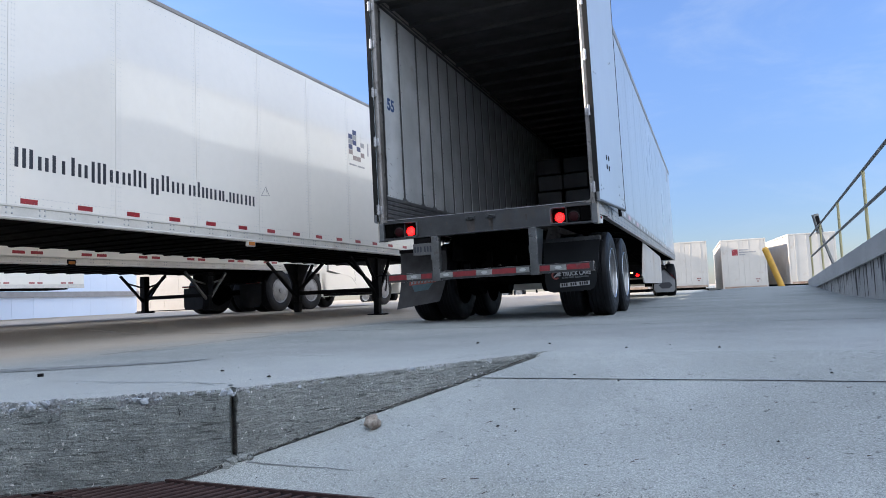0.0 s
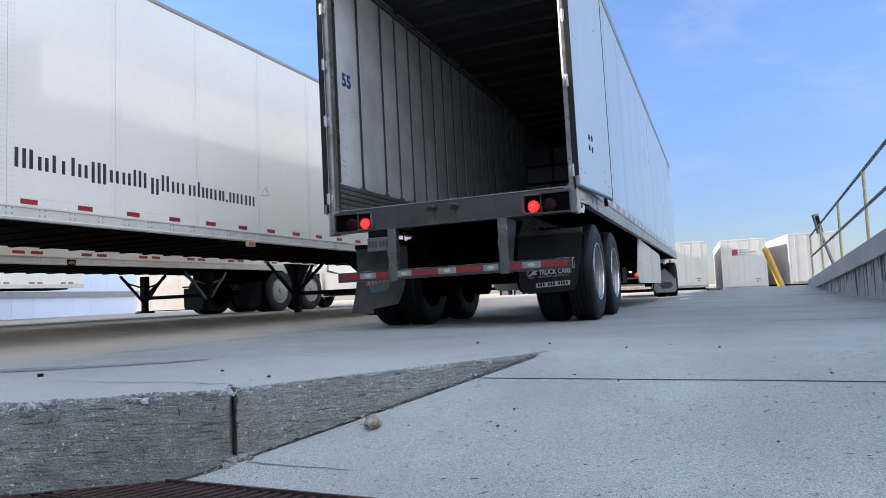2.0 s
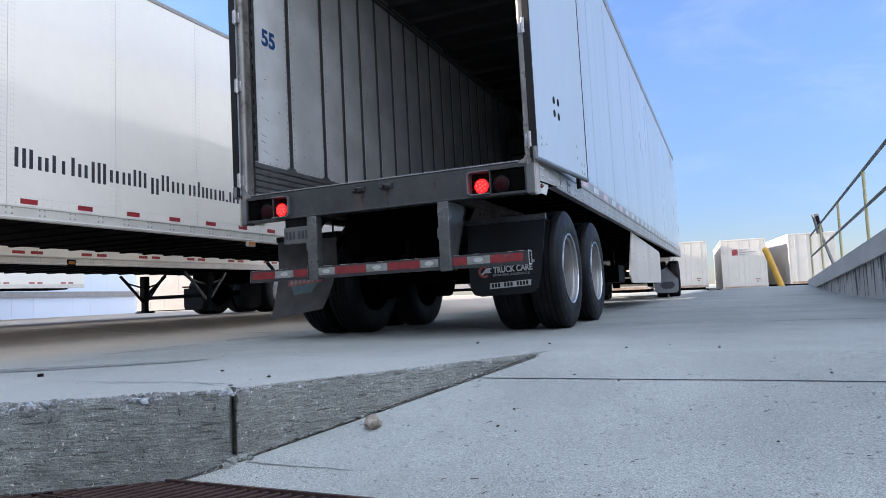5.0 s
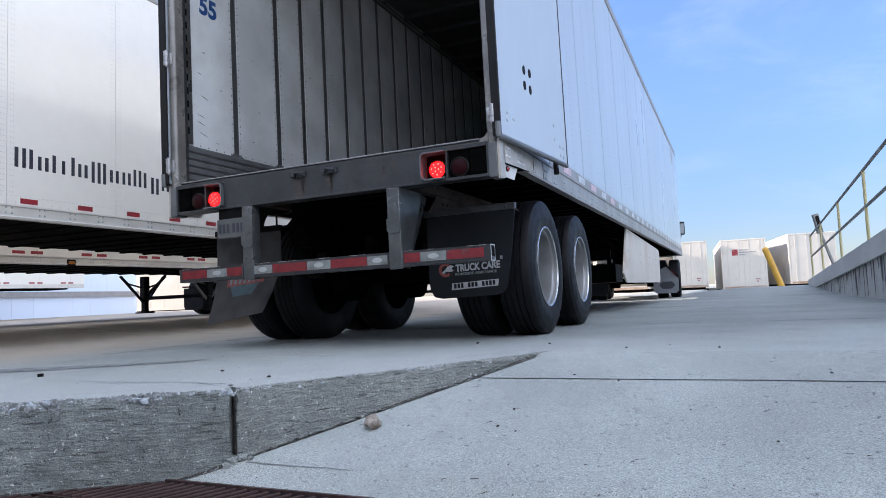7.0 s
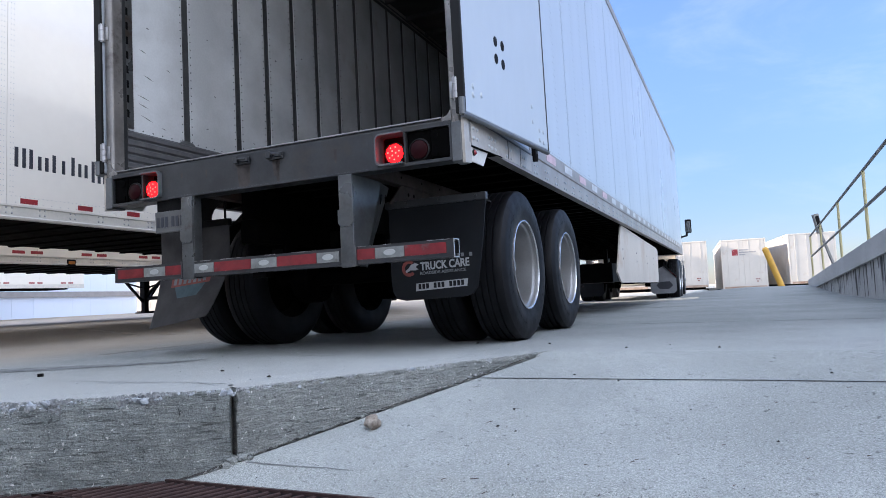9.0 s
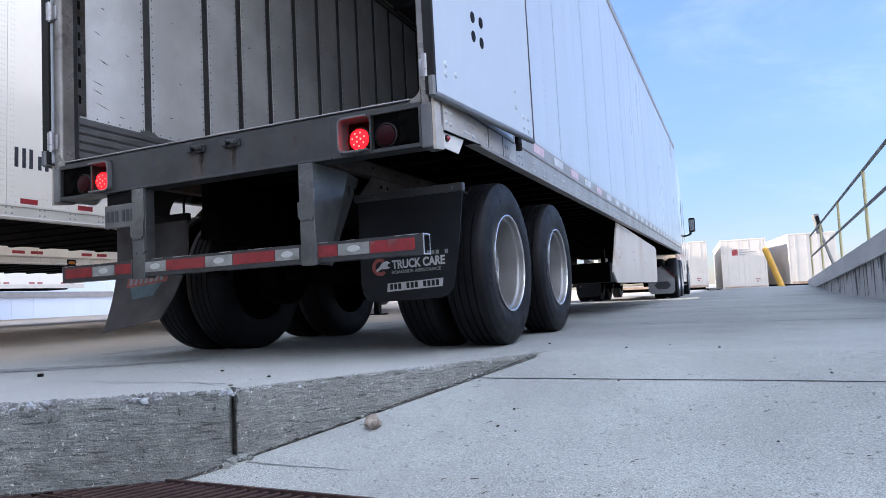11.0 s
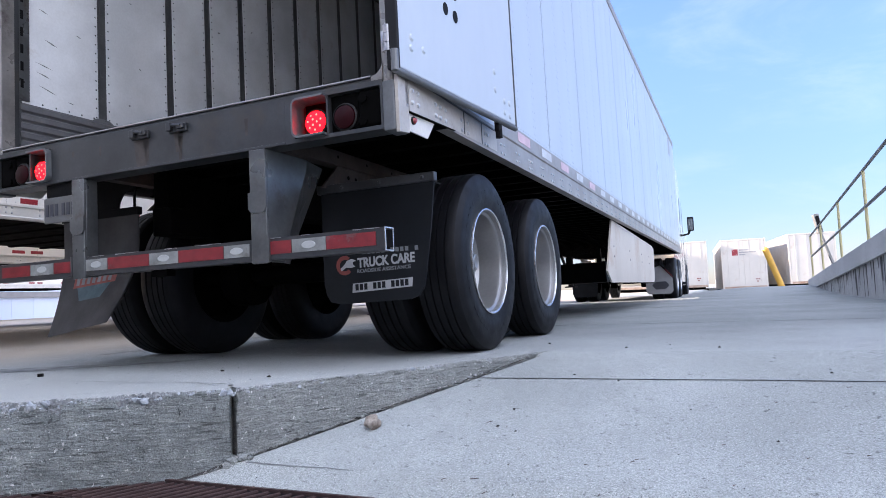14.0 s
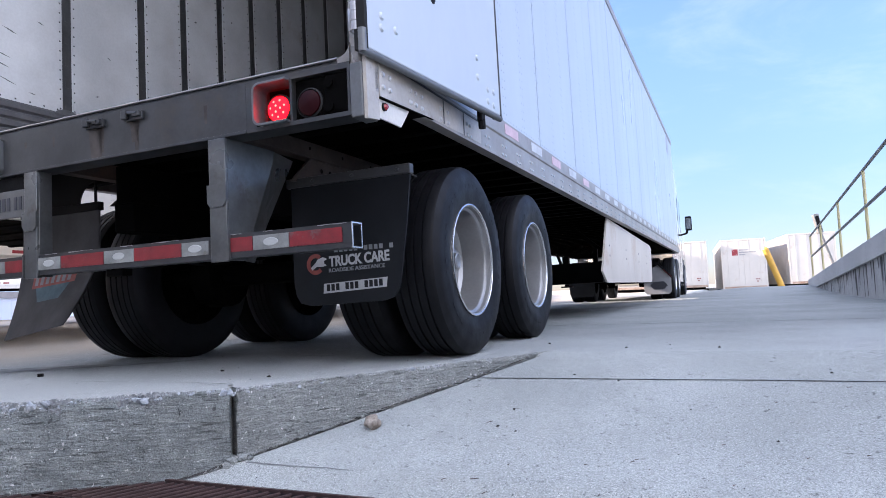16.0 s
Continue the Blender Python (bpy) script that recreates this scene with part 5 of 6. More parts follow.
for s in (-1, 1):
    bm = B()
    xo, xi = s * 0.624, s * 0.535
    box(bm, *sorted((xo, xi)), -0.022, -0.006, 0.495, 1.016, 0.004)
    if s < 0:
        box(bm, xi - 0.006, xi, -0.007, 0.062, 0.50, 1.016, 0.002)
    else:
        prism(bm, [(-0.007, 1.016), (0.31, 1.016), (0.30, 0.96), (0.14, 0.62), (0.10, 0.50), (-0.007, 0.50)], "x", xo - 0.008, xo)
        # bent flange along the gusset's sloping edge
        edge = [(0.31, 1.016), (0.30, 0.96), (0.14, 0.62), (0.10, 0.50)]
        outer = [(0.545, 1.016), (0.53, 0.99), (0.315, 0.66), (0.23, 0.50)]
        g = [[bm.verts.new((xo - 0.004 - d, y, z)) for y, z in line] for line, d in ((edge, 0.0), (outer, 0.06), (outer, 0.067), (edge, 0.008))]
        for r0, r1 in zip(g, g[1:] + g[:1]):
            for k in range(3):
                bm.faces.new((r0[k], r0[k + 1], r1[k + 1], r1[k]))
    prism(bm, [(s * 0.530, 0.82), (s * 0.530, 0.745), (s * 0.546, 0.725), (s * 0.612, 0.725), (s * 0.630, 0.75), (s * 0.630, 0.82)], "y", -0.030, -0.022)
    box(bm, *sorted((s * 0.626, s * 0.634)), -0.026, 0.07, 0.500, 0.612)
    tpart("guard_strut", bm, M_STRUT, "galvanised guard strut with gussets")
# number plate
bm = B()
box(bm, -0.868, -0.612, 0.0, 0.014, 0.806, 0.945, 0.006)
plate = tpart("number_plate", bm, M_PLATE)
bm = B()
for k in range(6):
    x = -0.850 + 0.036 * k + (0.016 if k > 2 else 0)
    box(bm, x, x + 0.022, -0.003, 0.0, 0.842, 0.908)
part("plate_bars", bm, M_LETTER, plate)
bm = B()
box(bm, -0.86, -0.65, 0.014, 0.05, 0.86, 1.016)
tpart("plate_bracket", bm, M_BLACK)

# mud flaps
FY = 0.515
bm = B()
prism(bm, [(0.565, 0.875), (1.218, 0.875), (1.190, 0.65), (1.152, 0.42), (1.138, 0.355), (1.11, 0.315), (1.06, 0.300), (0.66, 0.291), (0.60, 0.305), (0.575, 0.345), (0.565, 0.40)], "y", FY, FY + 0.012)
flap = tpart("mud_flap", bm, M_FLAP, "black rubber mud flap with a printed truck service panel")
bm = B()
box(bm, 0.545, 1.225, FY - 0.012, FY + 0.028, 0.872, 0.918, 0.004)
rivets(bm, [(0.70, FY - 0.012, 0.895), (0.92, FY - 0.012, 0.895), (1.16, FY - 0.012, 0.895)], "-y", 0.012, 0.006, 8)
rod(bm, (1.224, FY, 0.866), (1.250, FY, 0.852), 0.005, 6)
part("flap_bracket", bm, M_GALV, flap)
flat = lambda x, z, lean=0.0: Matrix(((1, 0, 0, x), (0, 0, -1, FY - 0.0015), (lean, 1, 0, z), (0, 0, 0, 1)))
lettering("print", "TRUCK CARE", 0.047, flat(0.770, 0.475, 0.03), M_PRINT, flap, "pale printed words", 0.80, 0.045)
lettering("print", "ROADSIDE ASSISTANCE", 0.018, flat(0.764, 0.447, 0.02), M_DIMPRINT, flap, "", 1.12)
for k in range(12):
    if k in (5, 10):
        continue
    bm = B()
    box(bm, 0.800 + k * 0.027, 0.818 + k * 0.027, FY - 0.0025, FY, 0.541, 0.563)
    part("print_bar", bm, M_DIMPRINT, flap)
bm = B()
prism(bm, [(0.732, 0.347), (1.073, 0.363), (1.080, 0.408), (0.737, 0.394)], "y", FY - 0.0025, FY)
part("number_panel", bm, M_PRINT, flap, "pale panel with a dark bar")
for k in range(12):
    if k in (3, 7):
        continue
    bm = B()
    box(bm, 0.752 + k * 0.0258, 0.770 + k * 0.0258, FY - 0.004, FY - 0.0024, 0.358 + k * 0.001, 0.390 + k * 0.001)
    part("number_bar", bm, M_FLAP, flap)
bm = B()
ring = [(0.692 + r * math.cos(t), 0.490 + r * math.sin(t)) for r, ts in ((0.050, [0.9 + 4.6 * k / 20 for k in range(21)]), (0.030, [0.9 + 4.6 * k / 20 for k in range(20, -1, -1)])) for t in ts]
prism(bm, ring, "y", FY - 0.0025, FY)
part("emblem", bm, M_REDPRINT, flap, "faded red ring emblem")
bm = B()
prism(bm, [(0.667, 0.474), (0.674, 0.462), (0.700, 0.478), (0.735, 0.476), (0.757, 0.482), (0.742, 0.491), (0.742, 0.503), (0.760, 0.512), (0.735, 0.522), (0.706, 0.512), (0.692, 0.494)], "y", FY - 0.004, FY - 0.0024)
part("emblem_wrench", bm, M_PRINT, flap)
# the other flap, bent out and curled to the rear
def flap_pt(u, v, off=0.0):
    k = max(0.0, v - 0.3) / 0.7
    return (-1.215 + 0.61 * u - 0.04 * k ** 2, 0.385 - k ** 1.7 * (0.09 + 0.11 * u) - off, 0.90 - (0.715 - 0.075 * u) * v)


bm = B()
nu, nv = 10, 14
rows = []
for j in range(nv + 1):
    v = j / nv
    row = []
    for i in range(nu + 1):
        u = i / nu
        row.append(flap_pt(u, v))
    rows.append(row)
for off in (0.0, 0.012):
    vv = [[bm.verts.new((p[0], p[1] + off, p[2])) for p in r] for r in rows]
    for r0, r1 in zip(vv, vv[1:]):
        for i in range(nu):
            bm.faces.new((r0[i], r0[i + 1], r1[i + 1], r1[i]))
flap2 = tpart("mud_flap", bm, M_GREYFLAP, "dusty bent mud flap with a faded shield print", smooth=True)
bm = B()
box(bm, -1.225, -0.595, 0.375, 0.412, 0.872, 0.918, 0.004)
part("flap_bracket", bm, M_BLACK, flap2)
bm = B()
arc = [(-0.765 + 0.125 * (1 - math.cos(t)), 0.905 + 0.13 * math.sin(t)) for t in [math.pi / 2 * k / 8 for k in range(9)]]
prism(bm, [(-1.03, 0.905)] + arc + [(-0.64, 1.11), (-1.03, 1.11)], "y", 0.395, 0.403)
part("flap_hanger", bm, M_BLACK, flap2, "black curved hanger plate")
bm = B()
rod(bm, (-0.642, 0.40, 0.905), (-0.642, 0.40, 1.11), 0.008, 8)
part("hanger_rod", bm, M_BLACK, flap2)

for nm, us, v0, v1, off, mm in (("shield", (0.20, 0.80), 0.50, 0.62, 0.003, M_REDPRINT), ("shield_base", (0.26, 0.74), 0.62, 0.74, 0.003, M_TEALPRINT)):
    bm = B()
    g = [[bm.verts.new(flap_pt(us[0] + (us[1] - us[0]) * (0.5 + (i / 8 - 0.5) * (1 - 0.35 * (j / 5) * (nm == "shield_base"))), v0 + (v1 - v0) * j / 5, off)) for i in range(9)] for j in range(6)]
    for r0, r1 in zip(g, g[1:]):
        for i in range(8):
            bm.faces.new((r0[i], r0[i + 1], r1[i + 1], r1[i]))
    part(nm, bm, mm, flap2)
bm = B()
for k in range(7):
    u0 = 0.24 + 0.075 * k
    bm.faces.new([bm.verts.new(flap_pt(u, v, 0.005)) for u, v in ((u0, 0.525), (u0 + 0.045, 0.525), (u0 + 0.045, 0.60), (u0, 0.60))])
part("shield_bars", bm, M_DIMPRINT, flap2)

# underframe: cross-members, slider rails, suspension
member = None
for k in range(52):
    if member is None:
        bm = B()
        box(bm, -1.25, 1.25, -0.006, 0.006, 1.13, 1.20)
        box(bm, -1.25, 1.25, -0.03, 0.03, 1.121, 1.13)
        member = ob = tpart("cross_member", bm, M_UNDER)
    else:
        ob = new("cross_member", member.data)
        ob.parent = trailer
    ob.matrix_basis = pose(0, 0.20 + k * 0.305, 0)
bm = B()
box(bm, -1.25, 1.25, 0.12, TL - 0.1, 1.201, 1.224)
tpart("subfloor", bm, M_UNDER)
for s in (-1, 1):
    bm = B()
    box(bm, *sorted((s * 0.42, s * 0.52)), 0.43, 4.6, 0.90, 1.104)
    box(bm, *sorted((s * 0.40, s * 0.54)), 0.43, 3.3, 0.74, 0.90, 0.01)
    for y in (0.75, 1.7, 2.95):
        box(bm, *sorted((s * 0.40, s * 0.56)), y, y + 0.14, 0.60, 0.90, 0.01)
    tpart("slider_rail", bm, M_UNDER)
    bm = B()
    box(bm, *sorted((s * 0.545, s * 0.62)), 0.09, 4.6, 1.036, 1.119, 0.004)
    rail = tpart("frame_rail", bm, M_RUSTRAIL, "rust-stained steel frame rail")
    for k in range(5):
        bm = B()
        rod(bm, (s * 0.6195, 0.30 + 0.31 * k, 1.085), (s * 0.6212, 0.30 + 0.31 * k, 1.085), 0.009, 8)
        part("bolt_hole", bm, M_UNDER, rail)
    bm = B()
    prism(bm, [(0.62, 1.035), (1.35, 1.035), (1.30, 0.93), (0.60, 0.91), (0.46, 0.90)], "x", *sorted((s * 0.598, s * 0.612)))
    hanger = tpart("slider_hanger", bm, M_RUSTRAIL, "rust-stained suspension hanger plate")
    for y in (0.72, 0.80, 1.1):
        bm = B()
        rod(bm, (s * 0.611, y, 0.985), (s * 0.614, y, 0.985), 0.012, 8)
        part("bolt_hole", bm, M_UNDER, hanger)
    for y in AXLES:
        bm = B()
        rod(bm, (s * 0.47, y + 0.25, 0.62), (s * 0.47, y + 0.25, 0.88), 0.12, 14)
        beam(bm, (s * 0.47, y - 0.45, 0.66), (s * 0.47, y + 0.3, 0.56), 0.08, 0.10)
        tpart("air_spring", bm, M_BLACK, smooth=True)
bm = B()
rod(bm, (-0.9, 3.9, 0.80), (0.9, 3.9, 0.80), 0.12, 16)
tpart("air_tank", bm, M_BLACK, smooth=True)
bm = B()
rod(bm, (-0.2, 0.8, 0.6), (0.25, 1.6, 0.7), 0.05, 10)
tpart("brake_pipe", bm, M_UNDER)
bm = B()
box(bm, -0.10, 0.0, 0.0, 0.06, 0.475, 0.51, 0.004)
tpart("guard_tab", bm, M_UNDER)
trailer_wheels = tandem(trailer, AXLES, "rim")
for w, _ in trailer_wheels:
    w.location.z -= 0.0084 * w.location.x

# aerodynamic skirts
for s in (1, -1):
    bm = B()
    x = s * 1.24
    prism(bm, [(5.72, 1.12), (10.0, 1.01), (10.24, 0.96), (10.12, 0.45), (10.06, 0.39), (9.92, 0.365), (5.56, 0.365), (5.46, 0.375), (5.22, 0.49)], "x", *sorted((x, x - s * 0.02)))
    sk = tpart("side_skirt", bm, M_OLDWHITE, "white plastic side skirt")
    bm = B()
    pts = [(x if s > 0 else x, y, z) for y in (5.75, 7.1, 8.4, 9.4) for z in (0.68, 0.80)]
    part("skirt_bolts", rivets(bm, pts, "+x" if s > 0 else "-x", 0.016, 0.006, 8), M_GREYDECAL, sk)["kind"] = "stuff"
    for y in (5.8, 7.5, 9.3):
        bm = B()
        beam(bm, (s * 1.2, y, 0.7), (s * 0.8, y, 1.05), 0.04, 0.04)
        part("skirt_brace", bm, M_UNDER, sk)
# black box slung across the underframe
bm = B()
box(bm, -1.0, 0.36, 10.3, 11.2, 0.42, 0.80, 0.015)
for x in (-0.7, 0.2):
    box(bm, x - 0.04, x + 0.04, 10.5, 10.58, 0.80, 1.104)
tpart("underbody_box", bm, M_BLACK, "black steel box under the trailer")
# raised landing gear
for s in (-1, 1):
    bm = B()
    box(bm, s * 0.85 - 0.07, s * 0.85 + 0.07, 12.6, 12.74, 0.50, 1.05, 0.01)
    box(bm, s * 0.85 - 0.05, s * 0.85 + 0.05, 12.62, 12.72, 0.38, 0.52)
    box(bm, s * 0.85 - 0.12, s * 0.85 + 0.12, 12.55, 12.79, 0.36, 0.39, 0.008)
    beam(bm, (s * 0.85, 12.6, 0.6), (s * 0.85, 11.9, 1.05), 0.05, 0.05)
    tpart("landing_leg", bm, M_BLACK)
bm = B()
box(bm, -0.85, 0.85, 12.65, 12.70, 0.72, 0.80)
tpart("landing_cross_bar", bm, M_BLACK)

# goods inside: a wrapped load that rides with the trailer
cargo = thing("pallet_load", "shrink-wrapped pallet load standing in the dark trailer", "pallet load")
bm = B()
for k in range(6):
    box(bm, -1.0 + k * 0.19, -0.87 + k * 0.19, 7.0, 8.1, FLOOR + 0.12, FLOOR + 0.14)
for x in (-1.0, -0.48, 0.03):
    box(bm, x, x + 0.09, 7.0, 8.1, FLOOR, FLOOR + 0.12)
part("pallet", bm, M_WOODF, cargo)
for i in range(2):
    for k in range(5):
        bm = B()
        w = 0.012 * ((i * 3 + k * 2) % 4)
        box(bm, -0.995 + i * 0.553 + w, -0.447 + i * 0.553 + w, 7.0 + w, 8.1, FLOOR + 0.145 + 0.352 * k, FLOOR + 0.494 + 0.352 * k, 0.03)
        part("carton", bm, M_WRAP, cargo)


# ---- tractors ----
def tractor(name, label, kind="rim"):
    """A sleeper tractor; origin on the ground under its fifth wheel, nose along +y."""
    t = thing(name, label, "truck")
    P = lambda nm, bm, m, lab="", smooth=False, parent=None: part(nm, bm, m, parent or t, lab, smooth)
    for s in (-1, 1):
        bm = B()
        box(bm, *sorted((s * 0.38, s * 0.46)), -1.5, 5.6, 0.72, 0.98)
        P("frame_rail", bm, M_BLACK)
    bm = B()
    box(bm, -0.46, 0.46, -0.5, 0.5, 1.0, 1.12, 0.02)
    P("fifth_wheel", bm, M_BLACK)
    ws = tandem(t, (-0.40, 0.90), kind)
    for s in (-1, 1):
        ws.append((wheel(t, s * 1.08, 4.95, AXLE_Z, "cover", s > 0), s))
    bm = B()
    rod(bm, (-1.0, 4.95, AXLE_Z), (1.0, 4.95, AXLE_Z), 0.07, 10)
    P("front_axle", bm, M_UNDER)
    # sleeper and cab in one shell, with a sloping windscreen and bonnet
    prof = [(1.75, 0.95), (1.75, 3.55), (2.1, 3.88), (3.3, 3.78), (3.95, 3.05), (4.45, 2.12), (5.75, 1.92), (6.15, 1.55), (6.2, 0.75), (5.55, 0.62),
            (5.50, 1.02), (5.22, 1.20), (4.68, 1.20), (4.40, 1.02), (4.36, 0.55), (3.2, 0.55), (3.1, 0.95)]
    bm = B()
    prism(bm, prof, "x", -1.20, 1.20)
    bmesh.ops.bevel(bm, geom=[e for e in bm.edges if abs(e.verts[0].co.x - e.verts[1].co.x) < 0.01], offset=0.09, segments=3, affect="EDGES")
    P("cab", bm, M_WHITE, "white cab and sleeper", True)
    for s in (-1, 1):
        bm = B()
        prism(bm, [(3.28, 2.15), (4.2, 2.15), (3.86, 2.86), (3.28, 2.92)], "x", *sorted((s * 1.196, s * 1.204)))
        P("side_window", bm, M_GLASS)
        for y in (3.2, 4.3):
            bm = B()
            box(bm, *sorted((s * 1.199, s * 1.204)), y, y + 0.012, 0.75, 2.9)
            P("door_gap", bm, M_RUBBER)
        bm = B()
        box(bm, *sorted((s * 1.2, s * 1.23)), 3.35, 3.52, 1.78, 1.82, 0.006)
        P("door_handle", bm, M_BLACK)
        bm = B()
        prism(bm, [(0.05, 1.12), (1.74, 1.12), (1.74, 0.40), (1.42, 0.40), (1.42, 0.95), (0.05, 1.02)], "x", *sorted((s * 1.19, s * 1.17)))
        prism(bm, [(1.5, 0.95), (4.3, 0.95), (4.3, 0.32), (1.5, 0.32)], "x", *sorted((s * 1.19, s * 1.16)))
        P("chassis_fairing", bm, M_WHITE, "white chassis fairing")
        # near-black strip paints the shadowed sill along the fairing's foot
        bm = B()
        box(bm, *sorted((s * 1.192, s * 1.195)), 1.55, 4.25, 0.33, 0.42)
        P("fairing_sill", bm, M_UNDER)
        bm = B()
        rod(bm, (s * 0.85, 1.9, 0.66), (s * 0.85, 3.9, 0.66), 0.28, 18)
        P("fuel_tank", bm, M_ALU, smooth=True)
        m = P("mirror", mirror_shell(s), M_BLACK, "black door mirror on an arm")
        bm = B()
        box(bm, s * 1.45 - 0.07, s * 1.45 + 0.07, 4.145, 4.150, 2.02, 2.36)
        part("mirror_glass", bm, mat("mirror_glass", (0.22, 0.24, 0.25), 0.12, 0.9, bump=0), m)
        # cab extender
        bm = B()
        prism(bm, [(1.30, 1.1), (1.76, 1.1), (1.76, 3.6), (1.45, 3.5)], "x", *sorted((s * 1.20, s * 1.17)))
        P("cab_extender", bm, M_WHITE)
        bm = B()
        prism(bm, [(s * 0.58, 0.66), (s * 0.92, 0.82), (s * 1.20, 0.50), (s * 1.20, 0.20), (s * 1.14, 0.13), (s * 0.64, 0.13), (s * 0.58, 0.2)] if name == "semi_truck" and s > 0 else [(s * 0.58, 0.66), (s * 1.20, 0.66), (s * 1.20, 0.20), (s * 1.14, 0.13), (s * 0.64, 0.13), (s * 0.58, 0.2)], "y", -1.06, -1.05)
        fl = P("mud_flap", bm, M_FLAPGREY if name == "semi_truck" and s > 0 else M_FLAP, "pale grey mud flap with a black emblem" if name == "semi_truck" and s > 0 else "")
        if name == "semi_truck" and s > 0:
            bm = B()
            prism(bm, [(s * 0.72, 0.34), (s * 0.80, 0.42), (s * 1.04, 0.43), (s * 1.12, 0.33), (s * 1.02, 0.24), (s * 0.80, 0.24)], "y", -1.066, -1.06)
            part("emblem", bm, M_LETTER, fl)
        bm = B()
        slant = name == "semi_truck" and s > 0
        ends = ((s * 0.90, 0.86), (s * 1.21, 0.53)) if slant else ((s * 0.50, 0.695), (s * 1.22, 0.695))
        beam(bm, (ends[0][0], -1.06, ends[0][1]), (ends[1][0], -1.06, ends[1][1]), 0.07, 0.04)
        hg = P("flap_hanger", bm, M_BLACK)
        bm = B()
        mid = [(ends[0][k] * 0.55 + ends[1][k] * 0.45) for k in (0, 1)]
        beam(bm, (mid[0], -1.089, mid[1]), (ends[1][0], -1.089, ends[1][1]), 0.045, 0.006)
        part("tape", bm, M_TAPER, hg)
        bm = B()
        rivets(bm, [(s * 0.35, -1.5, 0.82)], "-y", 0.05, 0.015, 14)
        P("tail_lamp", bm, M_DULL)
    if name == "semi_truck":
        bm = B()
        box(bm, -0.46, 0.46, -1.52, -1.44, 0.60, 0.98, 0.01)
        tail = P("tail_beam", bm, M_BLACK)
        for x, z, r, m in ((-0.07, 0.785, 0.045, M_HEADLAMP), (0.09, 0.675, 0.05, M_LAMP)):
            part("rear_lamp", rivets(B(), [(x, -1.52, z)], "-y", r, 0.02, 14), m, tail, "lit lamp on the tractor's tail")
    bm = B()
    prism(bm, [(4.36, 2.25), (4.02, 2.98), (3.98, 2.98), (4.32, 2.25)], "x", -1.08, 1.08)
    P("windscreen", bm, M_GLASS)
    bm = B()
    box(bm, -1.2, 1.2, 6.05, 6.3, 0.35, 0.8, 0.06)
    P("front_bumper", bm, M_WHITE)
    return t, ws


def mirror_shell(s):
    bm = B()
    box(bm, s * 1.45 - 0.095, s * 1.45 + 0.095, 4.15, 4.26, 1.98, 2.42, 0.035)
    beam(bm, (s * 1.18, 4.3, 1.86), (s * 1.38, 4.25, 1.90), 0.05, 0.05)
    beam(bm, (s * 1.38, 4.25, 1.90), (s * 1.42, 4.22, 2.05), 0.05, 0.05)
    return bm


truck, truck_wheels = tractor("semi_truck", "white sleeper tractor pushing the trailer back")
parked_truck, _ = tractor("semi_truck_parked", "white sleeper tractor parked without a trailer", "cover")
parked_truck.name = "semi_truck"
parked_truck.matrix_basis = yard_pose(13.85, -10.3 - 1.295, 0.12)


# ---- parked trailers ----
def letter_bars(root, y0, z0, length, cap):
    """A row of plain upright bars in the rhythm of a long line of lettering: (share of width, base, top)."""
    tall, low, deep = (0.0, 1.0), (0.0, 0.72), (-0.28, 0.72)
    rhythm = [(1.5, tall), (1.0, low), (0.65, (0.0, 0.92)), (0.7, low), (0.45, tall), (1.0, low), (1.45, (-0.18, 1.0)), (1.05, low), (1.0, low), (0.45, tall), (0.45, tall),
              (0.65, (0.0, 0.92)), (1.0, deep), (1.0, tall), (1.05, low), (0.7, low), (1.0, low), (0.45, tall), (0.9, low), (1.05, low), (0.85, low), (0.4, (0.0, 0.16)),
              (0.9, low), (1.1, low), (1.6, low)]
    k = length / sum(w for w, _ in rhythm)
    y = y0
    for w, (lo, hi) in rhythm:
        wide, t = w * k, 0.036
        for o in (0.08,) if w < 0.8 else (0.08, 0.55) if w < 1.4 else (0.06, 0.38, 0.68):
            bm = B()
            box(bm, TW, TW + 0.0025, y + wide * o, y + wide * o + t, z0 + lo * cap, z0 + hi * cap)
            part("lettering_bar", bm, M_LETTER, root)
        y += wide


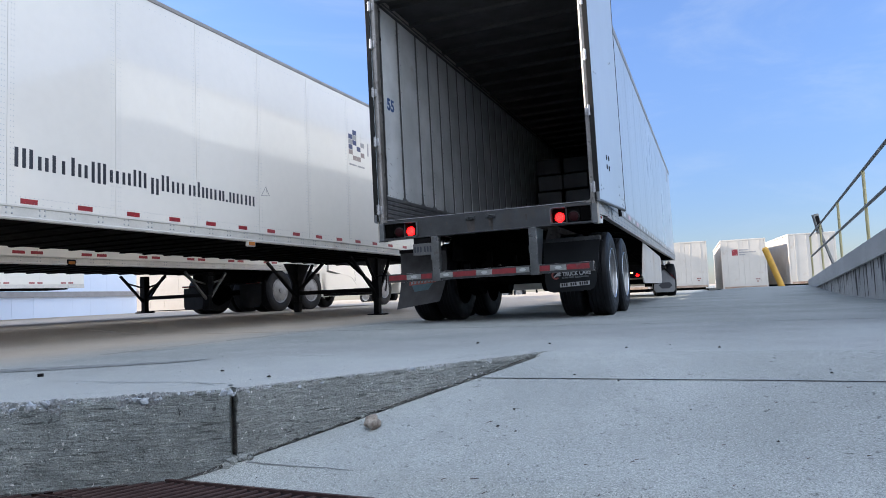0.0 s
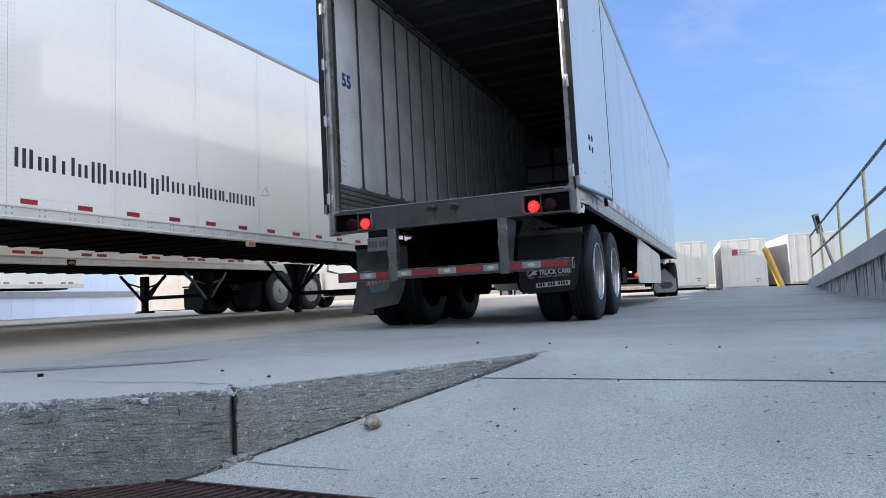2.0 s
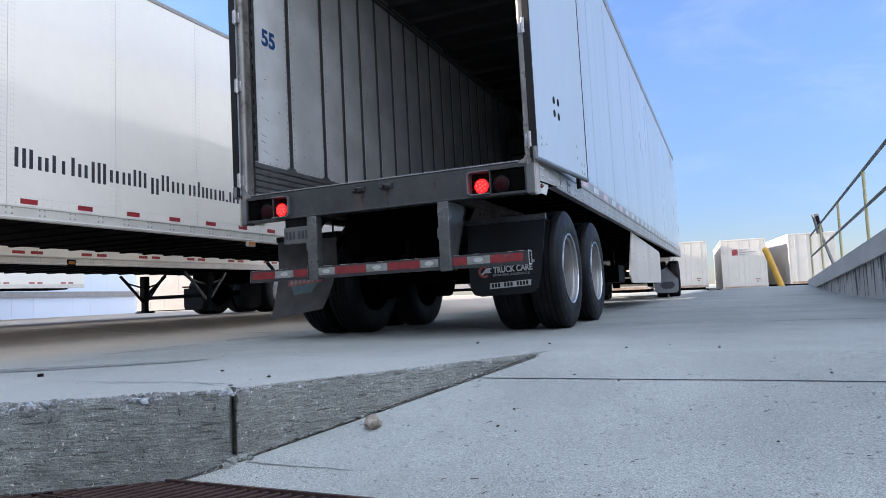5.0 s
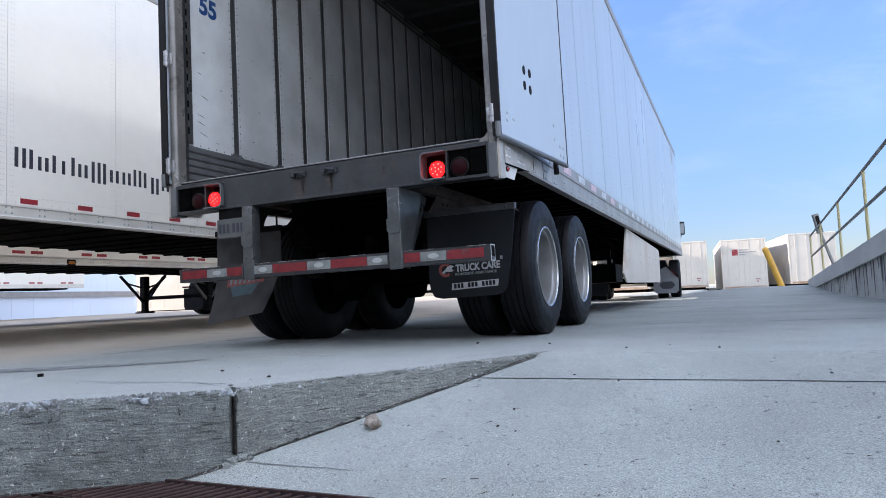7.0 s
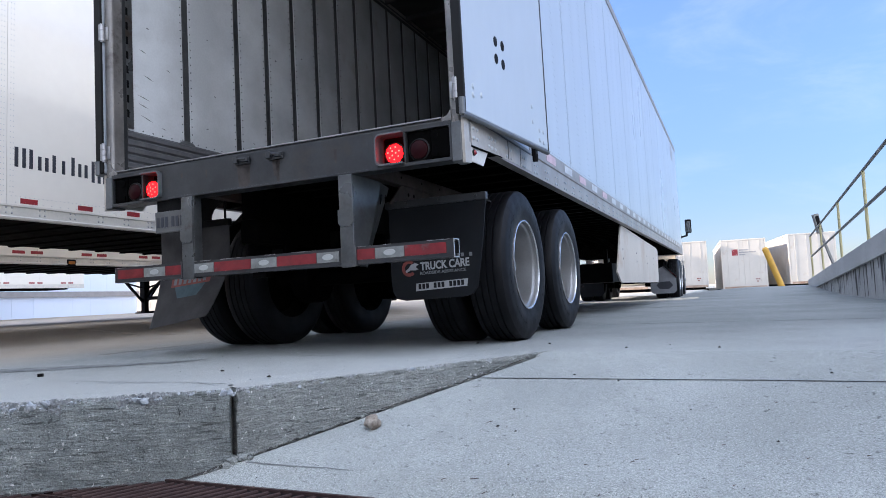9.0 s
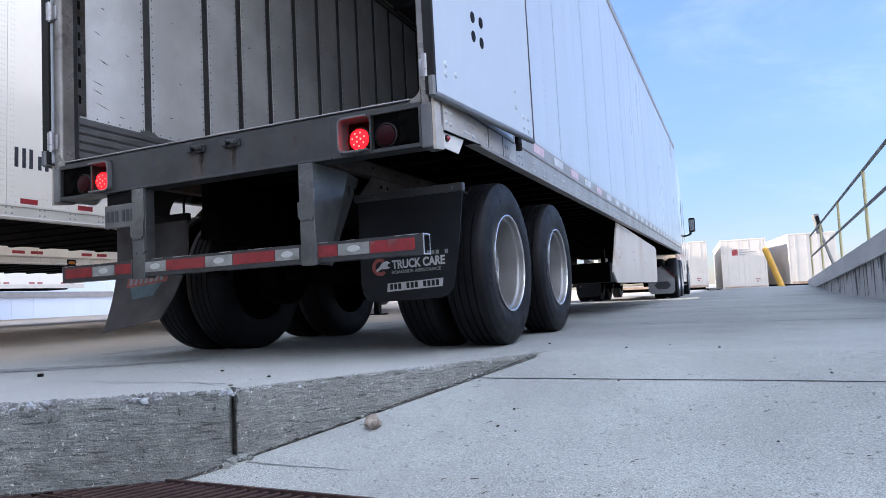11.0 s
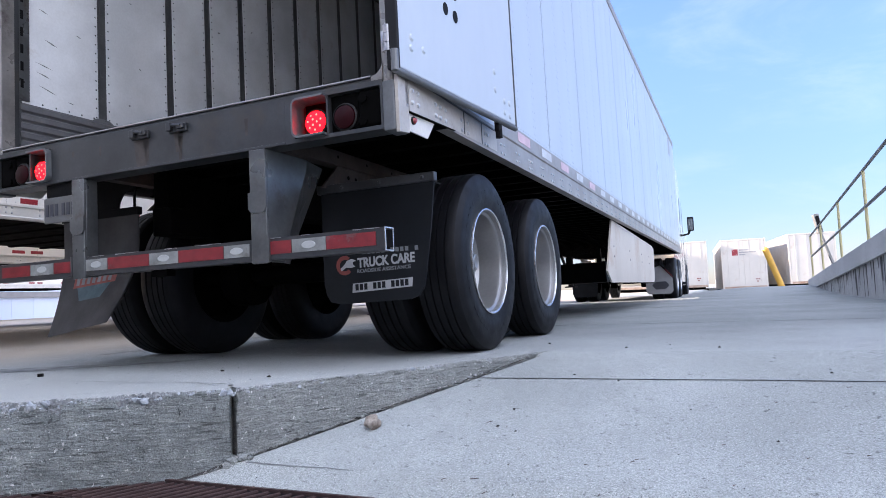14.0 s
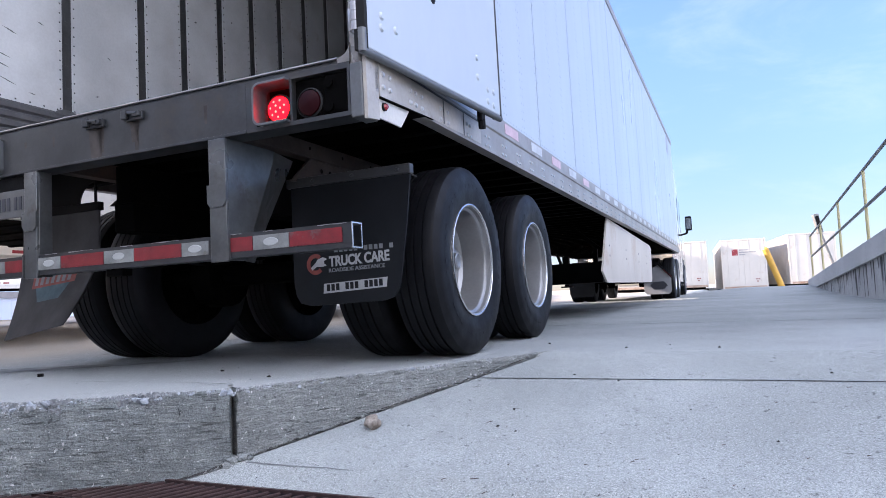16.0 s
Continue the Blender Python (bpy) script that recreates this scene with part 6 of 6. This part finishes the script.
def landing_gear(root, y, foot, zt, low=0.42, plated=True):
    for s in (1, -1):
        bm = B()
        x = s * 0.94
        box(bm, x - 0.075, x + 0.075, y - 0.075, y + 0.075, foot + 0.33, zt, 0.012)
        box(bm, x - 0.055, x + 0.055, y - 0.055, y + 0.055, foot + 0.03, foot + 0.35)
        box(bm, x - 0.16, x + 0.16, y - 0.14, y + 0.14, foot, foot + 0.03, 0.008)
        if plated:
            prism(bm, [(y - 0.42, zt), (y + 0.42, zt), (y + 0.1, 0.80), (y - 0.1, 0.80)], "x", x - 0.03, x + 0.03)
        leg = part("landing_leg", bm, M_BLACK, root)
        for y0, y1 in ((-0.05, -0.95 if plated else -0.66), (0.05, 0.55)):
            bm = B()
            beam(bm, (x, y + y0, foot + low), (x, y + y1, zt), 0.05, 0.045)
            if not plated:
                beam(bm, (x, y + y0 * 1.4, zt - 0.26), (x, y + y1 * 0.72, zt - 0.16), 0.035, 0.03)
            part("leg_brace", bm, M_BLACK if plated or s < 0 else M_SILLEND, leg)
        bm = B()
        beam(bm, (x, y, foot + low + 0.1), (s * 0.30, y, zt - 0.02), 0.05, 0.05)
        part("leg_brace", bm, M_BLACK, leg)
    bm = B()
    box(bm, -0.94, 0.94, y - 0.03, y + 0.03, foot + low + 0.04, foot + low + 0.12)
    part("landing_cross_bar", bm, M_BLACK, root)
    bm = B()
    rod(bm, (0.98, y - 0.1, 0.86), (1.24, y - 0.12, 0.86), 0.014, 8)
    rod(bm, (1.24, y - 0.12, 0.86), (1.24, y - 0.2, 0.56), 0.014, 8)
    part("crank_handle", bm, M_BLACK, root)


def parked_trailer(label, m, z_lift=0.0, foot=0.0, detail=True, group="parked trailers", gear=13.52, low=0.42):
    """A closed dry van, standing on its landing gear or coupled; origin at the rear on the ground, nose along +y."""
    t = thing("parked_trailer", label, "semi-trailer", m, group)
    zb, zw, zt = 1.10 + z_lift, 1.232 + z_lift, 3.895 + z_lift
    seams = [1.254 + 1.194 * k for k in range(13)]
    edges = [0.0] + seams + [16.15]
    for y0, y1 in zip(edges, edges[1:]):
        bm = B()
        box(bm, TW - 0.02, TW, y0 + 0.002, y1 - 0.002, zw, zt - 0.03)
        part("side_panel", bm, M_WHITE, t)
    bm = B()
    box(bm, -TW, TW - 0.021, 0.02, 16.13, zb + 0.1, zt - 0.01)
    part("body", bm, M_WHITE, t)
    bm = B()
    box(bm, TW - 0.06, TW + 0.014, 0, 16.15, zt - 0.055, zt, 0.012)
    part("top_rail", bm, M_ALU, t)
    bm = B()
    prism(bm, [(TW - 0.06, zb), (TW + 0.014, zb), (TW + 0.02, zb + 0.018), (TW + 0.012, zb + 0.03), (TW + 0.012, zw - 0.02), (TW + 0.022, zw - 0.012), (TW + 0.022, zw + 0.004),
               (TW - 0.06, zw + 0.004)], "y", 0, 16.15)
    part("bottom_rail", bm, M_RAIL, t)
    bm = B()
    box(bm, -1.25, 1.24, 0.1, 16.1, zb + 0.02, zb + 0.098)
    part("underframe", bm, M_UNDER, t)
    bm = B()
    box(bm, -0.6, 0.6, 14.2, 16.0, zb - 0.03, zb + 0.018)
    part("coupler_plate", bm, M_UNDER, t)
    beam_mesh = None
    for k in range(36):
        if beam_mesh is None:
            bm = B()
            box(bm, -1.25, 1.24, 0, 0.06, zb + 0.002, zb + 0.02)
            ob = part("cross_member", bm, M_UNDER, t)
            beam_mesh = ob.data
        else:
            ob = new("cross_member", beam_mesh)
            ob.parent = t
        ob.matrix_basis = pose(0, 0.4 + k * 0.43, 0)
    for k in range(26):
        y = 15.88 - 0.602 * k
        bm = B()
        if detail:
            box(bm, TW, TW + 0.003, y - 0.085, y + 0.085, zw + 0.022, zw + 0.072)
        else:
            y = 15.6 - (k // 2) * 1.2 - (k % 2) * 0.3
            box(bm, TW, TW + 0.003, y - 0.10, y + 0.10, zw + 0.03, zw + 0.08)
        part("reflector", bm, M_TAPER, t)
    pts = []
    for k in range(int(16 / 0.325)):
        y = 0.2 + k * 0.325
        pts += [(TW + 0.012, y + dy, z) for dy in (-0.027, 0.027) for z in (zb + 0.055, zb + 0.105)]
    part("rail_rivets", rivets(B(), pts, "+x", 0.0125, 0.007, 6), M_RIVET, t)["kind"] = "stuff"
    if detail:
        pts = []
        for ys in seams[4:]:
            for dy in (-0.055, -0.028, 0.035, 0.062):
                pts += [(TW, ys + dy, zw + 0.12 + 0.052 * k) for k in range(46)]
        pts += [(TW, 4.5 + 0.045 * k, zw + 0.085 + (0.0 if k % 2 else 0.003)) for k in range(240)]
        pts += [(TW, 4.5 + 0.09 * k, zw + 0.03) for k in range(120)]
        pts += [(TW, 4.5 + 0.08 * k, zt - 0.15) for k in range(130)]
        part("rivets", rivets(B(), pts, "+x", 0.0055, 0.003, 5), M_RIVET, t)["kind"] = "stuff"
    for y in (9.41,) if detail else (10.2, 7.0):
        bm = B()
        box(bm, TW - 0.02, TW + 0.02, y - 0.09, y + 0.09, zb - 0.075 if detail else zb - 0.02, zb + 0.015 if detail else zb + 0.10, 0.02)
        lamp = part("marker_lamp", bm, M_OLDWHITE if detail else M_BLACK, t, "oval side marker lamp")
        bm = B()
        zc = zb - 0.03 if detail else zb + 0.04
        box(bm, TW + 0.02, TW + 0.03, y - 0.06, y + 0.06, zc - 0.025, zc + 0.025, 0.004)
        part("lens", bm, M_AMBER, lamp)
    landing_gear(t, gear, foot, zb - 0.05, low, detail)
    for w, _ in tandem(t, (1.5, 2.75), "rim"):
        w.location.z += 0.0078 * w.location.y if detail else 0.0
    return t


trailer_1 = parked_trailer("white parked dry van trailer with dark lettering bars on its side", yard_pose(14.12 - 16.15, -6.16 - TW, 0.0, 0, -0.45), 0.158, 0.106)
trailer_2 = parked_trailer("white parked dry van trailer coupled to a white tractor", yard_pose(13.75 - 16.15, -10.3 - TW, 0.12), -0.11, 0.10, False, gear=13.75, low=0.26)
trailer_4 = parked_trailer("white parked dry van trailer at the end of the row", yard_pose(17.8 - 16.15, -22.8 - TW, 0.12), 0.0, 0.0, False, gear=11.0)

# lettering bars, chequered emblem and small decals on the near trailer
letter_bars(trailer_1, 6.09, 1.757, 3.46, 0.190)
chk = (0, 2, 0, 0, 2, 1, 0, 0, 1, 2, 0, 1, 2, 0, 2, 0, 3, 0, 0, 3, 0, 3, 3, 0, 3, 0, 0, 0)
bm = B()
box(bm, TW, TW + 0.002, 12.04, 12.60, 2.88, 3.46)
part("emblem_frame", bm, M_WHITE, trailer_1)
for k, v in enumerate(chk):
    r, c = divmod(k, 4)
    if r > 5:
        break
    bm = B()
    y, z = 12.05 + c * 0.136, 3.445 - (r + 1) * 0.092
    box(bm, TW + 0.002, TW + 0.004, y, y + 0.128, z, z + 0.084)
    part("chequer", bm, (M_WHITE, M_GREYDECAL, M_NAVY, mat("brown_decal", (0.28, 0.22, 0.2), 0.4))[v], trailer_1)
bm = B()
for y0, y1, z0, z1 in ((12.70, 12.74, 3.05, 3.29), (12.86, 12.91, 3.05, 3.29), (13.02, 13.07, 3.05, 3.29), (13.15, 13.5, 3.05, 3.09), (13.15, 13.2, 3.05, 3.29), (12.06, 12.30, 2.79, 2.82), (12.34, 12.58, 2.79, 2.82)):
    box(bm, TW, TW + 0.003, y0, y1, z0, z1)
part("emblem_bars", bm, M_GREYDECAL, trailer_1, "grey bars beside a chequered emblem")
bm = B()
for p, q in (((9.66, 1.93), (9.76, 2.07)), ((9.76, 2.07), (9.84, 1.95)), ((9.84, 1.95), (9.66, 1.93)), ((9.77, 2.05), (9.79, 1.98))):
    beam(bm, (TW + 0.001, *p), (TW + 0.001, *q), 0.003, 0.008)
part("small_decal", bm, M_GREYDECAL, trailer_1)

# ---- far side of the yard ----


def far_trailer(label, m, height=2.45, decal=False):
    """An old box trailer seen from its rear; origin at its rear sill's ground point, nose along +y."""
    t = thing("far_trailer", label, "semi-trailer", m, "trailers across the yard")
    z0 = 1.1
    bm = B()
    box(bm, -1.22, 1.22, 0.06, 13.5, z0 + 0.12, z0 + height - 0.02)
    part("body", bm, M_OLDWHITE, t)
    for s in (-1, 1):
        for k in range(11):
            bm = B()
            box(bm, *sorted((s * 1.22, s * 1.245)), 0.1 + 1.218 * k, 0.1 + 1.218 * (k + 1) - 0.012, z0 + 0.13, z0 + height - 0.07)
            part("side_panel", bm, M_OLDWHITE, t)
        bm = B()
        box(bm, *sorted((s * 1.20, s * 1.295)), 0.0, 0.1, z0, z0 + height, 0.012)
        part("rear_post", bm, M_OLDWHITE, t)
        bm = B()
        box(bm, *sorted((s * 0.004, s * 1.19)), 0.0, 0.055, z0 + 0.14, z0 + height - 0.1, 0.006)
        d = part("door", bm, M_OLDWHITE, t)
        for x in (0.30, 0.92):
            bm = B()
            rod(bm, (s * x, -0.004, z0 + 0.1), (s * x, -0.004, z0 + height - 0.08), 0.007, 8)
            box(bm, s * x - 0.05, s * x + 0.05, -0.04, 0.0, z0 + 0.5, z0 + 0.58)
            part("lock_rod", bm, M_OLDWHITE, d)
        bm = B()
        box(bm, *sorted((s * 1.24, s * 1.296)), 0.1, 13.5, z0 + height - 0.08, z0 + height)
        box(bm, *sorted((s * 1.24, s * 1.296)), 0.1, 13.5, z0, z0 + 0.13)
        part("side_rail", bm, M_OLDWHITE, t)
    bm = B()
    box(bm, -1.2, 1.2, 0.0, 0.1, z0 + height - 0.09, z0 + height, 0.01)
    part("header", bm, M_OLDWHITE, t)
    bm = B()
    box(bm, -1.2, 1.2, -0.02, 0.1, z0, z0 + 0.13, 0.01)
    part("rear_sill", bm, mat("rusty_white_sill", (0.42, 0.31, 0.23), 0.7, var=0.4, scale=6, wear=0.4, wcol=(0.20, 0.09, 0.045)), t)
    bm = B()
    box(bm, -1.1, 1.1, 0.1, 13.0, z0 - 0.25, z0 - 0.001)
    for x in (-0.6, 0.6):
        box(bm, x - 0.06, x + 0.06, 0.0, 0.12, 0.45, z0)
    box(bm, -1.15, 1.15, 0.0, 0.1, 0.42, 0.55)
    part("underframe", bm, M_UNDER, t)
    bm = B()
    for x, z in ((0.62, 0.5), (0.75, 0.5), (0.66, 0.37)):
        box(bm, x, x + 0.09, -0.008, 0.0, z0 + z, z0 + z + 0.06)
    part("rear_bars", bm, M_REDPRINT, t)
    if decal:
        bm = B()
        box(bm, -0.66, -0.32, -0.008, 0.0, z0 + 1.95, z0 + 2.31)
        part("red_emblem", bm, M_TAPER, t, "red square emblem")
        bm = B()
        beam(bm, (-0.62, -0.011, z0 + 2.27), (-0.37, -0.011, z0 + 2.00), 0.05, 0.005)
        part("emblem_stripe", bm, M_TAPEW, t)
        bm = B()
        for k, w in enumerate((0.55, 0.95, 0.35)):
            box(bm, -0.24, -0.24 + w, -0.008, 0.0, z0 + 2.23 - k * 0.14, z0 + 2.30 - k * 0.14)
        part("lettering_bars", bm, M_GREYDECAL, t)
    for p in list(t.children):
        p.matrix_basis = Matrix.Diagonal((0.942, 1, 1, 1))
    tandem(t, (1.6, 2.85), "rim")
    return t


def far_pose(x, y, z, turn):
    return pose(x, y, z, 0, 0, turn)


far_trailer("old white box trailer seen under the moving trailer across the yard", far_pose(10.96, 40.2, -0.93, -19.0), 2.72)
far_trailer("old white box trailer seen from behind across the yard", far_pose(14.32, 39.8, -0.96, -19.0), 2.72)
far_trailer("old white box trailer with a red square emblem on its doors", far_pose(17.60, 39.4, -1.14, -20.0), 2.90, True)
far_trailer("old white box trailer with a sunlit side beside a bollard", far_pose(20.88, 38.0, -1.0, -17.0), 2.86)

# pale broken bits lying at the crest of the yard
for x, y, r, k in ((11.35, 26.0, 0.16, 2.0), (11.85, 26.3, 0.22, 5.0), (11.0, 26.2, 0.10, 8.0)):
    a, b = Vector((x, y, 0)).dot(AX), Vector((x, y, 0)).dot(BX)
    stone("rubble", x, y, r, M_TAPEW, "pale broken lump lying beside the far trailers", k, 0.8, ground_z(a, b) - 0.03)

# siding-clad building at the left end of the yard
bld = thing("warehouse", "pale blue-grey metal-sided warehouse behind the trailers", "building", kind="structure")
p0, p1 = Vector((-22.0, 14.0, 0)), Vector((-17.2, 37.5, 0))
d = (p1 - p0).normalized()
nrm = Vector((d.y, -d.x, 0))
mb = Matrix(((d.x, -nrm.x, 0, p0.x), (d.y, -nrm.y, 0, p0.y), (0, 0, 1, 0.0), (0, 0, 0, 1)))
bld.matrix_basis = mb
L = (p1 - p0).length
# upper height is unseen, raised so its shadow covers the trailer bays
for k in range(int(L / 1.2) + 1):
    bm = B()
    box(bm, k * 1.2, k * 1.2 + 1.196, 0.0, 0.06, 0.0, 8.0, 0.0)
    part("siding_panel", bm, M_FACADE, bld)
bm = B()
box(bm, 0.0, L, 0.061, 8.0, 0.0, 8.0)
part("siding", bm, M_FACADE, bld)
bm = B()
box(bm, -0.1, L + 0.1, -0.12, 0.0, 1.06, 1.32)
part("canopy_strip", bm, M_GREYDECAL, bld, "grey strip along the wall")
bm = B()
box(bm, -0.1, L + 0.1, -0.15, 8.1, 8.0, 8.3)
part("roof_edge", bm, M_GALV, bld)

# sunlit trailers far behind, seen under the others
for x, y, turn in ((-21.6, 47.0, -112.0), (-3.0, 52.0, 75.0), (8.5, 62.0, 80.0)):
    far_trailer("white box trailer far off in the sun", far_pose(x, y, -0.92 if x < -10 else 0.0 if x < 0 else -0.2, turn), 2.8)

# loading platform behind, out of view, added to close the yard
dock = thing("dock_platform", "unseen concrete loading platform and sky-blocking wall added behind the yard", "platform", kind="structure")
bm = B()
vs = []
for a in (-12.0, -6.5):
    for b in (-40.0, 9.0):
        for z in (-1.2, 1.25):
            vs.append(bm.verts.new(yard(a, b, z)))
for q in ((0, 1, 3, 2), (4, 6, 7, 5), (0, 4, 5, 1), (2, 3, 7, 6), (0, 2, 6, 4), (1, 5, 7, 3)):
    bm.faces.new([vs[i] for i in q])
part("deck", bm, M_DOCK, dock)
# unseen wall added to keep low sky off the trailer's rear
bm = B()
vs = [bm.verts.new(yard(a, b, z)) for a in (-8.0, -7.6) for b in (-30.0, 1.5) for z in (1.254, 7.0)]
for q in ((0, 1, 3, 2), (4, 6, 7, 5), (0, 4, 5, 1), (2, 3, 7, 6), (0, 2, 6, 4), (1, 5, 7, 3)):
    bm.faces.new([vs[i] for i in q])
part("dock_wall", bm, M_DOCK, dock)

# ---- what moves ----
PATH = [
    (0.0, 0.462, 7.554, -21.58), (0.5, 0.347, 7.265, -21.66), (1.0, 0.253, 7.011, -21.74), (1.5, 0.153, 6.780, -21.83),
    (2.0, 0.042, 6.514, -21.95), (2.5, -0.063, 6.262, -22.07), (3.0, -0.160, 6.038, -22.21), (3.5, -0.242, 5.836, -22.33),
    (4.0, -0.339, 5.613, -22.45), (4.5, -0.425, 5.414, -22.56), (5.0, -0.508, 5.222, -22.68), (5.5, -0.588, 5.037, -22.79),
    (6.0, -0.667, 4.856, -22.89), (6.5, -0.745, 4.678, -22.98), (7.0, -0.823, 4.498, -23.05), (7.5, -0.888, 4.344, -23.11),
    (8.0, -0.941, 4.216, -23.15), (8.5, -0.990, 4.114, -23.18), (9.0, -1.050, 3.976, -23.21), (9.5, -1.093, 3.872, -23.22),
    (10.0, -1.134, 3.776, -23.23), (10.5, -1.168, 3.691, -23.24), (11.0, -1.197, 3.620, -23.26), (11.5, -1.218, 3.568, -23.26),
    (12.0, -1.232, 3.534, -23.26), (12.5, -1.232, 3.538, -23.24), (13.0, -1.249, 3.514, -23.22), (13.5, -1.295, 3.403, -23.20),
    (14.0, -1.345, 3.263, -23.20), (14.5, -1.373, 3.197, -23.19), (15.0, -1.382, 3.184, -23.18), (15.5, -1.403, 3.144, -23.16),
    (16.0, -1.451, 3.032, -23.14)]
# the box leans a little on its springs
LEAN = -0.48
# how far the tractor is turned against its trailer
HITCH = ((0.0, 7.6), (2.5, 7.6), (4.0, 6.9), (6.5, 4.8), (7.5, 3.85), (8.5, 2.5), (9.0, 1.8), (11.5, -0.1), (13.0, -0.4), (14.5, 0.7), (16.0, 0.6))


def motions():
    flat_rows = [(t, pose(x, y, 0, 0, 0, a)) for t, x, y, a in PATH]
    rows = [(t, pose(x, y, 0, 0.10, LEAN, a)) for t, x, y, a in PATH]
    walk(trailer, rows)
    walk(cargo, rows)
    turn = [float(np.interp(t, [h[0] for h in HITCH], [h[1] for h in HITCH])) for t, *_ in PATH]
    walk(truck, [(t, m @ pose(0, 15.45, 0, 0, 0, k)) for (t, m), k in zip(flat_rows, turn)])
    gone, run = 0.0, [0.0]
    for (_, x0, y0, a0), (_, x1, y1, _) in zip(PATH, PATH[1:]):
        gone += (x1 - x0) * -math.sin(radians(a0)) + (y1 - y0) * math.cos(radians(a0))
        run.append(gone)
    for w, s in trailer_wheels + truck_wheels:
        x, y, z = w.location
        k = s
        walk(w, [(t, pose(x, y, z, 0, 0, 0 if s > 0 else 180) @ pose(0, 0, 0, -math.degrees(g / 0.503) * k)) for (t, *_), g in zip(PATH, run)])


motions()
